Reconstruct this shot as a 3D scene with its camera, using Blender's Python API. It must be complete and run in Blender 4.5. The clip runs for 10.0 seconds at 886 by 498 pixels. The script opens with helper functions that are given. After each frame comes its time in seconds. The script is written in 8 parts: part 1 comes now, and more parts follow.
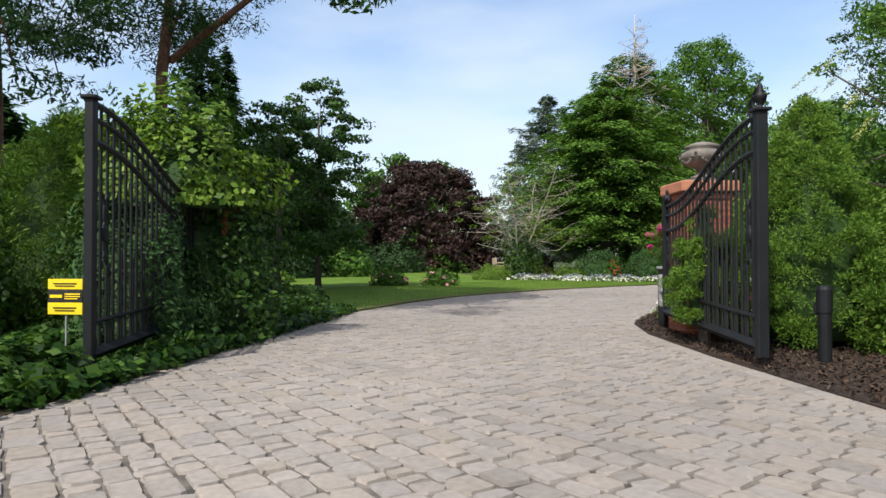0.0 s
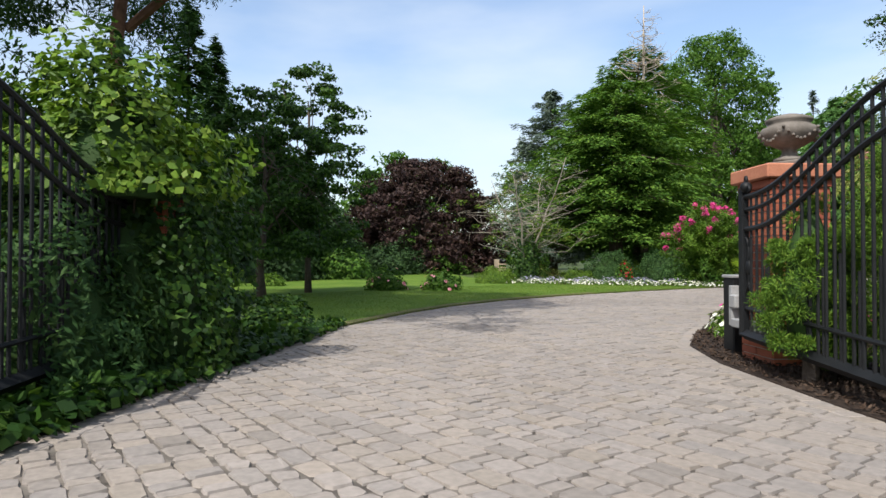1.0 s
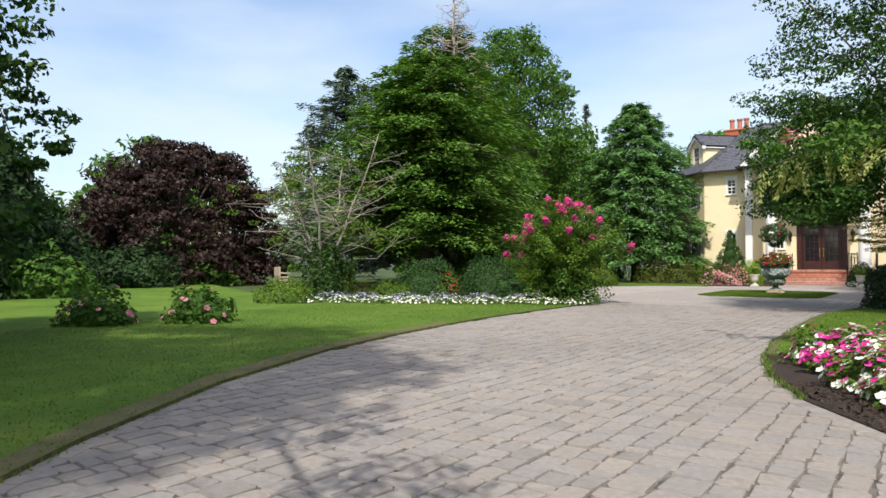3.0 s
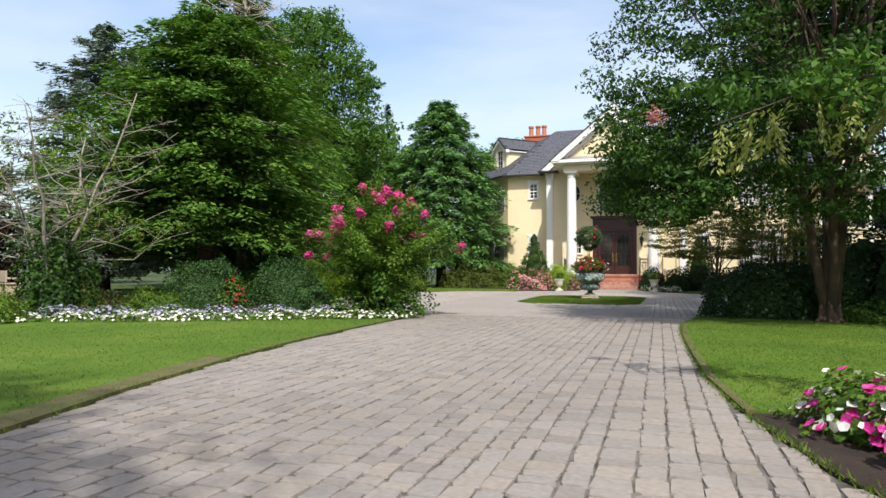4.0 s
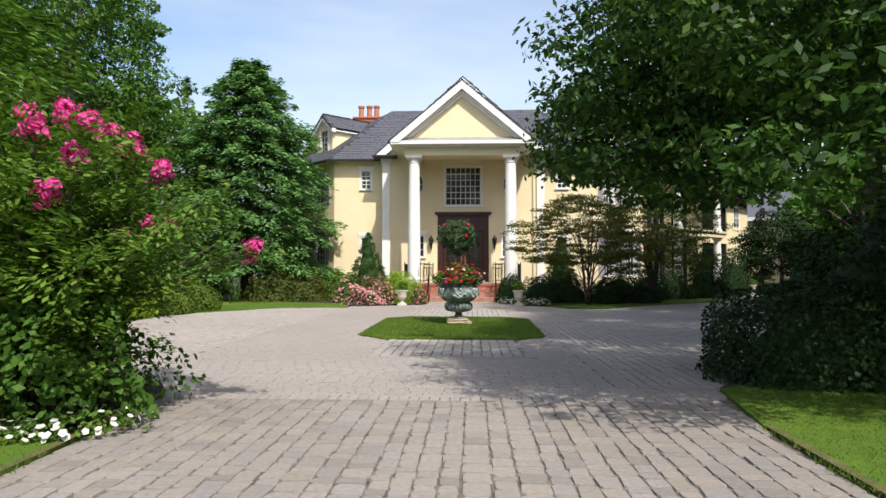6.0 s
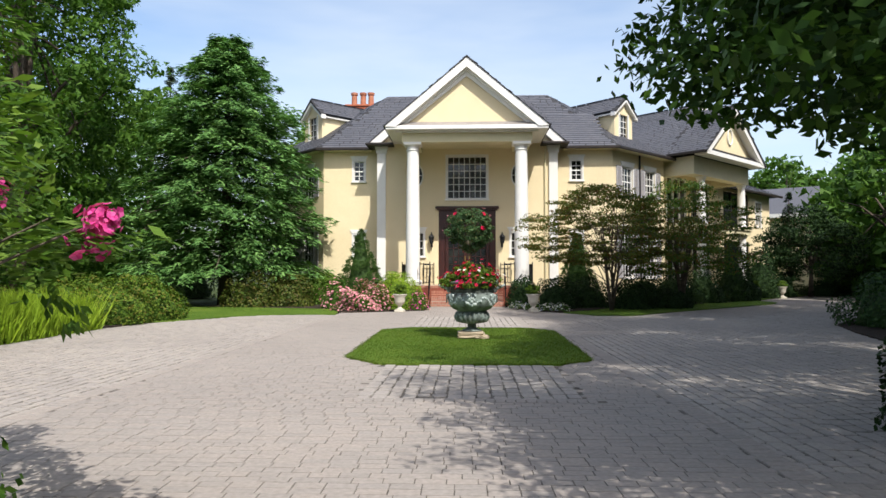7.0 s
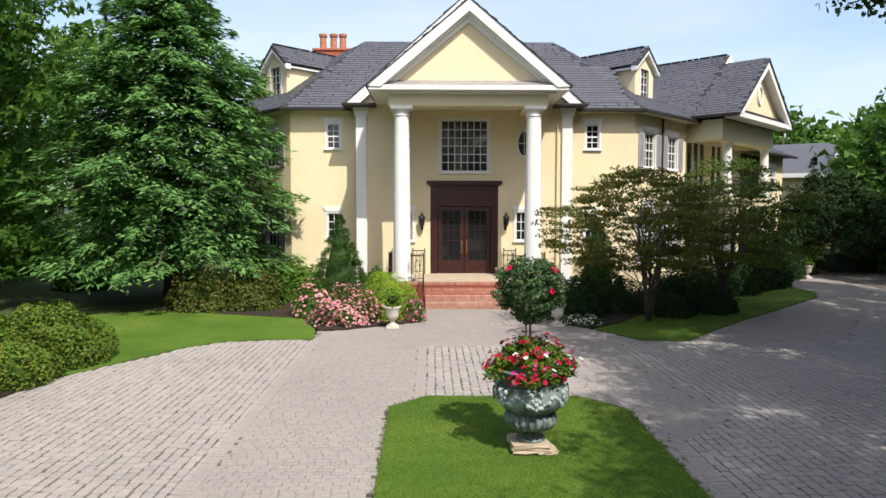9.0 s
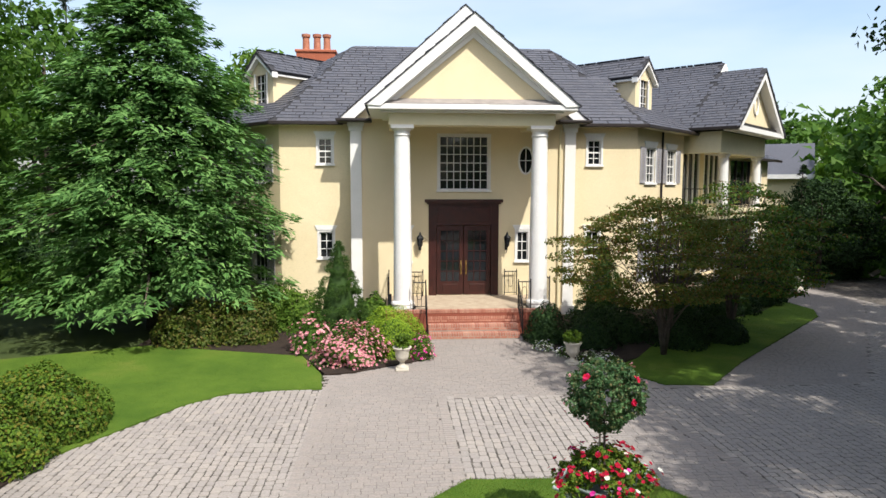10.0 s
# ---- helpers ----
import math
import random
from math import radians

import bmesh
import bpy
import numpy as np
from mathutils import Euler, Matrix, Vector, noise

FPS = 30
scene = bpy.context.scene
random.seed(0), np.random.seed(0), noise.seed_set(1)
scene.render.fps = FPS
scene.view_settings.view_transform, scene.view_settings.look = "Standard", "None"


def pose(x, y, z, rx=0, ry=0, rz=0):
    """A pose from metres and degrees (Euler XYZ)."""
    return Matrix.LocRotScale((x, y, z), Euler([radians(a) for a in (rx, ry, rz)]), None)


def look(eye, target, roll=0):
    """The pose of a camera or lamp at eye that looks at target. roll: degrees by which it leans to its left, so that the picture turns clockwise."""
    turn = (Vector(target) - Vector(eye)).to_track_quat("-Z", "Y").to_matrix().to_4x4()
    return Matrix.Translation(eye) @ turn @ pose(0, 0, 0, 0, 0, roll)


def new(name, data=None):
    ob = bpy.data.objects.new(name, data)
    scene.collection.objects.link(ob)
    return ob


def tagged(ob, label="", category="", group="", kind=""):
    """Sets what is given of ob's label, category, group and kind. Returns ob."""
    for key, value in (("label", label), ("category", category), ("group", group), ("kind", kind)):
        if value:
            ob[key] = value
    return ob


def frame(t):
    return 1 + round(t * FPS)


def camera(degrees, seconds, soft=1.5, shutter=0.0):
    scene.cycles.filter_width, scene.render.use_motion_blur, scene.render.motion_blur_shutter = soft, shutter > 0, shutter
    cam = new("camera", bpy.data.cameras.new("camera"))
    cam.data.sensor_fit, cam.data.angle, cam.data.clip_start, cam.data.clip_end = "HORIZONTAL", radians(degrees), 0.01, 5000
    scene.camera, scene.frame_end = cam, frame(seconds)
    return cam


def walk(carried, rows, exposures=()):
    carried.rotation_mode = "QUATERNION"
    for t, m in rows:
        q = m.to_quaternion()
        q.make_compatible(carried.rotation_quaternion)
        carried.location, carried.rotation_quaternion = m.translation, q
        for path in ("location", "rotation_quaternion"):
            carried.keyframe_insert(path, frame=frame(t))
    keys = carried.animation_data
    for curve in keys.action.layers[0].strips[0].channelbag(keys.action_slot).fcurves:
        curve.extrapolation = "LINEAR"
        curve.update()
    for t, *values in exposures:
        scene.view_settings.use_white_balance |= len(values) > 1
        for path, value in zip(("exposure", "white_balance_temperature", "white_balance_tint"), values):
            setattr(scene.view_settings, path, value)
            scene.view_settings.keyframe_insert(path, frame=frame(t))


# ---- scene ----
cam = camera(67.80, 10.0)
# seconds, eye in metres, turn in degrees
PATH = [
    (0, 11.457, -47.706, 0.832, 90.94, 0.01, 55.42),
    (0.5, 10.849, -47.315, 0.872, 90.99, -0.04, 55.53),
    (1, 10.003, -46.826, 0.886, 90.98, -0.04, 55.28),
    (1.5, 8.802, -46.070, 0.905, 91.08, -0.05, 53.28),
    (2, 7.398, -45.116, 0.946, 91.25, -0.09, 49.36),
    (3.5, 3.277, -41.433, 0.998, 91.67, -0.10, 27.14),
    (4, 2.490, -39.801, 0.997, 91.89, -0.18, 18.17),
    (4.5, 1.888, -37.943, 1.075, 92.02, -0.10, 10.57),
    (5, 1.320, -36.003, 1.212, 92.00, -0.18, 5.90),
    (5.5, 0.827, -34.076, 1.285, 91.98, -0.22, 3.53),
    (7, 0.054, -28.961, 1.314, 92.10, 0.04, 2.21),
    (7.5, -0.155, -27.541, 1.600, 91.93, 0.03, 2.20),
    (8, -0.410, -26.308, 2.174, 90.77, 0.01, 1.65),
    (8.5, -0.726, -25.244, 2.733, 88.52, -0.02, 0.37),
    (9, -1.218, -24.413, 3.273, 86.39, -0.05, -1.01),
    (9.5, -1.829, -23.793, 3.984, 85.28, -0.08, -2.57),
    (10, -2.429, -23.317, 4.695, 84.60, -0.10, -4.14),
]
walk(cam, [(t, pose(x, y, z, rx, ry, rz)) for t, x, y, z, rx, ry, rz in PATH])

# ---- sun and sky ----
SUN_FROM = Vector((0.49, -1.0, 1.44)).normalized()
world = bpy.data.worlds.new("sky")
scene.world = world
world.use_nodes = True
wn, wl = world.node_tree.nodes, world.node_tree.links
bg = wn["Background"]
sky = wn.new("ShaderNodeTexSky")
sky.sky_type, sky.sun_disc = "NISHITA", False
sky.sun_elevation = math.asin(SUN_FROM.z)
sky.sun_rotation = math.atan2(SUN_FROM.x, SUN_FROM.y)
sky.air_density, sky.dust_density, sky.ozone_density = 1.0, 2.6, 0.6
# thin high cloud over the blue
wc = wn.new("ShaderNodeTexCoord")
wm = wn.new("ShaderNodeMapping")
wm.inputs["Scale"].default_value = (1.0, 1.6, 4.5)
wt = wn.new("ShaderNodeTexNoise")
wt.inputs["Scale"].default_value, wt.inputs["Detail"].default_value, wt.inputs["Roughness"].default_value = 1.4, 5, 0.5
wr = wn.new("ShaderNodeMapRange")
wr.inputs["From Min"].default_value, wr.inputs["From Max"].default_value, wr.inputs["To Max"].default_value = 0.38, 0.75, 0.75
wx = wn.new("ShaderNodeMix")
wx.data_type = "RGBA"
wx.inputs[7].default_value = (3.9, 4.2, 4.5, 1)
wl.new(wc.outputs["Generated"], wm.inputs[0])
wl.new(wm.outputs[0], wt.inputs["Vector"])
wl.new(wt.outputs["Fac"], wr.inputs[0])
wl.new(wr.outputs[0], wx.inputs[0])
wl.new(sky.outputs[0], wx.inputs[6])
wl.new(wx.outputs[2], bg.inputs[0])
bg.inputs[1].default_value = 0.185
sun_data = bpy.data.lights.new("sun", "SUN")
sun_data.energy, sun_data.angle, sun_data.color = 4.1, radians(0.6), (1.0, 0.955, 0.88)
sun = new("sun", sun_data)
sun.matrix_world = look(SUN_FROM * 60, (0, 0, 0))
scene.view_settings.exposure = 0.45

# ---- materials ----
def material(name, rough=0.8, metal=0.0, spec=0.4):
    m = bpy.data.materials.new(name)
    m.use_nodes = True
    b = m.node_tree.nodes["Principled BSDF"]
    b.inputs["Roughness"].default_value = rough
    b.inputs["Metallic"].default_value = metal
    b.inputs["Specular IOR Level"].default_value = spec
    return m, m.node_tree.nodes, m.node_tree.links, b


def noise_node(n, l, scale, detail=4.0, rough=0.55, coord="Object"):
    tc = n.new("ShaderNodeTexCoord")
    t = n.new("ShaderNodeTexNoise")
    t.inputs["Scale"].default_value, t.inputs["Detail"].default_value, t.inputs["Roughness"].default_value = scale, detail, rough
    l.new(tc.outputs[coord], t.inputs["Vector"])
    return t.outputs["Fac"]


def ramp(n, l, fac, stops):
    r = n.new("ShaderNodeValToRGB")
    while len(r.color_ramp.elements) < len(stops):
        r.color_ramp.elements.new(0.5)
    for e, (p, c) in zip(r.color_ramp.elements, stops):
        e.position, e.color = p, (*c, 1)
    l.new(fac, r.inputs[0])
    return r.outputs[0]


def mix(n, l, a, b, fac, mode="MIX"):
    x = n.new("ShaderNodeMix")
    x.data_type, x.blend_type = "RGBA", mode
    for sock, v in ((x.inputs[0], fac), (x.inputs[6], a), (x.inputs[7], b)):
        if isinstance(v, (int, float)):
            sock.default_value = v
        elif isinstance(v, tuple):
            sock.default_value = (*v, 1)
        else:
            l.new(v, sock)
    return x.outputs[2]


def bump(n, l, b, height, strength=0.3, distance=0.01):
    x = n.new("ShaderNodeBump")
    x.inputs["Strength"].default_value, x.inputs["Distance"].default_value = strength, distance
    l.new(height, x.inputs["Height"])
    l.new(x.outputs[0], b.inputs["Normal"])


def island(n):
    return n.new("ShaderNodeNewGeometry").outputs["Random Per Island"]


def per_object(n):
    return n.new("ShaderNodeObjectInfo").outputs["Random"]


def plain(name, lo, hi, scale=6.0, rough=0.75, fine=60.0, bumps=0.15, metal=0.0, spec=0.35, coord="Object", dist=0.006):
    """Two-scale mottled surface between two colours."""
    m, n, l, b = material(name, rough, metal, spec)
    big = noise_node(n, l, scale, 5, 0.6, coord)
    small = noise_node(n, l, fine, 3, 0.6, coord)
    c = ramp(n, l, big, [(0.3, lo), (0.7, hi)])
    c = mix(n, l, c, ramp(n, l, small, [(0.25, (0.6, 0.6, 0.6)), (0.75, (1.25, 1.25, 1.25))]), 0.35, "MULTIPLY")
    l.new(c, b.inputs["Base Color"])
    bump(n, l, b, small, bumps, dist)
    return m


def pieces(name, cols, rough=0.85, scale=25.0, bumps=0.35, by_object=False, stain=0.35):
    """Separate pieces, each with a tone of its own."""
    m, n, l, b = material(name, rough, 0, 0.3)
    # objects differ by their own number, joined pieces by island
    a = island(n)
    o = per_object(n)
    s = n.new("ShaderNodeMath")
    s.operation = "ADD"
    l.new(a, s.inputs[0])
    l.new(o, s.inputs[1])
    f = n.new("ShaderNodeMath")
    f.operation = "FRACT"
    l.new(s.outputs[0], f.inputs[0])
    k = len(cols) - 1
    c = ramp(n, l, f.outputs[0], [(i / k, col) for i, col in enumerate(cols)])
    tc = n.new("ShaderNodeNewGeometry").outputs["Position"]
    big = n.new("ShaderNodeTexNoise")
    big.inputs["Scale"].default_value, big.inputs["Detail"].default_value = 0.35, 6
    l.new(tc, big.inputs["Vector"])
    c = mix(n, l, c, ramp(n, l, big.outputs[0], [(0.3, (0.72, 0.70, 0.68)), (0.65, (1.08, 1.06, 1.03))]), stain, "MULTIPLY")
    small = n.new("ShaderNodeTexNoise")
    small.inputs["Scale"].default_value, small.inputs["Detail"].default_value = scale, 6
    l.new(tc, small.inputs["Vector"])
    c = mix(n, l, c, ramp(n, l, small.outputs[0], [(0.3, (0.7, 0.7, 0.7)), (0.7, (1.2, 1.2, 1.2))]), 0.5, "MULTIPLY")
    l.new(c, b.inputs["Base Color"])
    bump(n, l, b, small.outputs[0], bumps, 0.006)
    return m


def leaves(name, cols, rough=0.55, through_light=0.36, spec=0.2):
    """Foliage: tone by leaf, some light through the blade."""
    m, n, l, b = material(name, rough + 0.08, 0, spec)
    k = len(cols) - 1
    c = ramp(n, l, island(n), [(i / k, col) for i, col in enumerate(cols)])
    pos = n.new("ShaderNodeNewGeometry").outputs["Position"]
    t = n.new("ShaderNodeTexNoise")
    t.inputs["Scale"].default_value, t.inputs["Detail"].default_value = 0.9, 3
    l.new(pos, t.inputs["Vector"])
    c = mix(n, l, c, ramp(n, l, t.outputs[0], [(0.3, (0.7, 0.75, 0.7)), (0.7, (1.2, 1.15, 1.0))]), 0.6, "MULTIPLY")
    l.new(c, b.inputs["Base Color"])
    tr = n.new("ShaderNodeBsdfTranslucent")
    l.new(mix(n, l, c, (1.0, 1.1, 0.45), 0.6, "MULTIPLY"), tr.inputs[0])
    ms = n.new("ShaderNodeMixShader")
    ms.inputs[0].default_value = through_light
    l.new(b.outputs[0], ms.inputs[1])
    l.new(tr.outputs[0], ms.inputs[2])
    l.new(ms.outputs[0], n["Material Output"].inputs[0])
    return m


M_COBBLE = pieces("tumbled cobble paver", [(0.20, 0.182, 0.166), (0.245, 0.222, 0.204), (0.27, 0.238, 0.208), (0.225, 0.208, 0.196), (0.265, 0.24, 0.222), (0.235, 0.208, 0.178)], stain=0.5)
M_PALECOBBLE = pieces("sun bleached cobble paver", [(0.30, 0.275, 0.256), (0.335, 0.307, 0.284), (0.36, 0.326, 0.296), (0.315, 0.289, 0.272), (0.35, 0.32, 0.297)])
M_BRICKPAVER = pieces("small brick paver", [(0.275, 0.25, 0.232), (0.295, 0.266, 0.245), (0.31, 0.275, 0.25), (0.285, 0.26, 0.243)], stain=0.3)
M_JOINT = plain("sanded joint", (0.022, 0.019, 0.016), (0.20, 0.178, 0.155), 5, 0.95, 90, 0.4)
M_GROUND = plain("soil and rough grass", (0.03, 0.05, 0.012), (0.06, 0.085, 0.02), 0.5, 0.95, 14, 0.6)
M_LAWN, ln_, ll_, lb_ = material("mown turf", 0.9, 0, 0.15)
lc_ = ramp(ln_, ll_, noise_node(ln_, ll_, 0.55, 6, 0.65), [(0.3, (0.052, 0.108, 0.013)), (0.55, (0.092, 0.158, 0.02)), (0.75, (0.15, 0.185, 0.035))])
lf_ = noise_node(ln_, ll_, 55, 4, 0.7)
lc_ = mix(ln_, ll_, lc_, ramp(ln_, ll_, lf_, [(0.3, (0.55, 0.6, 0.55)), (0.7, (1.3, 1.25, 1.2))]), 0.6, "MULTIPLY")
ll_.new(lc_, lb_.inputs["Base Color"])
bump(ln_, ll_, lb_, lf_, 0.7, 0.02)
M_GRASS = leaves("grass blade", [(0.06, 0.125, 0.013), (0.095, 0.175, 0.018), (0.125, 0.205, 0.026), (0.19, 0.20, 0.05)], 0.6, 0.45)
M_MULCH = pieces("bark mulch", [(0.03, 0.019, 0.013), (0.055, 0.033, 0.021), (0.022, 0.015, 0.012), (0.075, 0.05, 0.034)], 0.95)
M_SOIL = plain("dark mulch bed", (0.02, 0.013, 0.010), (0.04, 0.026, 0.018), 4, 0.95, 50, 0.8, dist=0.02)
M_STUCCO = plain("pale yellow stucco", (0.72, 0.61, 0.39), (0.77, 0.66, 0.44), 0.7, 0.9, 45, 0.25)
M_WHITE = plain("white painted wood", (0.74, 0.73, 0.70), (0.80, 0.79, 0.76), 2, 0.5, 40, 0.08)
M_CREAM = plain("cream painted soffit", (0.62, 0.56, 0.36), (0.68, 0.61, 0.40), 2, 0.6, 40, 0.08)
M_SLATE = pieces("grey slate", [(0.080, 0.084, 0.102), (0.092, 0.096, 0.115), (0.105, 0.107, 0.124), (0.086, 0.09, 0.11), (0.098, 0.099, 0.115)], 0.55, 12, 0.2)
M_ROOFBED = plain("roof underlay", (0.03, 0.03, 0.034), (0.045, 0.045, 0.05), 2, 0.9)
M_GUTTER = plain("dark bronze gutter", (0.018, 0.014, 0.013), (0.03, 0.024, 0.022), 3, 0.45)
M_IRON = plain("black painted iron", (0.006, 0.007, 0.008), (0.012, 0.013, 0.015), 5, 0.55, 80, 0.1, spec=0.25)
M_DOOR = plain("dark red mahogany", (0.022, 0.005, 0.004), (0.05, 0.010, 0.007), 3, 0.4, 30, 0.1, spec=0.5)
M_BRASS = plain("polished brass", (0.55, 0.38, 0.12), (0.65, 0.46, 0.18), 8, 0.3, metal=1.0)
M_STEPBRICK = pieces("pale red step brick", [(0.40, 0.17, 0.115), (0.48, 0.24, 0.17), (0.36, 0.14, 0.095), (0.52, 0.29, 0.21)], 0.85, 30, 0.4)
M_SHUTTER = plain("grey painted shutter", (0.33, 0.32, 0.34), (0.40, 0.39, 0.41), 2, 0.55, 40, 0.08)
M_BRICK = pieces("red brick", [(0.30, 0.085, 0.045), (0.38, 0.12, 0.065), (0.24, 0.07, 0.045), (0.42, 0.16, 0.09)], 0.85, 30, 0.4)
M_MORTAR = plain("mortar", (0.34, 0.31, 0.27), (0.42, 0.39, 0.34), 5, 0.95)
M_CAP = plain("brick-red cap stone", (0.33, 0.12, 0.07), (0.44, 0.19, 0.115), 4, 0.85, 50, 0.3)
M_URNSTONE = plain("weathered cast stone", (0.10, 0.088, 0.076), (0.20, 0.18, 0.16), 6, 0.9, 40, 0.4)
M_VERDI = plain("verdigris bronze", (0.05, 0.058, 0.05), (0.27, 0.33, 0.31), 5, 0.75, 30, 0.5)
M_VERDIDARK = plain("dark patinated bronze", (0.03, 0.034, 0.03), (0.10, 0.115, 0.10), 6, 0.6, 30, 0.4)
M_VERDIPALE = plain("pale verdigris crust", (0.15, 0.20, 0.19), (0.58, 0.65, 0.64), 9, 0.8, 40, 0.5)
M_POT = plain("pale stone pot", (0.50, 0.46, 0.38), (0.62, 0.58, 0.50), 6, 0.85, 50, 0.3)
M_STONE = plain("tan stone slab", (0.36, 0.28, 0.20), (0.46, 0.38, 0.28), 4, 0.9, 40, 0.4)
M_BARK = plain("grey brown bark", (0.055, 0.042, 0.032), (0.12, 0.095, 0.075), 5, 0.95, 25, 0.8, dist=0.03)
M_PALEBARK = plain("bare pale wood", (0.32, 0.27, 0.21), (0.46, 0.40, 0.33), 3, 0.9, 25, 0.4)
M_PINEBARK = plain("reddish pine bark", (0.10, 0.05, 0.032), (0.19, 0.105, 0.07), 4, 0.95, 18, 0.8, dist=0.03)
M_GLASSDARK, gn, gl, gb = material("window glass", 0.05, 0, 0.6)
gb.inputs["Base Color"].default_value = (0.012, 0.014, 0.016, 1)
M_YELLOW = plain("yellow sign plastic", (0.72, 0.52, 0.01), (0.78, 0.57, 0.02), 3, 0.45)
M_BLACKINK = plain("black ink", (0.012, 0.012, 0.012), (0.02, 0.02, 0.02), 3, 0.6)
M_LEAF = leaves("broad leaf", [(0.034, 0.09, 0.012), (0.055, 0.13, 0.017), (0.078, 0.165, 0.023), (0.105, 0.195, 0.034)])
M_LEAFLIGHT = leaves("light broad leaf", [(0.05, 0.115, 0.014), (0.085, 0.17, 0.021), (0.12, 0.215, 0.028), (0.16, 0.25, 0.045)])
M_IVY = leaves("ivy leaf", [(0.011, 0.034, 0.006), (0.02, 0.057, 0.009), (0.035, 0.085, 0.013), (0.085, 0.16, 0.026)], 0.42)
M_VINE = leaves("pale vine leaf", [(0.05, 0.11, 0.012), (0.085, 0.165, 0.018), (0.13, 0.22, 0.025), (0.18, 0.26, 0.04)], 0.4, 0.3)
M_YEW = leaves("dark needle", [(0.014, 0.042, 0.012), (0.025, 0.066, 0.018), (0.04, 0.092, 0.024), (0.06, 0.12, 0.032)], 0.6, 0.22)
M_SPRUCE = leaves("spruce needle", [(0.055, 0.135, 0.038), (0.09, 0.205, 0.056), (0.13, 0.265, 0.078), (0.175, 0.32, 0.10)], 0.6, 0.25)
M_CEDAR = leaves("blue grey needle", [(0.08, 0.12, 0.095), (0.12, 0.165, 0.135), (0.16, 0.20, 0.165)], 0.6, 0.2)
M_COPPER = leaves("copper leaf", [(0.018, 0.011, 0.012), (0.03, 0.016, 0.016), (0.045, 0.024, 0.022), (0.06, 0.04, 0.03)], 0.5, 0.2)
M_TUFT = leaves("fresh tufted needle", [(0.04, 0.095, 0.012), (0.07, 0.15, 0.017), (0.11, 0.205, 0.024), (0.16, 0.25, 0.035)], 0.6, 0.25)
M_BOX = leaves("boxwood leaf", [(0.05, 0.10, 0.01), (0.085, 0.155, 0.014), (0.13, 0.21, 0.02)], 0.5, 0.2)
M_BRONZELEAF = leaves("bronze maple leaf", [(0.05, 0.085, 0.015), (0.085, 0.12, 0.02), (0.14, 0.15, 0.028), (0.17, 0.08, 0.028)], 0.5, 0.34)
M_GREENMAPLE = leaves("green and rust maple leaf", [(0.03, 0.075, 0.012), (0.05, 0.11, 0.016), (0.085, 0.16, 0.022), (0.12, 0.18, 0.03), (0.20, 0.075, 0.025)], 0.5, 0.3)
M_PINK = leaves("hot pink blossom", [(0.62, 0.04, 0.26), (0.72, 0.07, 0.34), (0.80, 0.14, 0.44)], 0.6, 0.3)
M_PALEPINK = leaves("pale pink daisy", [(0.52, 0.16, 0.24), (0.66, 0.26, 0.33), (0.76, 0.44, 0.48)], 0.6, 0.3)
M_MAGENTA = leaves("magenta petal", [(0.50, 0.01, 0.22), (0.62, 0.03, 0.30), (0.70, 0.10, 0.42)], 0.6, 0.3)
M_REDFLOWER = leaves("red petal", [(0.22, 0.004, 0.014), (0.40, 0.006, 0.03), (0.52, 0.012, 0.08)], 0.6, 0.3)
M_BLOOM = leaves("scarlet rose petal", [(0.55, 0.008, 0.03), (0.66, 0.015, 0.07), (0.70, 0.03, 0.16)], 0.6, 0.3)
M_WHITEFLOWER = leaves("white petal", [(0.72, 0.72, 0.68), (0.78, 0.78, 0.75), (0.8, 0.8, 0.8)], 0.6, 0.3)
M_LILAC = leaves("lilac petal", [(0.30, 0.28, 0.50), (0.42, 0.40, 0.60), (0.5, 0.48, 0.62)], 0.6, 0.3)
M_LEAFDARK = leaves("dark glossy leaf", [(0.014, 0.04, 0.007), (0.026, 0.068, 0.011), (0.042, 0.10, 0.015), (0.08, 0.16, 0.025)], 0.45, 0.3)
# near-black foliage for several species: deep shade is put into the leaf colour
M_DUSK = leaves("shade-darkened leaf", [(0.009, 0.024, 0.007), (0.014, 0.036, 0.010), (0.022, 0.052, 0.014), (0.034, 0.07, 0.018)], 0.65, 0.1)
M_SPIREA = leaves("yellow green spirea leaf", [(0.035, 0.078, 0.009), (0.065, 0.13, 0.013), (0.11, 0.19, 0.018), (0.15, 0.13, 0.022)], 0.55, 0.2)
M_CONE = leaves("dense dark needle", [(0.02, 0.055, 0.012), (0.035, 0.085, 0.016), (0.06, 0.12, 0.022), (0.09, 0.155, 0.03)], 0.6, 0.2)
M_ROSELEAF = leaves("blue green rose leaf", [(0.03, 0.075, 0.028), (0.055, 0.125, 0.048), (0.10, 0.19, 0.08), (0.13, 0.11, 0.05)], 0.45, 0.25)
M_BRIGHTBOX = leaves("bright boxwood leaf", [(0.15, 0.25, 0.014), (0.21, 0.33, 0.022), (0.28, 0.40, 0.035)], 0.5, 0.25)
M_BRONZEBOX = leaves("bronze tinted boxwood leaf", [(0.035, 0.06, 0.01), (0.06, 0.09, 0.013), (0.09, 0.115, 0.018), (0.11, 0.085, 0.025)], 0.5, 0.2)
M_DRY = plain("dry trampled turf", (0.06, 0.075, 0.02), (0.15, 0.12, 0.055), 3, 0.95, 40, 0.6, dist=0.02)
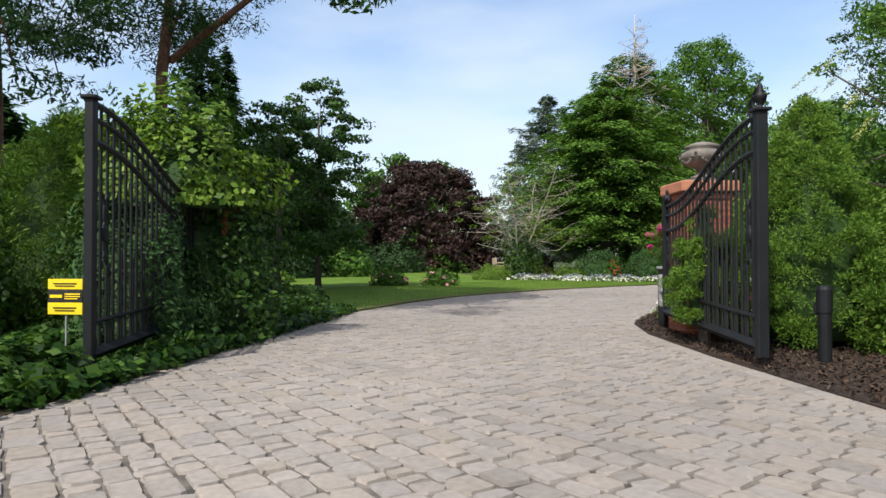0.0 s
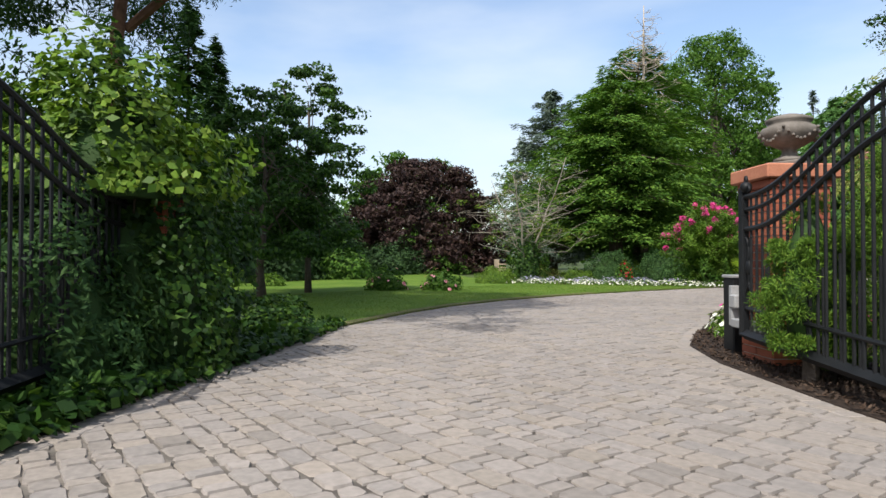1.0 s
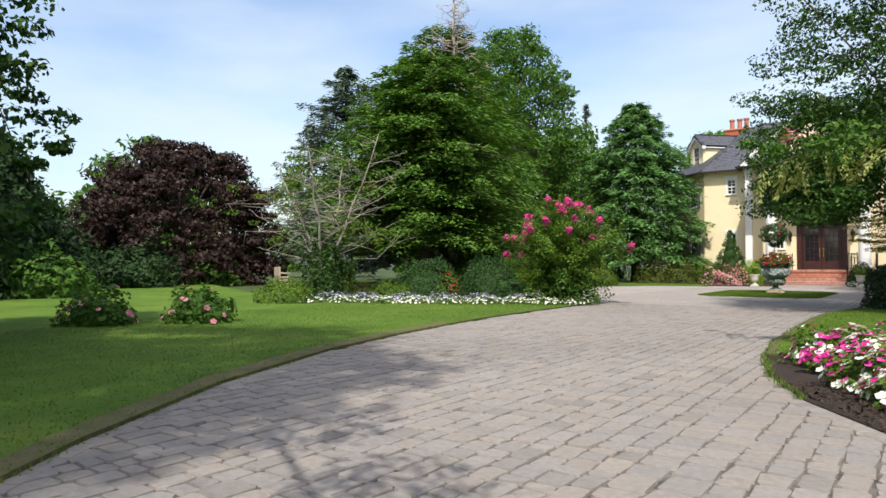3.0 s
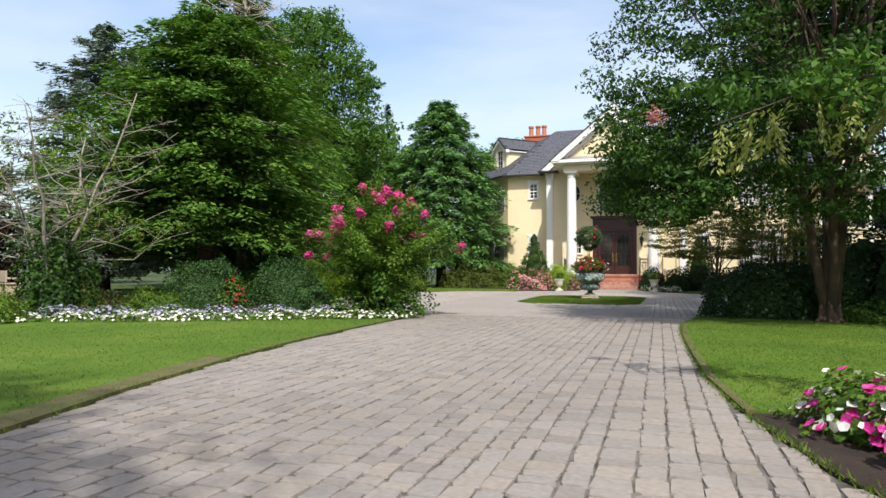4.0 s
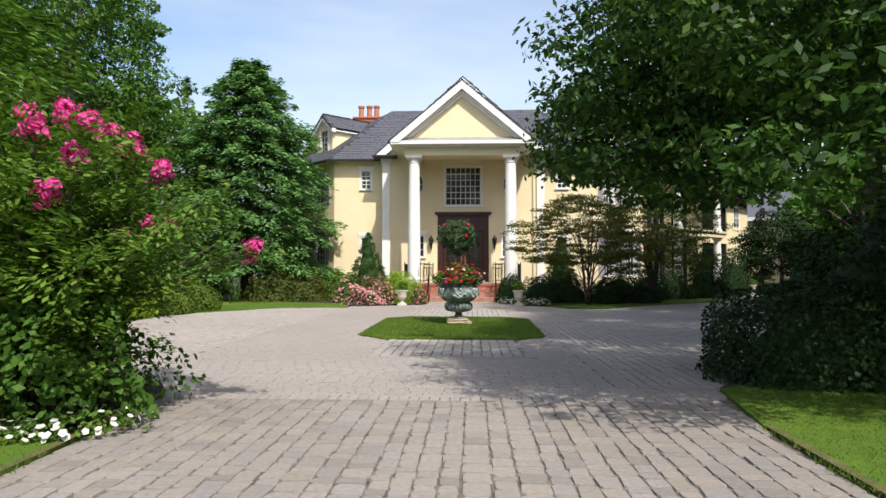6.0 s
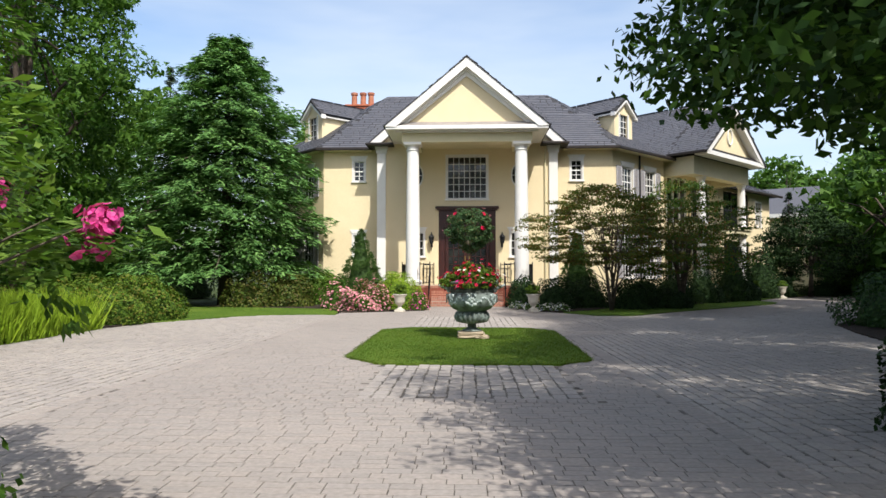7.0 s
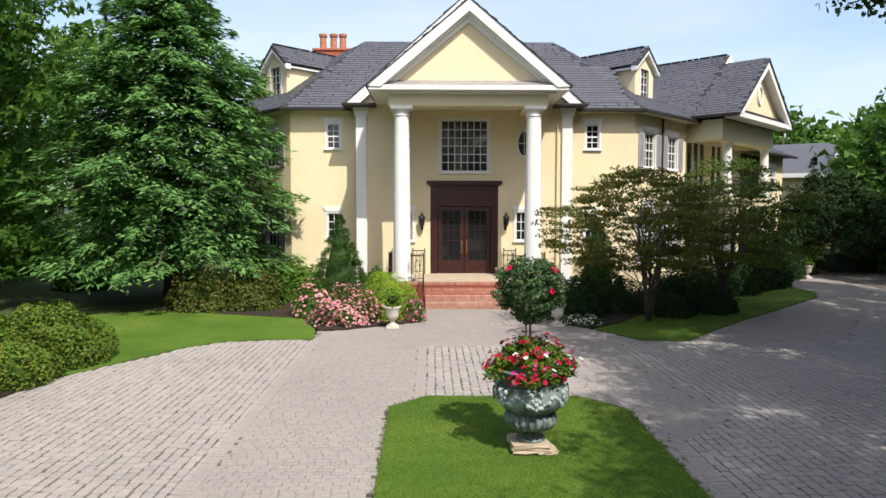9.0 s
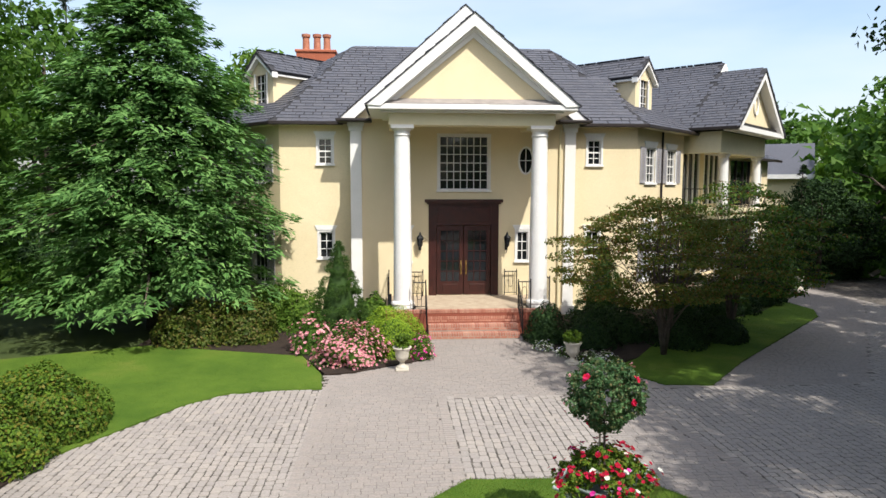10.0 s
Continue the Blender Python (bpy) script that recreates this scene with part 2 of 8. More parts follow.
M_HEMLOCK = leaves("hemlock needle", [(0.038, 0.10, 0.015), (0.062, 0.145, 0.02), (0.098, 0.195, 0.026), (0.14, 0.235, 0.036)], 0.6, 0.3)

# ---- building tools ----
def finish(bm, name, mat, smooth=False):
    me = bpy.data.meshes.new(name)
    bmesh.ops.recalc_face_normals(bm, faces=bm.faces)
    bm.to_mesh(me)
    bm.free()
    for m in (mat if isinstance(mat, (list, tuple)) else [mat]):
        me.materials.append(m)
    if smooth:
        me.shade_smooth()
    return me


def part(name, bm, mat, parent, label="", smooth=False):
    """One mesh object under a thing or a part."""
    ob = new(name, finish(bm, name, mat, smooth))
    ob.parent = parent
    return tagged(ob, label)


def thing(name, label, category, at=(0, 0, 0), group="", kind="", turn=0.0):
    """An Empty at the base of a thing, to hold its parts."""
    ob = new(name)
    ob.empty_display_size = 0.2
    ob.matrix_basis = pose(*at, 0, 0, turn)
    return tagged(ob, label, category, group, kind)


def solid(name, bm, mat, label, category, group="", kind="", at=(0, 0, 0), turn=0.0, smooth=False):
    ob = new(name, finish(bm, name, mat, smooth))
    ob.matrix_basis = pose(*at, 0, 0, turn)
    return tagged(ob, label, category, group, kind)


def box(x0, x1, y0, y1, z0, z1, bm=None, bevel=0.0, m=None):
    bm = bm or bmesh.new()
    v = [bm.verts.new((x, y, z)) for z in (z0, z1) for x, y in ((x0, y0), (x1, y0), (x1, y1), (x0, y1))]
    if m:
        for p in v:
            p.co = m @ p.co
    fs = [bm.faces.new([v[i] for i in q]) for q in ((3, 2, 1, 0), (4, 5, 6, 7), (0, 1, 5, 4), (1, 2, 6, 5), (2, 3, 7, 6), (3, 0, 4, 7))]
    if bevel:
        es = list({e for f in fs for e in f.edges})
        bmesh.ops.bevel(bm, geom=es, offset=bevel, segments=1, affect="EDGES")
    return bm


def prism(poly, z0, z1, bm=None):
    """Upright prism over a plan polygon."""
    bm = bm or bmesh.new()
    a = [bm.verts.new((x, y, z0)) for x, y in poly]
    b = [bm.verts.new((x, y, z1)) for x, y in poly]
    bm.faces.new(a[::-1])
    bm.faces.new(b)
    k = len(poly)
    for i in range(k):
        bm.faces.new((a[i], a[(i + 1) % k], b[(i + 1) % k], b[i]))
    return bm


def hull(points, faces, bm=None):
    bm = bm or bmesh.new()
    v = [bm.verts.new(p) for p in points]
    for f in faces:
        bm.faces.new([v[i] for i in f])
    return bm


def lathe(profile, seg=24, bm=None, at=(0, 0, 0), squash=None):
    """Turned body from (radius, height) pairs."""
    bm = bm or bmesh.new()
    rings = []
    for r, z in profile:
        rings.append([bm.verts.new((at[0] + r * math.cos(2 * math.pi * i / seg), at[1] + r * math.sin(2 * math.pi * i / seg), at[2] + z)) for i in range(seg)])
    for a, b in zip(rings, rings[1:]):
        for i in range(seg):
            bm.faces.new((a[i], a[(i + 1) % seg], b[(i + 1) % seg], b[i]))
    bm.faces.new(rings[0][::-1])
    bm.faces.new(rings[-1])
    return bm


def tube(points, radii, seg=6, bm=None):
    """Round bar along points."""
    bm = bm or bmesh.new()
    pts = [Vector(p) for p in points]
    if isinstance(radii, (int, float)):
        radii = [radii] * len(pts)
    rings = []
    side = None
    for i, p in enumerate(pts):
        d = (pts[min(i + 1, len(pts) - 1)] - pts[max(i - 1, 0)]).normalized()
        ref = Vector((0, 0, 1)) if abs(d.z) < 0.9 else Vector((1, 0, 0))
        if side is None:
            side = d.cross(ref).normalized()
        side = (side - d * side.dot(d)).normalized()
        up = d.cross(side)
        rings.append([bm.verts.new(p + (side * math.cos(2 * math.pi * k / seg) + up * math.sin(2 * math.pi * k / seg)) * radii[i]) for k in range(seg)])
    for a, b in zip(rings, rings[1:]):
        for i in range(seg):
            bm.faces.new((a[i], a[(i + 1) % seg], b[(i + 1) % seg], b[i]))
    bm.faces.new(rings[0][::-1])
    bm.faces.new(rings[-1])
    return bm


def quads_mesh(name, verts, mat, per=4):
    """Mesh of loose faces with per corners each, from an (n * per, 3) array."""
    k = len(verts) // per
    me = bpy.data.meshes.new(name)
    me.vertices.add(len(verts))
    me.vertices.foreach_set("co", np.ascontiguousarray(verts, dtype=np.float32).ravel())
    me.loops.add(len(verts))
    me.loops.foreach_set("vertex_index", np.arange(len(verts), dtype=np.int32))
    me.polygons.add(k)
    me.polygons.foreach_set("loop_start", np.arange(0, len(verts), per, dtype=np.int32))
    me.materials.append(mat)
    me.update(calc_edges=True)
    me.shade_flat()
    return me


def unit(a):
    return a / np.maximum(np.linalg.norm(a, axis=1, keepdims=True), 1e-9)


def leaf_quads(rng, centres, normals, size, slim=0.6, jitter=0.7, droop=0.0):
    """Pointed leaves (kite quads) at centres, facing roughly along normals."""
    k = len(centres)
    nrm = unit(normals + rng.normal(0, jitter, (k, 3)))
    a = unit(np.cross(nrm, rng.normal(0, 1, (k, 3))))
    a[:, 2] -= droop
    a = unit(a)
    b = unit(np.cross(nrm, a))
    s = size * rng.uniform(0.6, 1.3, (k, 1))
    c = centres
    v = np.stack([c - a * s * 0.5, c + b * s * 0.5 * slim - a * s * 0.05, c + a * s * 0.5, c - b * s * 0.5 * slim - a * s * 0.05], 1)
    return v.reshape(-1, 3)


def halved(v):
    """Plain three-cornered leaves for what stands far off."""
    q = v.reshape(-1, 4, 3)
    h = (q[:, 1] - q[:, 3]) * 0.5
    return np.stack([q[:, 0] + h, q[:, 2], q[:, 0] - h], 1).reshape(-1, 3)


def clump_points(rng, centres, radii, per, flat=0.7, shell=0.55):
    """Leaf places in and on clumps: positions and outward normals."""
    k = len(centres)
    d = unit(rng.normal(0, 1, (k * per, 3)))
    r = shell + (1 - shell) * rng.random((k * per, 1))
    off = d * r * np.repeat(radii, per)[:, None]
    off[:, 2] *= flat
    return np.repeat(centres, per, 0) + off, d + np.array([0, 0, 0.5])


def shape_points(rng, n, profile, wobble=0.18, inner=0.35, lobes=5):
    """Clump centres in a crown: profile is (height share, radius) pairs; more near the surface."""
    h = np.array([p[0] for p in profile])
    w = np.array([p[1] for p in profile])
    z = []
    while len(z) < n:
        q = rng.uniform(h[0], h[-1])
        if rng.random() < (np.interp(q, h, w) / w.max()) ** 1.0 + 0.12:
            z.append(q)
    z = np.array(z)
    a = rng.uniform(0, 2 * math.pi, n)
    ph = rng.uniform(0, 6.28, 4)
    lobe = 1 + wobble * (np.sin(lobes * a + ph[0] + z * 1.3) * 0.6 + np.sin((lobes + 2) * a + ph[1] - z * 2.1) * 0.5 + np.sin(3 * z + ph[2]) * 0.4)
    r = np.interp(z, h, w) * lobe * np.sqrt(inner + (1 - inner) * rng.random(n))
    return np.stack([r * np.cos(a), r * np.sin(a), z], 1)


def crown_mesh(name, seed, profile, clumps, clump_r, per, leaf, mat, flat=0.7, slim=0.6, droop=0.0, wobble=0.18, inner=0.35, jitter=0.7, shift=(0, 0), lifted=None):
    """Crown of leaf clumps; lifted (height, slope, start) raises its underside towards the north."""
    rng = np.random.default_rng(seed)
    c = shape_points(rng, clumps, profile, wobble, inner) + np.array([*shift, 0.0])
    if lifted:
        c = c[c[:, 2] > lifted[0] + lifted[1] * np.maximum(0, c[:, 1] - lifted[2])]
        clumps = len(c)
    p, nr = clump_points(rng, c, clump_r * rng.uniform(0.6, 1.35, clumps), per, flat)
    keep = p[:, 2] > 0.03
    v = leaf_quads(rng, p[keep], nr[keep], leaf, slim, jitter, droop)
    return (quads_mesh(name, halved(v), mat, 3) if leaf > 0.23 else quads_mesh(name, v, mat)), c


def limbs(trunk_pts, trunk_r, tips, rng, twig, bm, share=0.35):
    """Curved limbs from a trunk to the given tips."""
    pts = [Vector(p) for p in trunk_pts]
    top = pts[-1]
    for t in tips:
        t = Vector(t)
        k = rng.uniform(share, 0.95)
        i = min(int(k * (len(pts) - 1)), len(pts) - 2)
        f = k * (len(pts) - 1) - i
        s = pts[i].lerp(pts[i + 1], f)
        r0 = (trunk_r[i] * (1 - f) + trunk_r[i + 1] * f) * 0.45
        mid = s.lerp(t, 0.5) + Vector((rng.normal(0, 0.1), rng.normal(0, 0.1), 0.12 * (t - s).length))
        tube([s, s.lerp(mid, 0.55) + Vector((0, 0, 0.03)), mid, t], [r0, r0 * 0.75, r0 * 0.5, twig], 5, bm)
    return bm


def tree(name, label, at, seed, height, profile, clumps, clump_r, per, leaf, mat, trunk=0.2, bark=None, bare=0.25, category="tree", group="", stems=1, **more):
    """A tree or tall shrub: trunk with limbs, and a crown of leaves."""
    rng = np.random.default_rng(seed + 1)
    ob = thing(name, label, category, at, group)
    me, c = crown_mesh("crown", seed, profile, clumps, clump_r, per, leaf, mat, **more)
    cr = new("crown", me)
    cr.parent = ob
    bm = bmesh.new()
    for s in range(stems):
        lean = (0.0, 0.0) if stems == 1 else (0.25 * height * math.cos(6.28 * s / stems) * 0.5, 0.25 * height * math.sin(6.28 * s / stems) * 0.5)
        k = 6
        pts = [(lean[0] * (i / k) + rng.normal(0, 0.012) * height * (i > 0) * 0.4, lean[1] * (i / k) + rng.normal(0, 0.012) * height * (i > 0) * 0.4, height * 0.85 * i / k - 0.05 * (i == 0)) for i in range(k + 1)]
        radii = [trunk * (1.25 if i == 0 else 1 - 0.8 * i / k) for i in range(k + 1)]
        sel = c[rng.permutation(len(c))[: max(6, min(26, len(c) // (4 * stems)))]]
        part("trunk", tube(pts, radii, 9), bark or M_BARK, ob, smooth=True)
        limbs(pts, radii, [tuple(q) for q in sel], rng, 0.012, bm, bare)
    tagged(part("limb_wood", bm, bark or M_BARK, ob, smooth=True), kind="stuff")
    return ob


def spray_leaves(rng, base, tip, width, count, leaf, sag, slim=0.4, lift=0.25, ragged=0.25):
    """Leaves or needles of flat drooping branches: arrays of base and tip points (k, 3)."""
    k = len(base)
    s = rng.random((k, count)) ** 0.6
    s = 0.12 + 0.9 * s
    d = tip - base
    ln = np.linalg.norm(d, axis=1, keepdims=True)
    along_ = d / np.maximum(ln, 1e-6)
    side = unit(np.cross(along_, np.array([0, 0, 1.0])))
    w = width[:, None] * np.sin(np.clip(s, 0, 1) * math.pi * 0.85 + 0.25) * rng.uniform(-1, 1, (k, count))
    p = base[:, None, :] + d[:, None, :] * s[:, :, None] + side[:, None, :] * w[:, :, None]
    p[:, :, 2] -= sag[:, None] * (s ** 2) + np.abs(w) * 0.35
    p += rng.normal(0, 1, p.shape) * leaf * ragged * np.array([1, 1, 1.4])
    a = along_[:, None, :] + side[:, None, :] * np.sign(w)[:, :, None] * rng.uniform(0.2, 1.3, (k, count, 1))
    a[:, :, 2] -= rng.uniform(0.05, 0.7, (k, count)) * (0.3 + s)
    a = unit(a.reshape(-1, 3))
    nr = np.tile(np.array([0, 0, 1.0]), (k * count, 1)) + along_.repeat(count, 0) * lift + rng.normal(0, 0.35, (k * count, 3))
    b = unit(np.cross(nr, a))
    c = p.reshape(-1, 3)
    z = leaf * rng.uniform(0.6, 1.35, (k * count, 1))
    v = np.stack([c - a * z * 0.5, c + b * z * 0.5 * slim, c + a * z * 0.5, c - b * z * 0.5 * slim], 1)
    return v.reshape(-1, 3)


def layered_tree(name, label, at, seed, height, profile, branches, per, leaf, mat, trunk=0.25, bark=None, sag=0.18, rise=0.1, width=0.28, slim=0.4, group="", dead=0, category="tree", lean=(0, 0), ragged=0.25, low=None):
    """A tree of tiered, drooping, flat branches."""
    rng = np.random.default_rng(seed)
    ob = thing(name, label, category, at, group)
    h = np.array([q[0] for q in profile])
    r = np.array([q[1] for q in profile])
    z = []
    while len(z) < branches:
        q = rng.uniform(h[0], h[-1])
        if rng.random() < 0.25 + np.interp(q, h, r) / r.max():
            z.append(q)
    z = np.sort(np.array(z))
    az = (np.arange(branches) * 2.39996 + rng.normal(0, 0.4, branches)) % 6.2832
    ln = np.interp(z, h, r) * rng.uniform(0.62, 1.12, branches)
    base = np.stack([np.zeros(branches) + lean[0] * z / height, np.zeros(branches) + lean[1] * z / height, z], 1)
    tip = base + np.stack([np.cos(az) * ln, np.sin(az) * ln, rise * ln], 1)
    v = spray_leaves(rng, base, tip, ln * width + 0.12, per, leaf, ln * sag, slim, ragged=ragged)
    v = v.reshape(-1, 4, 3)
    v = v[v[:, :, 2].min(1) > 0.02].reshape(-1, 3)
    cr = new("crown", quads_mesh("crown", halved(v), mat, 3) if leaf > 0.23 else quads_mesh("crown", v, mat))
    cr.parent = ob
    bm = bmesh.new()
    pts = [(lean[0] * t, lean[1] * t, height * 0.97 * t - 0.05 * (t == 0)) for t in np.linspace(0, 1, 7)]
    part("trunk", tube(pts, [trunk * (1.2 if i == 0 else 1 - 0.88 * i / 6) for i in range(7)], 9), bark or M_BARK, ob, smooth=True)
    for i in range(0, branches, max(1, branches // 60)):
        b, t = Vector(base[i]), Vector(tip[i])
        t.z -= ln[i] * sag
        m = b.lerp(t, 0.55) + Vector((0, 0, ln[i] * sag * 0.3))
        r0 = max(0.012, trunk * 0.22 * (1 - z[i] / height) + 0.012)
        tube([b, m, t], [r0, r0 * 0.7, 0.006], 5, bm)
    tagged(part("limb_wood", bm, bark or M_BARK, ob, smooth=True), kind="stuff")
    return ob


def mound_mesh(name, seed, rx, ry, rz, count, leaf, mat, z0=0.0, rough=0.12, slim=0.65, top_flat=1.0, boxy=2.0):
    """Close leafy mass: leaves on several layers of a lumpy rounded body."""
    rng = np.random.default_rng(seed)
    count, leaf = int(count * 0.8), leaf * 1.05
    d = unit(rng.normal(0, 1, (count, 3)))
    d[:, 2] = np.abs(d[:, 2]) * np.where(rng.random(count) < 0.85, 1, -0.5)
    q = (np.abs(d) ** boxy).sum(1, keepdims=True) ** (-1.0 / boxy)
    ph = rng.uniform(0, 6.28, 6)
    lump = 1 + rough * (np.sin(d[:, 0] * 7 + ph[0]) * np.sin(d[:, 1] * 6 + ph[1]) + 0.7 * np.sin(d[:, 2] * 8 + ph[2] + d[:, 0] * 5) + 0.5 * np.sin(d[:, 1] * 13 + ph[3]) * np.sin(d[:, 0] * 12 + ph[4]))
    rad = lump * (1 - 0.26 * rng.random(count) ** 2)
    p = d * q * rad[:, None] * np.array([rx, ry, rz])
    p[:, 2] += z0
    keep = p[:, 2] > 0.02
    p, d = p[keep], d[keep]
    nr = d / np.array([rx, ry, rz])
    v = leaf_quads(rng, p, unit(nr) + np.array([0, 0, 0.35]), leaf, slim, 0.55)
    return (quads_mesh(name, halved(v), mat, 3) if leaf > 0.13 else quads_mesh(name, v, mat)), p, unit(nr)


def mound(name, label, at, seed, rx, ry, rz, count, leaf, mat, category="shrub", group="", turn=0.0, z0=None, flowers=None, **more):
    """A clipped or rounded shrub; flowers: list of (material, count, size, part name, spread over the top only)."""
    ob = thing(name, label, category, at, group, turn=turn)
    me, p, nr = mound_mesh("foliage", seed, rx, ry, rz, count, leaf, mat, 0.0 if z0 is None else z0, **more)
    f = new("foliage", me)
    f.parent = ob
    rng = np.random.default_rng(seed + 3)
    bm = bmesh.new()
    for i in range(6):
        a = 6.28 * i / 6
        tube([(0.1 * rx * math.cos(a), 0.1 * ry * math.sin(a), -0.03), (0.4 * rx * math.cos(a), 0.4 * ry * math.sin(a), rz * 0.4), (0.6 * rx * math.cos(a), 0.6 * ry * math.sin(a), rz * 0.6)], [0.018, 0.012, 0.006], 5, bm)
    tagged(part("stem_wood", bm, M_BARK, ob), kind="stuff")
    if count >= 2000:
        # dark solid body stands in for the shade among the inner leaves
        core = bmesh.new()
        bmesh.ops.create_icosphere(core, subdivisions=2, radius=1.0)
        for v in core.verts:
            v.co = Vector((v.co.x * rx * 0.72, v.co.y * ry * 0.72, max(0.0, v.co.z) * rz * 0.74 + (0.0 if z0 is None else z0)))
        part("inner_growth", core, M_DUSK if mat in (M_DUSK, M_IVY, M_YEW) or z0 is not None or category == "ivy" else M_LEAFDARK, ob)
    for fm, k, size, nm in flowers or ():
        up = np.where(nr[:, 2] > -0.05)[0]
        i = up[rng.integers(0, len(up), k)]
        fl = new(nm, blossoms(rng, p[i] * 1.0 + nr[i] * size * 0.6, nr[i] + np.array([0, 0, 0.5]), size, fm, nm))
        fl.parent = ob
        tagged(fl, kind="stuff")
    return ob


def tufted(name, label, at, seed, profile, tufts, r, per, leaf, mat, category="conifer", flat=0.75, wobble=0.08):
    """A dense evergreen of many rounded tufts, needles pointing out of each."""
    rng = np.random.default_rng(seed)
    ob = thing(name, label, category, at)
    c = shape_points(rng, tufts, profile, wobble, 0.72)
    d = unit(rng.normal(0, 1, (tufts * per, 3)) + np.array([0, 0, 0.45]))
    rad = np.repeat(r * rng.uniform(0.6, 1.3, tufts), per)[:, None] * rng.uniform(0.55, 1.05, (tufts * per, 1))
    p = np.repeat(c, per, 0) + d * rad * np.array([1, 1, flat])
    a = unit(d + rng.normal(0, 0.45, d.shape))
    b = unit(np.cross(a, rng.normal(0, 1, d.shape)))
    z = leaf * rng.uniform(0.6, 1.3, (tufts * per, 1))
    v = np.stack([p - a * z * 0.5, p + b * z * 0.11, p + a * z * 0.5, p - b * z * 0.11], 1)
    f = new("foliage", quads_mesh("foliage", v[v[:, :, 2].min(1) > 0.02].reshape(-1, 3), mat))
    f.parent = ob
    # dark lathed body put in for the shade between the tufts
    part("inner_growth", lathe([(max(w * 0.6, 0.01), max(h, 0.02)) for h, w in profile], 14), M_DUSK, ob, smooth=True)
    part("trunk", tube([(0, 0, -0.05), (0, 0, profile[-1][0] * 0.8)], [0.06, 0.02], 6), M_BARK, ob)
    return ob


def blossoms(rng, centres, normals, size, mat, name):
    """Open five-petalled flowers."""
    k = len(centres)
    nr = unit(normals + rng.normal(0, 0.35, (k, 3)))
    a = unit(np.cross(nr, rng.normal(0, 1, (k, 3))))
    b = np.cross(nr, a)
    s = size * rng.uniform(0.7, 1.25, (k, 1))
    out = []
    for j in range(5):
        t = 6.2832 * j / 5
        d = a * math.cos(t) + b * math.sin(t)
        e = -a * math.sin(t) + b * math.cos(t)
        c = centres
        out.append(np.stack([c, c + (d * 0.42 - e * 0.30) * s + nr * s * 0.12, c + d * s * 0.62 + nr * s * 0.16, c + (d * 0.42 + e * 0.30) * s + nr * s * 0.12], 1))
    v = np.stack(out, 1).reshape(-1, 3)
    return quads_mesh(name, v, mat)


def scatter(rng, poly, per_m2):
    """Random places inside a plan polygon."""
    x0, x1 = min(p[0] for p in poly), max(p[0] for p in poly)
    y0, y1 = min(p[1] for p in poly), max(p[1] for p in poly)
    k = int((x1 - x0) * (y1 - y0) * per_m2)
    x, y = rng.uniform(x0, x1, k), rng.uniform(y0, y1, k)
    m = inside(poly, x, y)
    return x[m], y[m]


def blades(rng, x, y, z, height, width, lean=0.5):
    """Grass blades: one slim triangle each."""
    k = len(x)
    a = rng.uniform(0, 6.2832, k)
    c = np.stack([x, y, np.full(k, z)], 1)
    s = np.stack([np.cos(a), np.sin(a), np.zeros(k)], 1) * width * rng.uniform(0.6, 1.3, (k, 1))
    h = height * rng.uniform(0.5, 1.2, (k, 1))
    t = c + np.concatenate([rng.normal(0, lean, (k, 2)) * h, h], 1)
    return np.stack([c - s, c + s, t], 1).reshape(-1, 3)

# ---- ground, drive and lawns ----
LEFT_EDGE = [(24, -58.5), (16, -53.6), (11, -50.4), (8.6, -48.7), (7.2, -47.55), (6.2, -46.6), (4.9, -45.5), (3.4, -44.1), (2.0, -42.9), (0.6, -41.0),
             (-0.35, -39.4), (-1.2, -37.3), (-1.7, -35.4), (-2.05, -33.6), (-2.3, -31.8), (-2.45, -30.0), (-2.55, -27.6), (-2.75, -25.4), (-3.1, -24.75), (-5.0, -24.1), (-7.4, -22.4), (-8.5, -19.6), (-8.65, -17.0), (-8.75, -13.8), (-8.4, -11.8)]
HOUSE_EDGE = [(-7.6, -10.3), (-7.0, -9.2), (-6.3, -8.45), (-5.3, -8.25), (-4.15, -8.2), (-4.15, -7.1), (-3.6, -6.95), (-1.5, -5.7), (-1.42, -2.6), (1.42, -2.6), (1.55, -3.2), (2.4, -5.9), (3.0, -6.8),
              (3.95, -8.4), (5.1, -8.5), (6.9, -6.5), (12.9, -0.7), (13.6, 0.6), (13.7, 2.8), (16.4, 6.5), (24, 15)]
RIGHT_EDGE = [(32, 12), (22, 4.5), (15, -4.5), (11, -9.8), (9.3, -12.0), (8.5, -14.2), (7.6, -17.5), (6.2, -20.6), (4.2, -23.3), (3.2, -24.8), (2.9, -26.6), (2.82, -29.0), (2.85, -31.2), (2.9, -33.2), (3.05, -34.7), (3.3, -36.1), (3.75, -37.3),
              (4.6, -38.6), (5.2, -39.8), (5.85, -40.85), (6.7, -41.65), (8.1, -42.6), (9.2, -43.25), (11, -44.3), (15, -46.8), (30, -56)]
DRIVE = LEFT_EDGE + HOUSE_EDGE + RIGHT_EDGE
ISLAND = [(-1.25, -19.45), (1.35, -19.45), (1.9, -18.95), (1.95, -14.0), (1.4, -13.3), (-1.3, -13.2), (-1.9, -13.8), (-1.85, -18.7)]


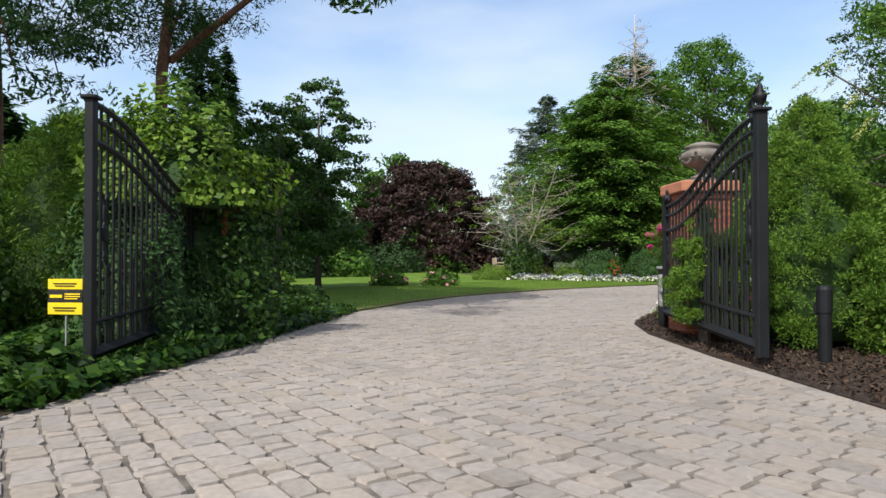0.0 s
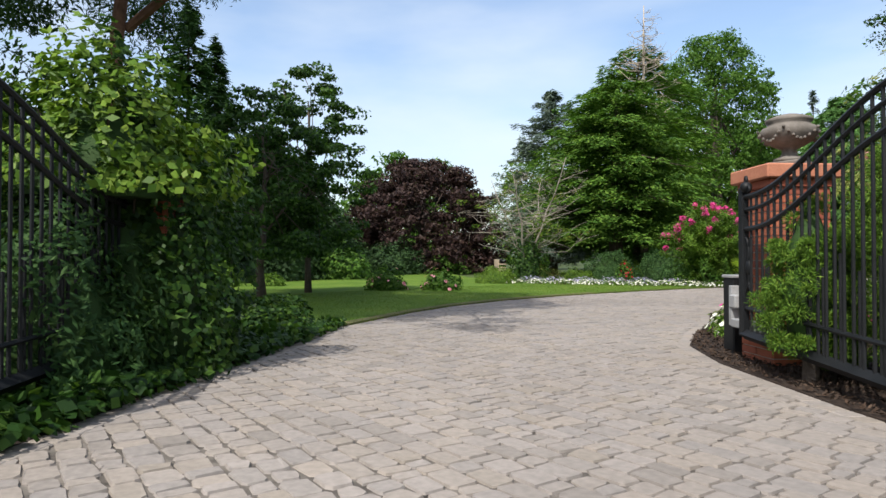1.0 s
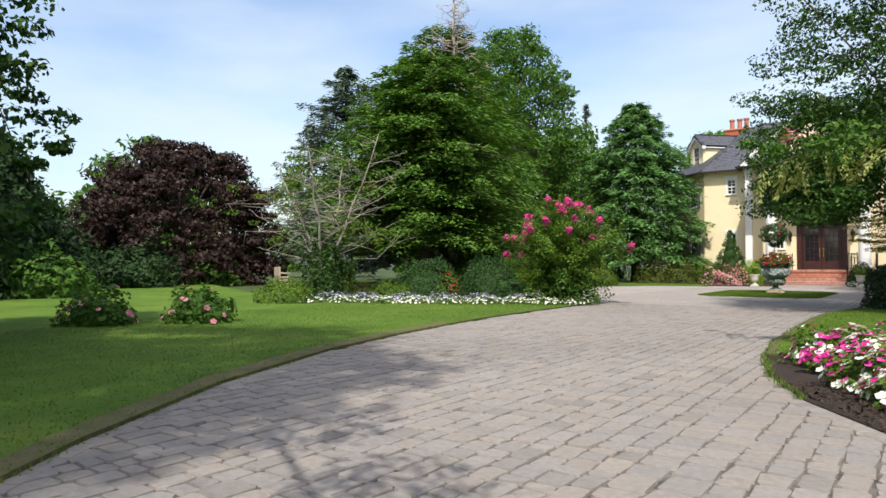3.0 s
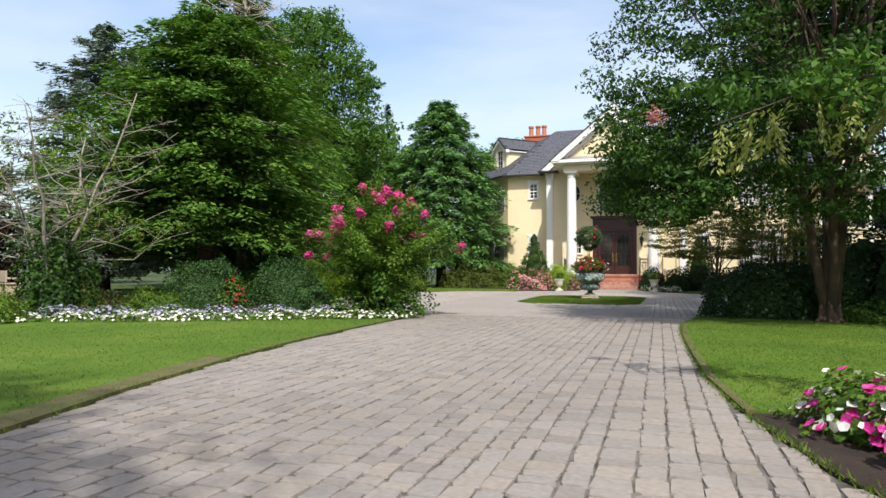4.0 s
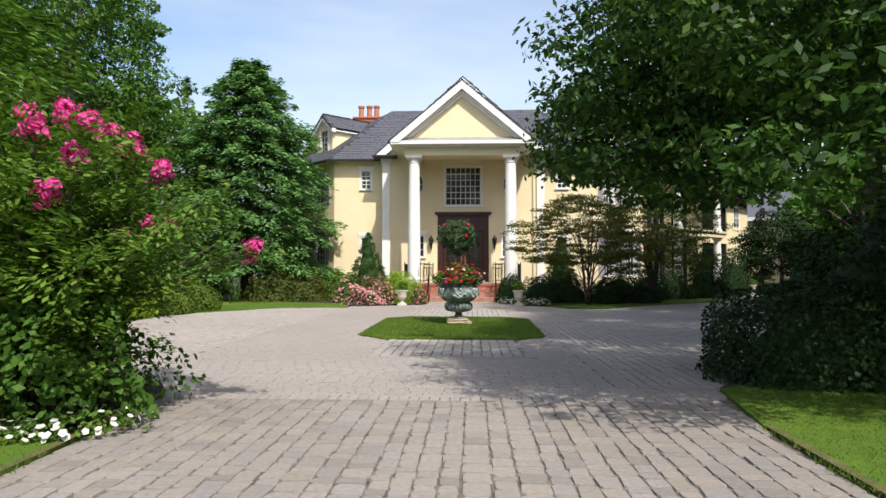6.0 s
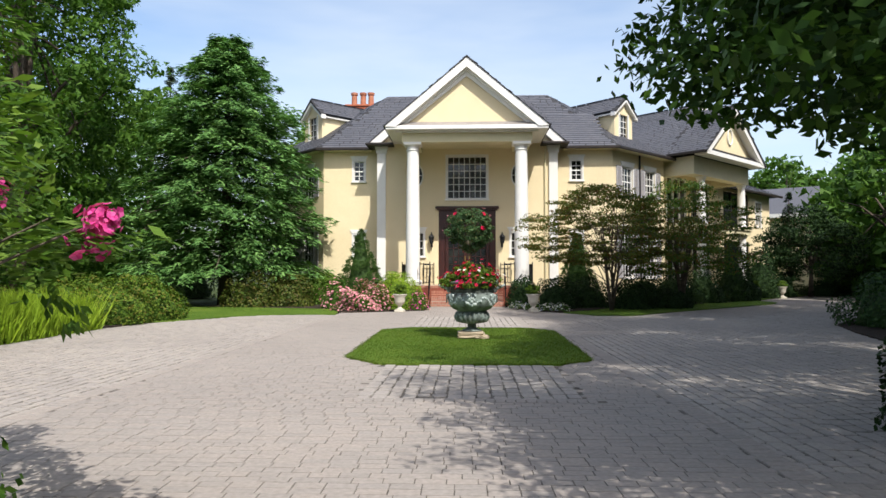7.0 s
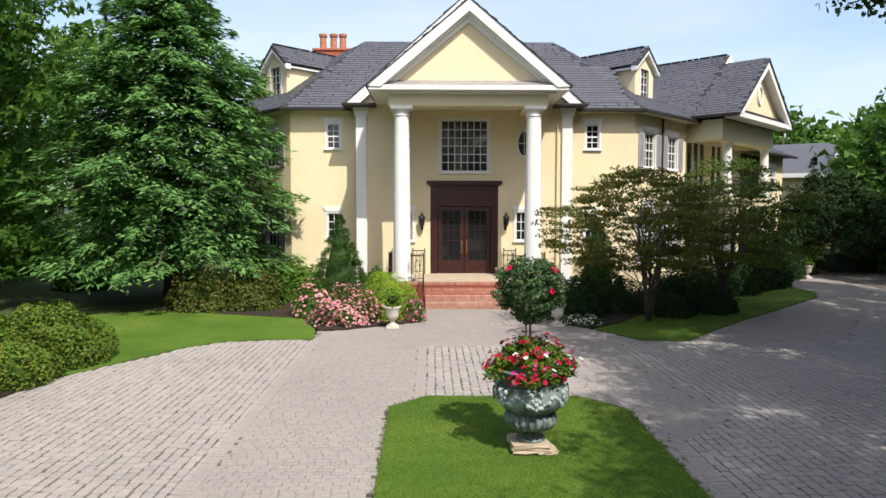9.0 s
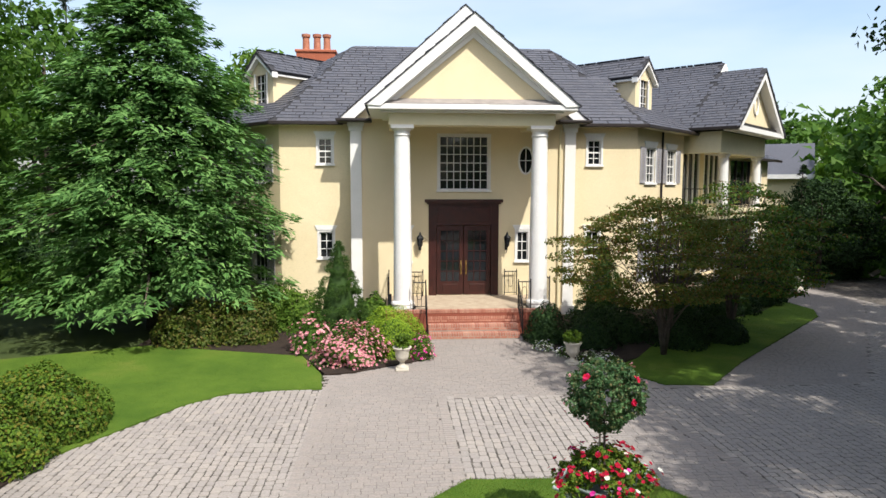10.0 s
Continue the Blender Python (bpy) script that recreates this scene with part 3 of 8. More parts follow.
def inside(poly, x, y):
    """Whether points lie in a plan polygon."""
    x, y = np.asarray(x, float), np.asarray(y, float)
    hit = np.zeros(x.shape, bool)
    for (x0, y0), (x1, y1) in zip(poly, poly[1:] + poly[:1]):
        with np.errstate(divide="ignore", invalid="ignore"):
            c = ((y0 > y) != (y1 > y)) & (x < (x1 - x0) * (y - y0) / (y1 - y0 + 1e-12) + x0)
        hit ^= c
    return hit


def sheet(name, poly, z, mat, label, category, thick=0.05, kind="structure"):
    return solid(name, prism(poly, z - thick, z), mat, label, category, kind=kind)


big = bmesh.new()
N = 40
gv = [[big.verts.new((x, y, -0.07)) for y in np.linspace(-600, 600, N)] for x in np.linspace(-600, 600, N)]
for i in range(N - 1):
    for j in range(N - 1):
        big.faces.new((gv[i][j], gv[i + 1][j], gv[i + 1][j + 1], gv[i][j + 1]))
solid("ground", big, M_GROUND, "rough grass and soil under the garden", "ground", kind="structure")
solid("driveway", prism(DRIVE, -0.06, -0.011), M_JOINT, "paved driveway with sanded joints between cobbles", "driveway", kind="structure")
driveway = bpy.data.objects["driveway"]

LAWN_LEFT = LEFT_EDGE[8:18] + [(-4.2, -26.6), (-7.0, -29.2), (-9.4, -30.2), (-12, -28), (-16, -27), (-40, -14), (-46, -20), (-36, -44), (-12, -48), (0, -44.6)]
LAWN_HOUSE = LEFT_EDGE[-1:] + HOUSE_EDGE[:5] + [(-4.3, -7.0), (-5.0, -5.2), (-9.5, -3.6), (-13, -5), (-24, -6), (-24, -13), (-11, -12.5)]
LAWN_RIGHT = RIGHT_EDGE[9:15] + [(4.2, -34.45), (6.0, -33.7), (14, -32), (14, -22), (6, -22.8)]
LAWN_WING = [(3.2, -6.9), (3.95, -8.4), (5.1, -8.5), (6.9, -6.5), (12.9, -0.7), (13.6, 0.6), (13.5, 2.5), (11.5, 0.4), (8, -2), (5.6, -4.0), (4.2, -6.0)]
LAWN_FAR = [(13.8, 2.9), (16.2, 6.3), (24, 15.1), (24, 24), (8, 24), (8, 12), (12, 8)]
for nm, poly in (("lawn", LAWN_LEFT), ("lawn", LAWN_HOUSE), ("lawn", LAWN_RIGHT), ("lawn", LAWN_WING), ("lawn", LAWN_FAR), ("island_lawn", ISLAND)):
    sheet(nm, poly, 0.025, M_LAWN, "mown green lawn beside the paved drive", "lawn", 0.09)
DRY = [(x + 0.02, y) for x, y in LEFT_EDGE[8:14]] + [(x - 0.3, y + 0.12) for x, y in LEFT_EDGE[13:7:-1]]
sheet("dry_turf", DRY, 0.031, M_DRY, "dry brown strip of turf along the drive", "turf", 0.05)
for line, dx in ((LEFT_EDGE[13:18], -0.07), (RIGHT_EDGE[10:15], 0.07)):
    sheet("dry_turf", [(x, y) for x, y in line] + [(x + dx, y) for x, y in line[::-1]], 0.031, M_DRY, "dry brown strip of turf along the drive", "turf", 0.05)
BED_GATE = RIGHT_EDGE[17:24] + [(16, -45.5), (18, -38), (14, -32.1), (6.0, -33.75), (4.2, -34.5), (3.05, -34.75), (3.3, -36.1), (3.75, -37.3)]
BED_STEPS_L = [(-4.2, -7.05), (-3.6, -6.95), (-1.5, -5.7), (-1.45, -2.5), (-1.6, -0.2), (-6.6, 0.6), (-9.5, 2.0), (-10, -3.6), (-5.0, -5.2)]
BED_STEPS_R = [(1.45, -2.5), (1.55, -3.2), (2.4, -5.9), (3.0, -6.8), (4.2, -6.0), (5.6, -4.0), (8, -2), (11.5, 0.4), (11, 1.6), (9, 3.0), (6.6, 0.6), (1.6, -0.2)]
BED_MYRTLE = [(-2.6, -27.4), (-2.75, -25.4), (-3.1, -24.75), (-5.0, -24.1), (-7.4, -22.4), (-8.5, -19.6), (-8.65, -17.0), (-8.75, -13.8), (-8.4, -11.8), (-11, -12.5), (-16, -14), (-20, -22), (-12, -28), (-9.4, -30.2), (-7.0, -29.2), (-4.2, -26.6)]
BED_HEDGE = RIGHT_EDGE[2:10] + [(6, -22.8), (14, -22), (18, -18), (18, -6)]
BED_IVY = [(8.6, -48.8), (7.2, -47.6), (6.2, -46.65), (4.9, -45.55), (3.4, -44.15), (2.1, -43.0), (0, -44.6), (-8, -47.4), (-4, -52), (6, -54), (12, -53)]
for poly, z in ((BED_GATE, 0.014), (BED_STEPS_L, 0.035), (BED_STEPS_R, 0.035), (BED_MYRTLE, 0.028), (BED_HEDGE, 0.03), (BED_IVY, 0.006)):
    sheet("mulch_bed", poly, z, M_SOIL, "dark bark mulch planting bed beside the drive", "mulch bed", 0.09)

# ---- the house ----
PORCH, EAVE = 0.82, 6.95
house = thing("house", "two-storey pale yellow stucco house with white columned portico and slate roof", "house")


def along(p0, p1, z0=0.0):
    """Frame on a wall: x runs from p0 to p1, -y is outward."""
    a = math.atan2(p1[1] - p0[1], p1[0] - p0[0])
    return Matrix.Translation((p0[0], p0[1], z0)) @ Matrix.Rotation(a, 4, "Z")


def wall(name, p0, p1, z0, z1, openings=(), thick=0.3, mat=None):
    """A wall with openings (u0, u1, z0, z1) through it."""
    m = along(p0, p1)
    length = math.dist(p0, p1)
    us = sorted({0.0, length, *[o[0] for o in openings], *[o[1] for o in openings]})
    bm = bmesh.new()
    for u0, u1 in zip(us, us[1:]):
        mid = (u0 + u1) / 2
        cuts = sorted((o[2], o[3]) for o in openings if o[0] < mid < o[1])
        z = z0
        for c0, c1 in cuts + [(z1, z1)]:
            if c0 > z:
                box(u0, u1, 0, thick, z, c0, bm, m=m)
            z = c1
    bmesh.ops.remove_doubles(bm, verts=bm.verts, dist=1e-4)
    return part(name, bm, mat or M_STUCCO, house)


def window(p0, p1, u, z0, width, height, cols, rows, frame=0.06, header=True, shutters=False, sill=True):
    """A casement in a wall: frame, glass, bars, lintel and sill."""
    m = along(p0, p1)
    bm = bmesh.new()
    w, h, f = width, height, frame
    for a in ((u, u + f, z0, z0 + h), (u + w - f, u + w, z0, z0 + h), (u + f, u + w - f, z0, z0 + f), (u + f, u + w - f, z0 + h - f, z0 + h)):
        box(a[0], a[1], 0.03, 0.16, a[2], a[3], bm, m=m)
    win = part("window", bm, M_WHITE, house)
    pw, ph = (w - 2 * f) / cols, (h - 2 * f) / rows
    glass = finish(box(-pw / 2, pw / 2, -0.006, 0.006, -ph / 2, ph / 2), "pane", M_GLASSDARK)
    for i in range(cols):
        for j in range(rows):
            pn = new("pane", glass)
            pn.parent = win
            pn.matrix_basis = m @ Matrix.Translation((u + f + (i + 0.5) * pw, 0.106, z0 + f + (j + 0.5) * ph))
    bar = bmesh.new()
    for i in range(1, cols):
        c = u + f + (w - 2 * f) * i / cols
        box(c - 0.013, c + 0.013, 0.07, 0.098, z0 + f, z0 + h - f, bar, m=m)
    for i in range(1, rows):
        c = z0 + f + (h - 2 * f) * i / rows
        t = 0.026 if (rows > 3 and rows < 6 and i == rows // 2) else 0.013
        box(u + f, u + w - f, 0.072, 0.096, c - t, c + t, bar, m=m)
    part("muntin", bar, M_WHITE, win)
    cs = bmesh.new()
    for a in ((u - 0.07, u, z0, z0 + h), (u + w, u + w + 0.07, z0, z0 + h)):
        box(a[0], a[1], -0.025, 0.04, a[2], a[3], cs, m=m)
    box(u - 0.07, u + w + 0.07, -0.025, 0.04, z0 + h, z0 + h + 0.07, cs, m=m)
    part("casing", cs, M_WHITE, win)
    if header:
        hd = bmesh.new()
        z = z0 + h + 0.07
        v = [(u - 0.07, z), (u + w + 0.07, z), (u + w + 0.16, z + 0.17), (u - 0.16, z + 0.17)]
        pts = [m @ Vector((a, y, b)) for y in (-0.045, 0.02) for a, b in v]
        hull(pts, ((0, 1, 2, 3), (7, 6, 5, 4), (0, 4, 5, 1), (1, 5, 6, 2), (2, 6, 7, 3), (3, 7, 4, 0)), hd)
        part("lintel", hd, M_WHITE, win)
    if sill:
        part("sill", box(u - 0.1, u + w + 0.1, -0.08, 0.03, z0 - 0.07, z0, m=m, bevel=0.008), M_WHITE, win)
    if shutters:
        for s0 in (u - 0.07 - 0.42, u + w + 0.07):
            sb = bmesh.new()
            for a in ((s0, s0 + 0.06, z0, z0 + h), (s0 + 0.36, s0 + 0.42, z0, z0 + h), (s0 + 0.06, s0 + 0.36, z0, z0 + 0.08), (s0 + 0.06, s0 + 0.36, z0 + h - 0.08, z0 + h)):
                box(a[0], a[1], -0.05, -0.01, a[2], a[3], sb, m=m)
            k = int((h - 0.16) / 0.06)
            for i in range(k):
                zc = z0 + 0.08 + (i + 0.5) * (h - 0.16) / k
                box(s0 + 0.06, s0 + 0.36, -0.042, -0.02, zc - 0.02, zc + 0.02, sb, m=m)
            part("shutter", sb, M_SHUTTER, win, "grey louvred wooden shutter")
    return win


# main body
C0, C1 = (-3.95, 0.0), (3.95, 0.0)
wall("door_wall", C0, C1, 0, EAVE, [(3.95 - 1.25, 3.95 + 1.25, PORCH, 4.1), (3.95 - 0.88, 3.95 + 0.88, 4.58, 6.48), (1.62, 2.04, 3.05 - 1.0, 3.1), (7.9 - 2.04, 7.9 - 1.62, 2.05, 3.1)])
wall("return_wall", (-3.95, 0.83), (-3.95, 0.0), 0, EAVE)
wall("return_wall", (3.95, 0.0), (3.95, 0.83), 0, EAVE)
F0, F1, G0, G1 = (-6.55, 0.83), (-3.95, 0.83), (3.95, 0.83), (6.55, 0.83)
wall("front_wall", F0, F1, 0, EAVE, [(1.37, 1.87, 5.5, 6.42), (1.37, 1.87, 2.1, 3.05)])
wall("front_wall", G0, G1, 0, EAVE, [(0.73, 1.23, 5.5, 6.42), (0.73, 1.23, 2.1, 3.05)])
H0, H1 = (6.55, 0.83), (9.75, 4.03)
K0, K1 = (-9.75, 4.03), (-6.55, 0.83)
CH = [(0.75, 1.65, 4.85, 6.2), (2.75, 3.65, 4.85, 6.2), (0.75, 1.65, 1.1, 3.3), (2.75, 3.65, 1.1, 3.3)]
wall("angled_wall", H0, H1, 0, EAVE, CH)
wall("angled_wall", K0, K1, 0, EAVE, CH)
wall("side_wall", (-9.75, 14), (-9.75, 4.03), 0, EAVE)
wall("side_wall", (9.75, 4.03), (9.75, 14), 0, EAVE)
wall("back_wall", (9.75, 14), (-9.75, 14), 0, EAVE)
window(C0, C1, 3.95 - 0.88, 4.58, 1.76, 1.90, 7, 6, 0.05, header=False)
window(C0, C1, 1.62, 2.05, 0.42, 1.05, 2, 3, 0.04)
window(C0, C1, 7.9 - 2.04, 2.05, 0.42, 1.05, 2, 3, 0.04)
for a, b, u in ((F0, F1, 1.37), (G0, G1, 0.73)):
    window(a, b, u, 5.5, 0.5, 0.92, 2, 4, 0.045)
    window(a, b, u, 2.1, 0.5, 0.95, 2, 3, 0.045)
for a, b in ((H0, H1), (K0, K1)):
    for u in (0.75, 2.75):
        window(a, b, u, 4.85, 0.9, 1.35, 3, 4, 0.055, shutters=True)
        window(a, b, u, 1.1, 0.9, 2.2, 3, 4, 0.055, shutters=True)


# oval windows high beside the columns
for x in (-2.2, 2.2):
    ring = bmesh.new()
    pts = [(x + 0.25 * math.cos(a), -0.03, 5.62 + 0.47 * math.sin(a)) for a in np.linspace(0, 2 * math.pi, 29)]
    tube(pts, 0.035, 6, ring)
    ov = part("oval_window", ring, M_WHITE, house)
    disc = bmesh.new()
    fr = [disc.verts.new((x + 0.24 * math.cos(a), -0.012, 5.62 + 0.46 * math.sin(a))) for a in np.linspace(0, 2 * math.pi, 28, endpoint=False)]
    bk = [disc.verts.new((v.co.x, 0.004, v.co.z)) for v in fr]
    disc.faces.new(fr)
    disc.faces.new(bk[::-1])
    for i in range(28):
        disc.faces.new((fr[i], fr[(i + 1) % 28], bk[(i + 1) % 28], bk[i]))
    part("pane", disc, M_GLASSDARK, ov)
    bars = box(x - 0.012, x + 0.012, -0.03, -0.014, 5.16, 6.08)
    box(x - 0.24, x + 0.24, -0.028, -0.014, 5.61, 5.634, bars)
    part("muntin", bars, M_WHITE, ov)

# pilasters
for x0 in (-3.97, 3.59):
    pl = box(x0, x0 + 0.38, -0.1, 0.02, PORCH - 0.4, 6.62)
    box(x0 - 0.05, x0 + 0.43, -0.15, 0.02, 6.62, 6.78, pl)
    box(x0 - 0.09, x0 + 0.47, -0.19, 0.02, 6.78, 6.9, pl)
    box(x0 - 0.05, x0 + 0.43, -0.15, 0.02, 0.1, PORCH - 0.4, pl)
    part("pilaster", pl, M_WHITE, house)

# front door
door = part("front_door", box(-1.25, -0.98, -0.02, 0.1, PORCH, 4.08), M_DOOR, house, "dark mahogany double front door with glazed leaves")
fr = box(0.98, 1.25, -0.02, 0.1, PORCH, 4.08)
box(-0.98, 0.98, 0.0, 0.1, 3.32, 4.08, fr)
box(-0.92, 0.92, -0.015, 0.02, 3.45, 3.95, fr, bevel=0.01)
box(-1.32, 1.32, -0.1, 0.02, 4.08, 4.14, fr)
box(-1.39, 1.39, -0.16, 0.02, 4.14, 4.25, fr, bevel=0.02)
part("door_surround", fr, M_DOOR, door)
for s in (-1, 1):
    lf = bmesh.new()
    x0, x1 = (0.012, 0.96) if s > 0 else (-0.96, -0.012)
    for a in ((x0, x0 + 0.14, PORCH + 0.02, 3.3), (x1 - 0.14, x1, PORCH + 0.02, 3.3), (x0 + 0.14, x1 - 0.14, PORCH + 0.02, PORCH + 0.5), (x0 + 0.14, x1 - 0.14, 3.14, 3.3)):
        box(a[0], a[1], 0.03, 0.085, a[2], a[3], lf)
    box(x0 + 0.2, x1 - 0.2, 0.02, 0.04, PORCH + 0.14, PORCH + 0.4, lf, bevel=0.01)
    leaf = part("door_leaf", lf, M_DOOR, door)
    part("door_glass", box(x0 + 0.14, x1 - 0.14, 0.055, 0.065, PORCH + 0.5, 3.14), M_GLASSDARK, door)
    mb = bmesh.new()
    for i in range(1, 3):
        c = x0 + 0.14 + (x1 - x0 - 0.28) * i / 3
        box(c - 0.012, c + 0.012, 0.035, 0.053, PORCH + 0.5, 3.14, mb)
    for i in range(1, 5):
        c = PORCH + 0.5 + (3.14 - PORCH - 0.5) * i / 5
        box(x0 + 0.14, x1 - 0.14, 0.037, 0.052, c - 0.012, c + 0.012, mb)
    part("door_muntin", mb, M_DOOR, door)
    hx = s * 0.09
    hb = box(hx - 0.025, hx + 0.025, 0.018, 0.03, PORCH + 0.75, PORCH + 1.25)
    tube([(hx, 0.015, PORCH + 0.8), (hx, -0.05, PORCH + 0.86), (hx, -0.05, PORCH + 1.1), (hx, 0.015, PORCH + 1.17)], 0.013, 6, hb)
    part("door_handle", hb, M_BRASS, door, "tall brass pull handle")

# portico
for x in (-2.2, 2.2):
    prof = [(0.36, 0), (0.36, 0.1), (0.38, 0.13), (0.36, 0.19), (0.31, 0.22)]
    prof += [(0.295 - 0.055 * k ** 1.6, 0.24 + 5.2 * k) for k in np.linspace(0, 1, 12)]
    prof += [(0.25, 5.45), (0.27, 5.47), (0.27, 5.50), (0.245, 5.52), (0.245, 5.6), (0.30, 5.66), (0.33, 5.69)]
    col = lathe(prof, 28, at=(x, -2.27, PORCH))
    box(x - 0.36, x + 0.36, -2.63, -1.91, PORCH + 5.69, PORCH + 5.79, col)
    box(x - 0.42, x + 0.42, -2.69, -1.85, PORCH - 0.14, PORCH, col)
    part("column", col, M_WHITE, house, "tall round white portico column", smooth=False)
en = box(-2.62, 2.62, -2.6, -1.95, 6.6, 6.97)
box(-2.62, -1.95, -1.95, -0.2, 6.6, 6.97, en)
box(1.95, 2.62, -1.95, -0.2, 6.6, 6.97, en)
part("entablature", en, M_CREAM, house)
part("portico_ceiling", box(-1.95, 1.95, -1.95, 0.0, 6.8, 6.95), M_CREAM, house)
co = box(-2.85, 2.85, -2.78, 0.0, 6.97, 7.03)
box(-3.24, 3.24, -3.0, 0.0, 7.03, 7.2, co, bevel=0.02)
part("cornice", co, M_WHITE, house)
# slate ledge under the gable field
hl = hull([(-3.05, -2.93, 7.224), (3.05, -2.93, 7.224), (2.35, -2.55, 7.45), (-2.35, -2.55, 7.45), (-3.05, -2.5, 7.224), (3.05, -2.5, 7.224)], ((0, 1, 2, 3), (4, 5, 1, 0), (3, 2, 5, 4), (0, 3, 4), (1, 5, 2)))
part("lead_ledge", hl, plain("weathered lead", (0.22, 0.20, 0.19), (0.32, 0.29, 0.27), 4, 0.6), house)


def gable(half, z0, apex, y, thick=0.2):
    return hull([(-half, y, z0), (half, y, z0), (0, y, apex), (-half, y + thick, z0), (half, y + thick, z0), (0, y + thick, apex)], ((0, 1, 2), (5, 4, 3), (0, 3, 4, 1), (1, 4, 5, 2), (2, 5, 3, 0)))


def rake(half, z0, apex, y0, y1, depth, bm=None):
    """White sloping boards of a gable: section depth, from plane y0 to y1."""
    bm = bm or bmesh.new()
    for s in (-1, 1):
        a, b = Vector((s * half, 0, z0)), Vector((0, 0, apex))
        d = (b - a).normalized()
        nz = Vector((-d.z * s, 0, d.x * s))
        nz = nz if nz.z > 0 else -nz
        top = [a, b]
        low = [a - Vector((0, 0, depth / abs(nz.z))), b - Vector((0, 0, depth / abs(nz.z)))]
        low[0] = low[1].lerp(low[0], (low[1].z - z0 + 0.03) / (low[1].z - low[0].z))
        p = [Vector((q.x, y, q.z)) for y in (y0, y1) for q in (top[0], top[1], low[1], low[0])]
        hull(p, ((0, 1, 2, 3), (7, 6, 5, 4), (0, 4, 5, 1), (2, 6, 7, 3), (3, 7, 4, 0), (1, 5, 6, 2)), bm)
    return bm


part("gable_wall", gable(2.72, 7.22, 9.40, -2.62), M_STUCCO, house)
part("gable_board", rake(3.28, 7.16, 9.92, -3.04, -2.6, 0.30), M_WHITE, house)
part("gable_moulding", rake(2.92, 7.2, 9.58, -2.84, -2.6, 0.12), M_WHITE, house)
part("gable_moulding", rake(2.76, 7.22, 9.43, -2.72, -2.6, 0.14), M_WHITE, house)
part("gable_wall", gable(3.95, EAVE, 10.55, -0.02), M_STUCCO, house)
part("gable_board", rake(4.32, 7.02, 10.86, -0.34, -0.02, 0.34), M_WHITE, house)
for s in (-1, 1):
    part("cornice_return", box(s * 3.82 - 0.6, s * 3.82 + 0.6, -0.62, 0.6, 6.9, 7.0, bevel=0.02), M_GUTTER, house)

ROOF_PLANES = []


def roof_plane(pts, name="roof_slope", thick=0.10, parent=None):
    """A sloping slab under slates; the first two corners are its eave."""
    p = [Vector(q) for q in pts]
    nrm = (p[1] - p[0]).cross(p[-1] - p[0]).normalized()
    nrm = nrm if nrm.z > 0 else -nrm
    low = [q - nrm * thick for q in p]
    k = len(p)
    bm = hull(p + low, [tuple(range(k)), tuple(range(2 * k - 1, k - 1, -1))] + [(i, (i + 1) % k, k + (i + 1) % k, k + i) for i in range(k)])
    ob = part(name, bm, M_ROOFBED, parent or house, "grey slate roof slope")
    ROOF_PLANES.append((ob, p, nrm))
    return ob


RZ = 10.5
RL, RR = (-4.15, 5.0, RZ), (4.15, 5.0, RZ)
E = EAVE + 0.02
roof_plane([(-6.75, 0.42, E), (6.75, 0.42, E), RR, RL])
roof_plane([(6.75, 0.42, E), (10.2, 3.87, E), RR])
roof_plane([(-10.2, 3.87, E), (-6.75, 0.42, E), RL])
roof_plane([(10.2, 3.87, E), (10.2, 14.4, E), (4.15, 10, RZ), RR])
roof_plane([(-10.2, 14.4, E), (-10.2, 3.87, E), RL, (-4.15, 10, RZ)])
roof_plane([(10.2, 14.4, E), (-10.2, 14.4, E), (-4.15, 10, RZ), (4.15, 10, RZ)])
part("roof_deck", box(-4.15, 4.15, 5, 10, RZ - 0.1, RZ - 0.01), M_ROOFBED, house)
for s in (-1, 1):
    q = [(s * 4.36, -0.37, 7.01), (s * 4.36, 5.5, 7.01), (0, 5.5, 10.89), (0, -0.37, 10.89)]
    roof_plane(q, thick=0.03)
    q = [(s * 3.33, -3.07, 7.155), (s * 3.33, 0.0, 7.155), (0, 0.0, 9.95), (0, -3.07, 9.95)]
    roof_plane(q, thick=0.03)

# gutters and soffit along the eaves
EAVES = [(-10.2, 9.0), (-10.2, 3.87), (-6.75, 0.42), (-4.3, 0.42)], [(4.3, 0.42), (6.75, 0.42), (10.2, 3.87), (10.2, 9)]
for line in EAVES:
    for a, b in zip(line, line[1:]):
        m = along(a, b)
        ln = math.dist(a, b)
        part("gutter", box(-0.06, ln + 0.06, -0.13, 0.0, EAVE - 0.1, EAVE + 0.03, m=m, bevel=0.02), M_GUTTER, house, "dark bronze gutter")
        part("soffit", box(0, ln, 0.0, 0.5, EAVE - 0.09, EAVE - 0.04, m=m), M_CREAM, house)

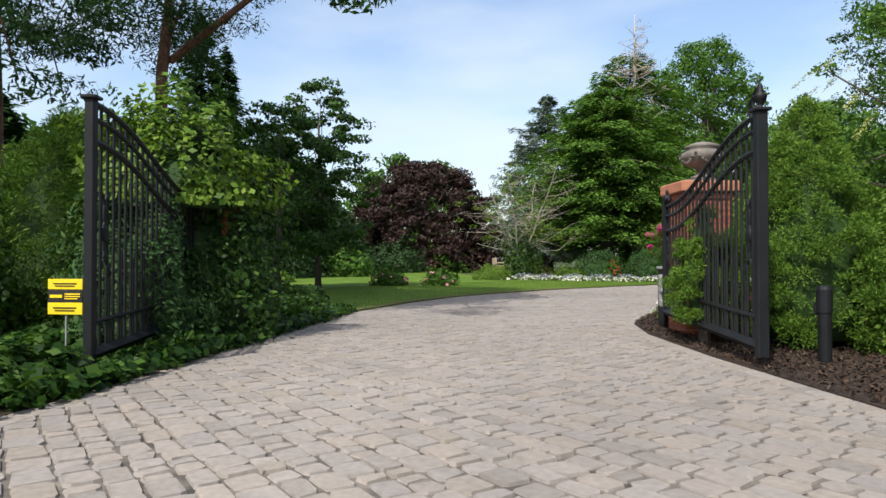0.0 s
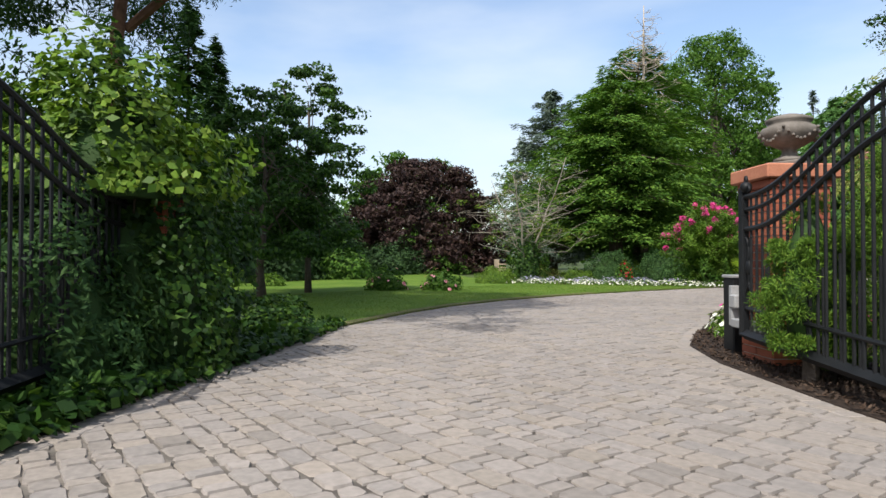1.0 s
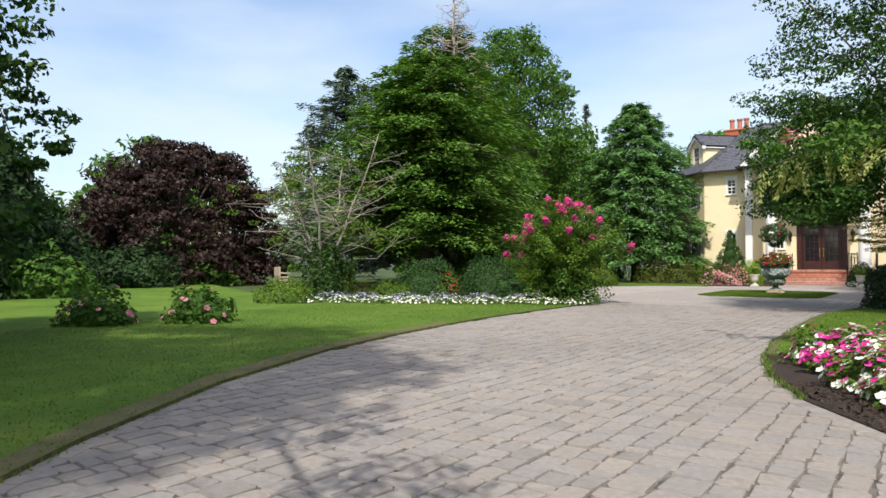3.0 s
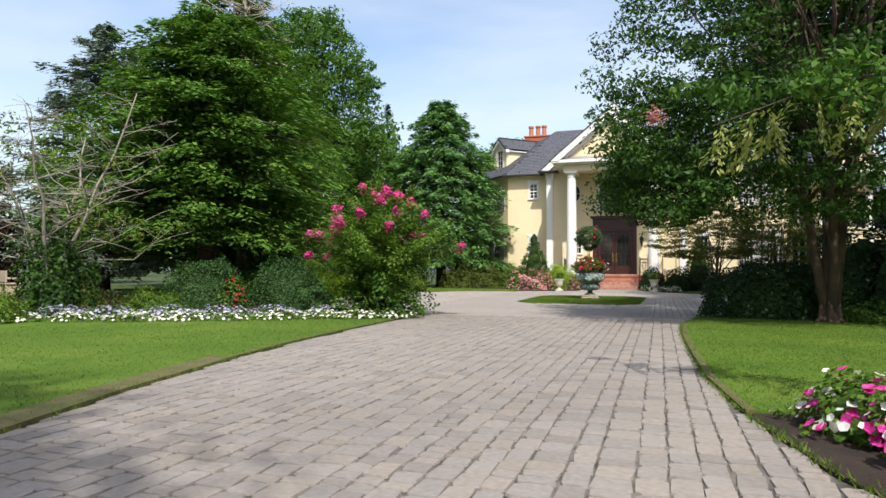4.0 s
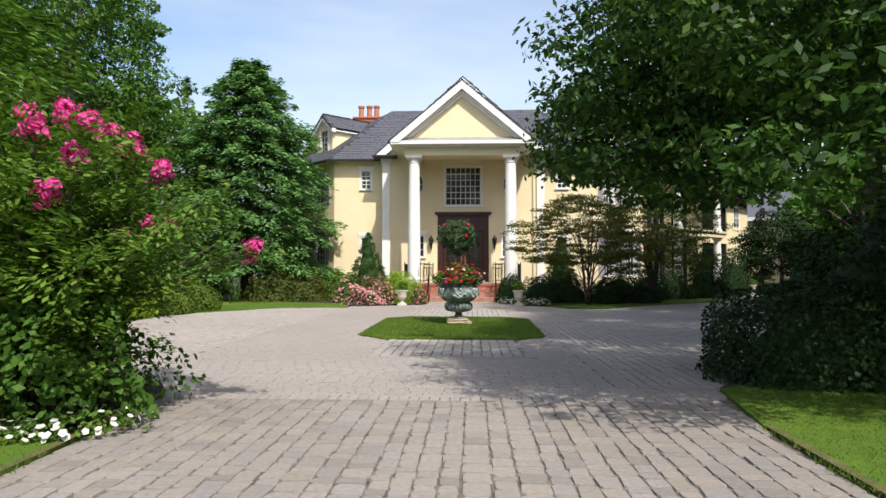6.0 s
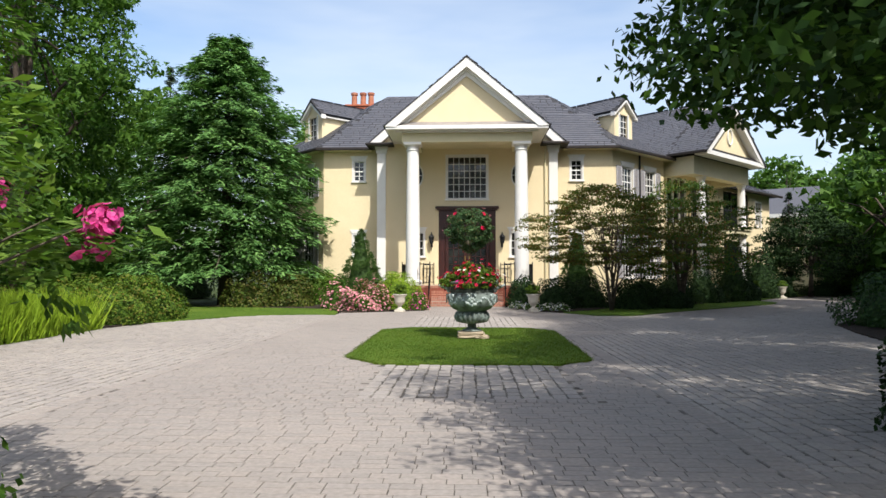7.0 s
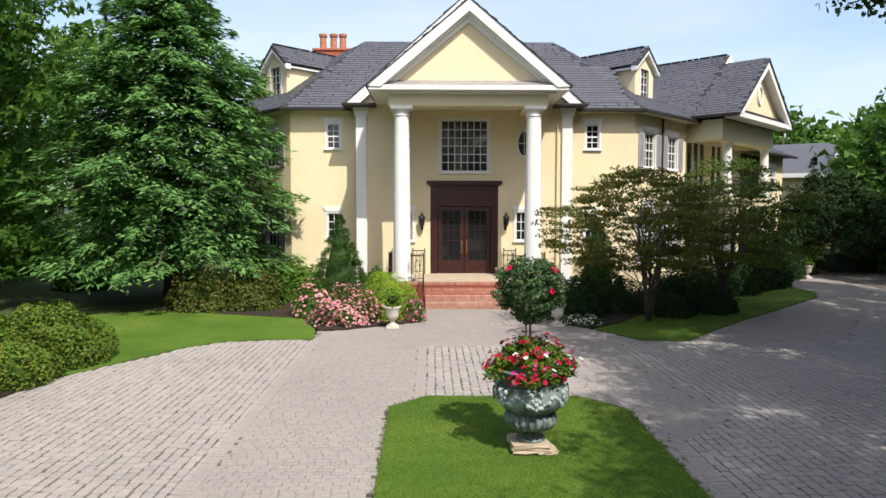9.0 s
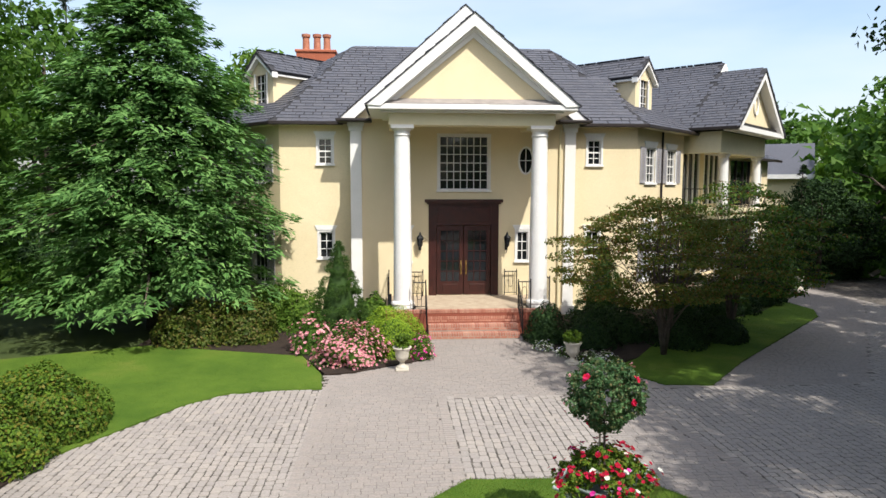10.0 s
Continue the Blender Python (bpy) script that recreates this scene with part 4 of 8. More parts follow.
# dormers on the angled slopes
for s in (-1, 1):
    axis = Vector((s * 0.7071, -0.7071, 0))
    front = Vector((s * 7.55, 2.98, 0))
    m = Matrix.Translation(front) @ Matrix.Rotation(math.atan2(axis.x, -axis.y), 4, "Z")
    hw = 0.78
    w = bmesh.new()
    for a in ((-hw, -0.36, 7.5, 9.1), (0.36, hw, 7.5, 9.1), (-0.36, 0.36, 7.5, 7.75), (-0.36, 0.36, 8.95, 9.1)):
        box(a[0], a[1], 0, 0.2, a[2], a[3], w, m=m)
    box(-hw, -hw + 0.15, 0.2, 2.6, 7.5, 9.1, w, m=m)
    box(hw - 0.15, hw, 0.2, 2.6, 7.5, 9.1, w, m=m)
    hull([m @ Vector(q) for q in ((-hw, 0, 9.1), (hw, 0, 9.1), (0, 0, 9.68), (-hw, 0.15, 9.1), (hw, 0.15, 9.1), (0, 0.15, 9.68))], ((0, 1, 2), (5, 4, 3), (0, 3, 4, 1), (1, 4, 5, 2), (2, 5, 3, 0)), w)
    dm = part("dormer", w, M_STUCCO, house, "gabled dormer with a white-trimmed window")
    tr = bmesh.new()
    for a, b in (((-1.0, 8.98), (0, 9.78)), ((0, 9.78), (1.0, 8.98))):
        p = [m @ Vector((q[0], y, q[1] - d)) for y in (-0.18, 0.06) for q, d in ((a, 0), (b, 0), (b, 0.22), (a, 0.22))]
        hull(p, ((0, 1, 2, 3), (7, 6, 5, 4), (0, 4, 5, 1), (2, 6, 7, 3), (3, 7, 4, 0), (1, 5, 6, 2)), tr)
    for x in (-0.95, 0.82):
        box(x, x + 0.13, -0.16, 2.8, 8.84, 8.99, tr, m=m)
    for x in (-0.44, 0.36):
        box(x, x + 0.08, -0.03, 0.05, 7.72, 9.02, tr, m=m)
    box(-0.5, 0.5, -0.07, 0.04, 7.64, 7.72, tr, m=m)
    part("dormer_trim", tr, M_WHITE, dm)
    part("dormer_glass", box(-0.36, 0.36, 0.1, 0.11, 7.75, 8.95, m=m), M_GLASSDARK, dm)
    gb_ = bmesh.new()
    for i in (-0.12, 0.12):
        box(i - 0.012, i + 0.012, 0.07, 0.095, 7.75, 8.95, gb_, m=m)
    for i in range(1, 4):
        box(-0.36, 0.36, 0.072, 0.095, 7.75 + 0.3 * i - 0.012, 7.75 + 0.3 * i + 0.012, gb_, m=m)
    part("dormer_muntin", gb_, M_WHITE, dm)
    roof_plane([m @ Vector((-1.02, -0.2, 8.99)), m @ Vector((-1.02, 3.2, 8.99)), m @ Vector((0, 3.2, 9.83)), m @ Vector((0, -0.2, 9.83))])
    roof_plane([m @ Vector((1.02, 3.2, 8.99)), m @ Vector((1.02, -0.2, 8.99)), m @ Vector((0, -0.2, 9.83)), m @ Vector((0, 3.2, 9.83))])

# right wing, set at 45 degrees, with a two-storey loggia
WM = Matrix.Translation((13.48, 5.13, 0)) @ Matrix.Rotation(radians(45), 4, "Z")
# local x along the gable, -y outward
wing = bmesh.new()
box(-2.95, -2.65, 2.3, 9.0, 0, EAVE, wing, m=WM)
box(2.65, 2.95, 2.3, 9.0, 0, EAVE, wing, m=WM)
box(-2.65, 2.65, 2.3, 2.6, 0, 0.6, wing, m=WM)
for z0, z1 in ((0.6, 3.2), (3.9, 6.3)):
    for x0, x1 in ((-2.65, -2.4), (-0.3, 0.3), (2.4, 2.65)):
        box(x0, x1, 2.3, 2.6, z0, z1, wing, m=WM)
box(-2.65, 2.65, 2.3, 2.6, 3.2, 3.9, wing, m=WM)
box(-2.65, 2.65, 2.3, 2.6, 6.3, EAVE, wing, m=WM)
part("wing_wall", wing, M_STUCCO, house)
for z0, z1 in ((0.6, 3.2), (3.9, 6.3)):
    for x0 in (-2.4, 0.3):
        fr = bmesh.new()
        for a in ((x0, x0 + 0.08, z0, z1), (x0 + 2.02, x0 + 2.1, z0, z1), (x0 + 0.66, x0 + 0.76, z0, z1), (x0 + 1.34, x0 + 1.44, z0, z1), (x0 + 0.08, x0 + 2.02, z1 - 0.08, z1)):
            box(a[0], a[1], 2.28, 2.42, a[2], a[3], fr, m=WM)
        fd = part("french_door", fr, M_WHITE, house)
        part("pane", box(x0 + 0.08, x0 + 2.02, 2.35, 2.36, z0, z1 - 0.08, m=WM), M_GLASSDARK, fd)
# floor, balcony and beams
part("loggia_floor", box(-3.15, 3.15, 0.4, 2.3, 0.0, 0.45, m=WM), M_STONE, house)
bal = box(-3.2, 3.2, 0.36, 2.3, 3.35, 3.6, m=WM)
box(-3.28, 3.28, 0.28, 2.3, 3.6, 3.72, bal, m=WM)
part("balcony_floor", bal, M_CREAM, house)
bm_ = box(-3.15, 3.15, 0.42, 0.95, 6.12, 7.0, m=WM)
box(-3.15, -2.7, 0.95, 2.3, 6.12, 7.0, bm_, m=WM)
box(2.7, 3.15, 0.95, 2.3, 6.12, 7.0, bm_, m=WM)
box(-2.7, 2.7, 0.95, 2.3, 6.5, 6.7, bm_, m=WM)
part("wing_beam", bm_, M_CREAM, house)
for x in (-1.85, 2.85):
    for z0, h, r in ((0.45, 2.9, 0.24), (3.72, 2.4, 0.22)):
        c = lathe([(r * 1.3, 0), (r * 1.3, 0.1), (r, 0.16), (r * 0.98, h * 0.35), (r * 0.84, h - 0.16), (r * 1.05, h - 0.13), (r * 1.2, h)], 20, at=(x, 0.7, z0))
        bmesh.ops.transform(c, matrix=WM, verts=c.verts)
        part("wing_column", c, M_WHITE, house, "round white loggia column")
rl = bmesh.new()
for s0, s1 in (((-2.65, 0.6), (2.65, 0.6)), ((-3.0, 0.95), (-3.0, 2.3)), ((3.0, 0.95), (3.0, 2.3))):
    n_ = int(math.dist(s0, s1) / 0.13)
    for z in (3.82, 4.62):
        tube([WM @ Vector((*s0, z)), WM @ Vector((*s1, z))], 0.018, 5, rl)
    for i in range(n_ + 1):
        k = i / n_
        q = (s0[0] + (s1[0] - s0[0]) * k, s0[1] + (s1[1] - s0[1]) * k)
        tube([WM @ Vector((*q, 3.73)), WM @ Vector((*q, 4.62))], 0.008, 4, rl)
part("balcony_rail", rl, M_IRON, house, "black iron balcony railing")
g = hull([WM @ Vector(q) for q in ((-3.1, 0.02, 7.2), (3.1, 0.02, 7.2), (0, 0.02, 9.5), (-3.1, 0.2, 7.2), (3.1, 0.2, 7.2), (0, 0.2, 9.5))], ((0, 1, 2), (5, 4, 3), (0, 3, 4, 1), (1, 4, 5, 2), (2, 5, 3, 0)))
part("gable_wall", g, M_STUCCO, house)
AX, AZ, RX_, RZ_ = -0.15, 9.84, 0.50, 10.37


def wing_prism(pts, y0, y1, bm=None):
    """Upright outline (x, z) in the wing's frame, from y0 to y1."""
    k = len(pts)
    v = [WM @ Vector((x, y, z)) for y in (y0, y1) for x, z in pts]
    return hull(v, [tuple(range(k)), tuple(range(2 * k - 1, k - 1, -1))] + [(i, (i + 1) % k, k + (i + 1) % k, k + i) for i in range(k)], bm)


rk = wing_prism([(-3.5, 7.14), (AX, AZ - 0.05), (AX, AZ - 0.47), (-2.98, 7.14)], -0.36, 0.02)
wing_prism([(AX, AZ - 0.05), (3.5, 7.14), (2.98, 7.14), (AX, AZ - 0.47)], -0.36, 0.02, rk)
wing_prism([(-3.3, 7.0), (3.45, 7.0), (3.45, 7.2), (-3.3, 7.2)], -0.34, 0.3, rk)
part("gable_board", rk, M_WHITE, house)
part("lead_ledge", wing_prism([(-2.9, 7.2), (2.95, 7.2), (2.5, 7.36), (-2.45, 7.36)], -0.2, 0.01), M_GUTTER, house)
vent = tube([WM @ Vector((0.27 * math.cos(a) - 0.1, -0.02, 8.25 + 0.4 * math.sin(a))) for a in np.linspace(0, 6.2832, 21)], 0.04, 6)
part("oval_vent", vent, M_WHITE, house)
W_ = lambda x, y, z: WM @ Vector((x, y, z))
roof_plane([W_(-3.55, -0.40, 7.12), W_(-3.55, 1.6, 7.12), W_(AX, 1.6, AZ), W_(AX, -0.40, AZ)])
roof_plane([W_(3.55, -0.40, 7.12), W_(3.55, 7.0, 7.12), W_(AX, 7.0, AZ), W_(AX, -0.40, AZ)])
roof_plane([W_(-3.55, 1.6, 7.12), W_(-3.55, 9.0, 7.12), W_(RX_, 9.0, RZ_), W_(RX_, 1.6, RZ_)])
roof_plane([W_(3.9, 1.6, 7.1), W_(3.9, 9.0, 7.1), W_(RX_, 9.0, RZ_), W_(RX_, 1.6, RZ_)])
part("gable_board", wing_prism([(AX + 0.02, AZ - 0.06), (RX_, RZ_ - 0.05), (3.85, 7.15), (3.4, 7.15)], 1.52, 1.66), M_WHITE, house)
for s in (-1, 1):
    part("gutter", box(s * 3.6 - 0.07, s * 3.6 + 0.07, -0.36, 7.0, 7.02, 7.15, m=WM, bevel=0.02), M_GUTTER, house)

# the wing runs on behind the loggia under a lower hipped roof
for b in ((2.95, 4.2, 2.3, 0, 6.25), (7.7, 8.7, 2.3, 0, 6.25), (9.5, 10.9, 2.3, 0, 6.25), (4.2, 7.7, 2.3, 6.1, 6.25), (4.2, 7.7, 2.3, 3.2, 3.75), (8.7, 9.5, 2.3, 0, 4.3), (8.7, 9.5, 2.3, 5.7, 6.25)):
    part("rear_wall", box(b[0], b[1], b[2], b[2] + 0.3, b[3], b[4], m=WM), M_STUCCO, house)
part("rear_wall", box(10.6, 10.9, 2.6, 8.6, 0, 6.25, m=WM), M_STUCCO, house)
# dark panes and frames added in place of the opening's interior shade
for z0, z1 in ((0.3, 3.2), (3.75, 6.1)):
    fr = bmesh.new()
    for x in (4.2, 5.33, 6.47, 7.6):
        box(x, x + 0.1, 2.36, 2.46, z0, z1, fr, m=WM)
    fd = part("french_door", fr, M_GUTTER, house, "dark panes put in for the shaded opening behind the loggia")
    part("pane", box(4.3, 7.6, 2.42, 2.43, z0, z1, m=WM), M_GLASSDARK, fd)
fr = bmesh.new()
for b in ((8.62, 8.72, 4.22, 5.8), (9.48, 9.58, 4.22, 5.8), (8.72, 9.48, 5.7, 5.8), (8.62, 9.58, 4.15, 4.25), (8.72, 9.48, 4.95, 5.0), (9.07, 9.12, 4.25, 5.7)):
    box(b[0], b[1], 2.26, 2.36, b[2], b[3], fr, m=WM)
wn = part("window", fr, M_WHITE, house)
part("pane", box(8.7, 9.5, 2.4, 2.41, 4.25, 5.75, m=WM), M_GLASSDARK, wn)
roof_plane([WM @ Vector((3.3, 1.75, 6.28)), WM @ Vector((11.45, 1.75, 6.28)), WM @ Vector((8.6, 5.4, 8.0)), WM @ Vector((3.3, 5.4, 8.0))])
roof_plane([WM @ Vector((11.45, 1.75, 6.28)), WM @ Vector((11.45, 9.0, 6.28)), WM @ Vector((8.6, 5.4, 8.0))])
part("gutter", box(3.6, 11.5, 1.66, 1.78, 6.14, 6.28, m=WM, bevel=0.02), M_GUTTER, house)

# chimney with clay pots
ch = box(-7.0, -5.2, 8.6, 9.6, 8.0, 10.95)
box(-7.06, -5.14, 8.54, 9.66, 10.95, 11.07, ch, bevel=0.02)
chim = part("chimney", ch, M_BRICK, house)
for i, x in enumerate((-6.6, -6.08, -5.62)):
    part("chimney_pot", lathe([(0.2, 0), (0.22, 0.06), (0.17, 0.1), (0.155, 0.62), (0.2, 0.66), (0.21, 0.78), (0.15, 0.8)], 14, at=(x, 9.1, 11.07)), M_CAP, chim, "terracotta chimney pot", smooth=False)

# porch and steps
part("porch_floor", box(-2.75, 2.75, -2.65, 0.0, PORCH - 0.14, PORCH), M_STONE, house)
part("porch_base", box(-2.7, 2.7, -2.6, 0.0, 0, PORCH - 0.14), M_BRICK, house)

# garage far off beside the drive
garage = thing("garage", "far cream garage building with a grey gabled roof", "garage", (23.43, 21.48, 0), turn=-32)
gw = box(-2.6, 2.6, -2.4, 3, 0, 5.5)
for x in (-2.6, 2.4):
    hull([(x, -2.4, 5.5), (x, 3, 5.5), (x, 0.3, 7.4), (x + 0.2, -2.4, 5.5), (x + 0.2, 3, 5.5), (x + 0.2, 0.3, 7.4)], ((0, 1, 2), (5, 4, 3), (0, 3, 4, 1), (1, 4, 5, 2), (2, 5, 3, 0)), gw)
part("wall", gw, M_STUCCO, garage)
for s in (-1, 1):
    ye = -2.9 if s < 0 else 3.5
    bm = hull([(-3.0, ye, 5.5), (3.0, ye, 5.5), (3.0, 0.3, 7.7), (-3.0, 0.3, 7.7), (-3.0, ye, 5.35), (3.0, ye, 5.35), (3.0, 0.3, 7.55), (-3.0, 0.3, 7.55)], ((0, 1, 2, 3), (7, 6, 5, 4), (0, 4, 5, 1), (1, 5, 6, 2), (2, 6, 7, 3), (3, 7, 4, 0)))
    part("roof", bm, M_SLATE, garage)
    part("fascia", box(-3.02, 3.02, ye - 0.04, ye + 0.04, 5.25, 5.53), M_WHITE, garage)

# ---- gates, pillars and urns at the entrance ----
def brick_box(parent, x0, x1, y0, y1, z0, z1, course=0.068, length=0.205, joint=0.01, core=None, skip=()):
    """Bricks laid round an upright rectangular body, each an object on shared meshes."""
    cache = {}
    part(core or "mortar_core", box(x0 + 0.008, x1 - 0.008, y0 + 0.008, y1 - 0.008, z0, z1), M_MORTAR, parent)
    rows = int(round((z1 - z0) / course))
    hgt = (z1 - z0) / rows

    def lay(cx, cy, cz, sx, sy):
        key = (round(sx, 3), round(sy, 3))
        if key not in cache:
            cache[key] = finish(box(-sx / 2, sx / 2, -sy / 2, sy / 2, -(hgt - joint) / 2, (hgt - joint) / 2), "brick", M_BRICK)
        ob = new("brick", cache[key])
        ob.parent = parent
        ob.location = (cx, cy, cz)
    for r in range(rows):
        z = z0 + (r + 0.5) * hgt
        for axis in (0, 1):
            a0, a1 = (x0, x1) if axis == 0 else (y0, y1)
            k = max(1, int(round((a1 - a0) / (length + joint))))
            w = (a1 - a0) / k
            edges = [a0 + w * i for i in range(k + 1)]
            if (r + axis) % 2:
                edges = [a0] + [a0 + w * (i + 0.5) for i in range(k)] + [a1]
            for e0, e1 in zip(edges, edges[1:]):
                if e1 - e0 < 0.03:
                    continue
                for side in (0, 1):
                    if (axis, side) in skip:
                        continue
                    if axis == 0:
                        lay((e0 + e1) / 2, (y0 + 0.02) if side == 0 else (y1 - 0.02), z, e1 - e0 - joint, 0.05)
                    else:
                        lay((x0 + 0.02) if side == 0 else (x1 - 0.02), (e0 + e1) / 2, z, 0.05, e1 - e0 - joint)


PILLAR_TURN = math.degrees(math.atan2(0.85, 0.53))
URN = [(0.17, 0), (0.17, 0.04), (0.10, 0.07), (0.075, 0.12), (0.085, 0.15), (0.15, 0.18), (0.25, 0.24), (0.305, 0.31), (0.315, 0.36), (0.29, 0.40), (0.24, 0.42), (0.225, 0.45), (0.25, 0.47), (0.255, 0.50), (0.21, 0.52), (0.12, 0.55), (0.03, 0.57)]


def gate_pillar(at):
    """Square brick gate pillar with a capped top."""
    p = thing("gate_pillar", "red brick gate pillar with a brick cap", "gate pillar", at, "gate pillars", turn=PILLAR_TURN)
    brick_box(p, -0.25, 0.25, -0.25, 0.25, 0.0, 1.5)
    part("corbel", box(-0.275, 0.275, -0.275, 0.275, 1.5, 1.57, bevel=0.006), M_BRICK, p)
    part("cap", box(-0.32, 0.32, -0.32, 0.32, 1.57, 1.69, bevel=0.012), M_CAP, p, "weathered red cap stone")
    return p


def gate_urn(at):
    u = thing("stone_urn", "lidded weathered stone urn with garlands on a gate pillar", "urn", at, "pillar urns")
    part("plinth", box(-0.19, 0.19, -0.19, 0.19, 0, 0.06, bevel=0.01), M_URNSTONE, u)
    part("body", lathe(URN, 28, at=(0, 0, 0.06)), M_URNSTONE, u, smooth=True)
    ga = bmesh.new()
    for k in range(5):
        a0 = 6.2832 * k / 5
        pts = []
        for t in np.linspace(0, 1, 9):
            a = a0 + t * 6.2832 / 5
            z = 0.37 - 0.13 * math.sin(math.pi * t)
            rr = np.interp(z, [0.18, 0.24, 0.31, 0.36], [0.17, 0.265, 0.32, 0.33])
            pts.append((rr * math.cos(a), rr * math.sin(a), z + 0.06))
        for q in pts:
            bmesh.ops.create_icosphere(ga, subdivisions=1, radius=0.02, matrix=Matrix.Translation(q))
    part("garland", ga, M_URNSTONE, u, "carved stone garland")
    return u


PR, PL = (6.98, -41.12, 0), (4.15, -45.75, 0)
gate_pillar(PR)
gate_pillar(PL)
URN_AT = gate_urn((PR[0] + 0.05, PR[1], 1.69))
URN_AT.scale = (0.74, 0.74, 0.74)


def gate_leaf(hinge, free, flip, label):
    """Wrought iron leaf, low at the hinge and sweeping up to the free end."""
    a = math.degrees(math.atan2(free[1] - hinge[1], free[0] - hinge[0]))
    L = math.dist(hinge, free)
    g = thing("iron_gate", label, "gate", (hinge[0], hinge[1], 0), "driveway gates", turn=a)
    zb = lambda x: 0.27 - 0.10 * x / L
    zt = lambda x: 1.42 + 0.50 * (0.5 - 0.5 * math.cos(math.pi * min(1, max(0, (x / L - 0.06) / 0.92)))) + 0.02 * x / L
    part("hinge_stile", box(-0.04, 0.04, -0.03, 0.03, zb(0) - 0.02, 1.5, bevel=0.006), M_IRON, g)
    w = 0.042 if flip > 0 else 0.034
    post = part("post", box(L - w, L + w, -w, w, 0.09, 1.97, bevel=0.008), M_IRON, g)
    part("post_cap", box(L - w - 0.022, L + w + 0.022, -w - 0.022, w + 0.022, 1.96, 1.985, bevel=0.006), M_IRON, post)
    fin = lathe([(0.036, 0), (0.02, 0.015), (0.016, 0.03), (0.042, 0.055), (0.05, 0.085), (0.05, 0.10), (0.03, 0.115), (0.034, 0.125), (0.018, 0.145), (0.022, 0.165), (0.014, 0.185), (0.004, 0.20)], 14, at=(L, 0, 1.985))
    if flip > 0:
        part("finial", fin, M_IRON, post, "slim urn-shaped iron finial", smooth=True)
        sw = tube([(L - 0.06 - 0.075 * math.sin(t) * (1 - 0.12 * t), 0, 2.03 + 0.02 * t - 0.055 * math.cos(t)) for t in np.linspace(0.2, 4.4, 16)], 0.013, 6)
        tube([(L - 0.05, 0, 2.07), (L - 0.10, 0, 2.10), (L - 0.16, 0, 2.06), (L - 0.175, 0, 1.98), (L - 0.14, 0, 1.94), (L - 0.115, 0, 1.97)], [0.012, 0.016, 0.016, 0.015, 0.013, 0.01], 6, sw)
        part("scroll_bracket", sw, M_IRON, post, "curled iron bracket", smooth=True)
    else:
        fin.free()
    xs = np.linspace(0.03, L - 0.04, 26)
    for k, (dz, r) in enumerate(((0.0, 0.022), (-0.11, 0.018), (-0.27, 0.022))):
        part("top_rail", tube([(x, 0, zt(x) + dz) for x in xs], r, 6), M_IRON, g)
    part("bottom_rail", tube([(0.0, 0, zb(0)), (L, 0, zb(L))], 0.045, 4), M_IRON, g)
    part("lower_rail", tube([(0.0, 0, zb(0) + 0.22), (L, 0, zb(L) + 0.22)], 0.018, 6), M_IRON, g)
    n_ = int((L - 0.2) / 0.095)
    for i in range(n_):
        x = 0.14 + (L - 0.28) * i / (n_ - 1)
        part("baluster", tube([(x, 0, zb(x)), (x, 0, zt(x))], 0.0125, 5), M_IRON, g)
        if i % 2 == 0 and 0 < i < n_ - 1:
            part("dog_bar", tube([(x + 0.06, 0, zb(x)), (x + 0.06, 0, zb(x) + 0.62 + 0.1 * (i % 4 == 0))], 0.010, 5), M_IRON, g)
    # cast ornament panels beside the stiles
    for x0, z0, z1 in ((0.09, 0.55, 1.1), (L - 0.2, 0.7, 1.35)):
        sc = bmesh.new()
        for s in (-1, 1):
            for c0, c1 in ((z0, 1), (z1, -1)):
                pts = [(x0 + s * 0.05 * (1 - t) * math.cos(5 * t) + s * 0.012, 0.0, c0 + c1 * (0.02 + (z1 - z0) * 0.42 * t) + 0.03 * math.sin(7 * t)) for t in np.linspace(0, 1, 14)]
                tube(pts, 0.011, 5, sc)
        bmesh.ops.create_icosphere(sc, subdivisions=2, radius=0.045, matrix=Matrix.Translation((x0, 0, (z0 + z1) / 2)) @ Matrix.Diagonal((1, 0.5, 1.5, 1)))
        part("scroll_ornament", sc, M_IRON, g, "cast iron scroll ornament", smooth=True)
    cr = bmesh.new()
    for s in (-1, 1):
        tube([(0.05 + s * 0.09 * (1 - t) * math.sin(4.5 * t + 0.4), 0, 1.45 + 0.14 * t) for t in np.linspace(0, 1, 12)], 0.014, 5, cr)
    bmesh.ops.create_icosphere(cr, subdivisions=2, radius=0.05, matrix=Matrix.Translation((0.05, 0, 1.5)))
    part("crest", cr, M_IRON, g, "iron leaf crest", smooth=True)
    return g


gate_leaf((6.87, -41.56), (8.71, -42.88), 1, "black wrought-iron driveway gate standing open against a pillar")
gate_leaf((4.36, -45.88), (6.26, -47.12), -1, "black wrought-iron driveway gate standing open in ivy")

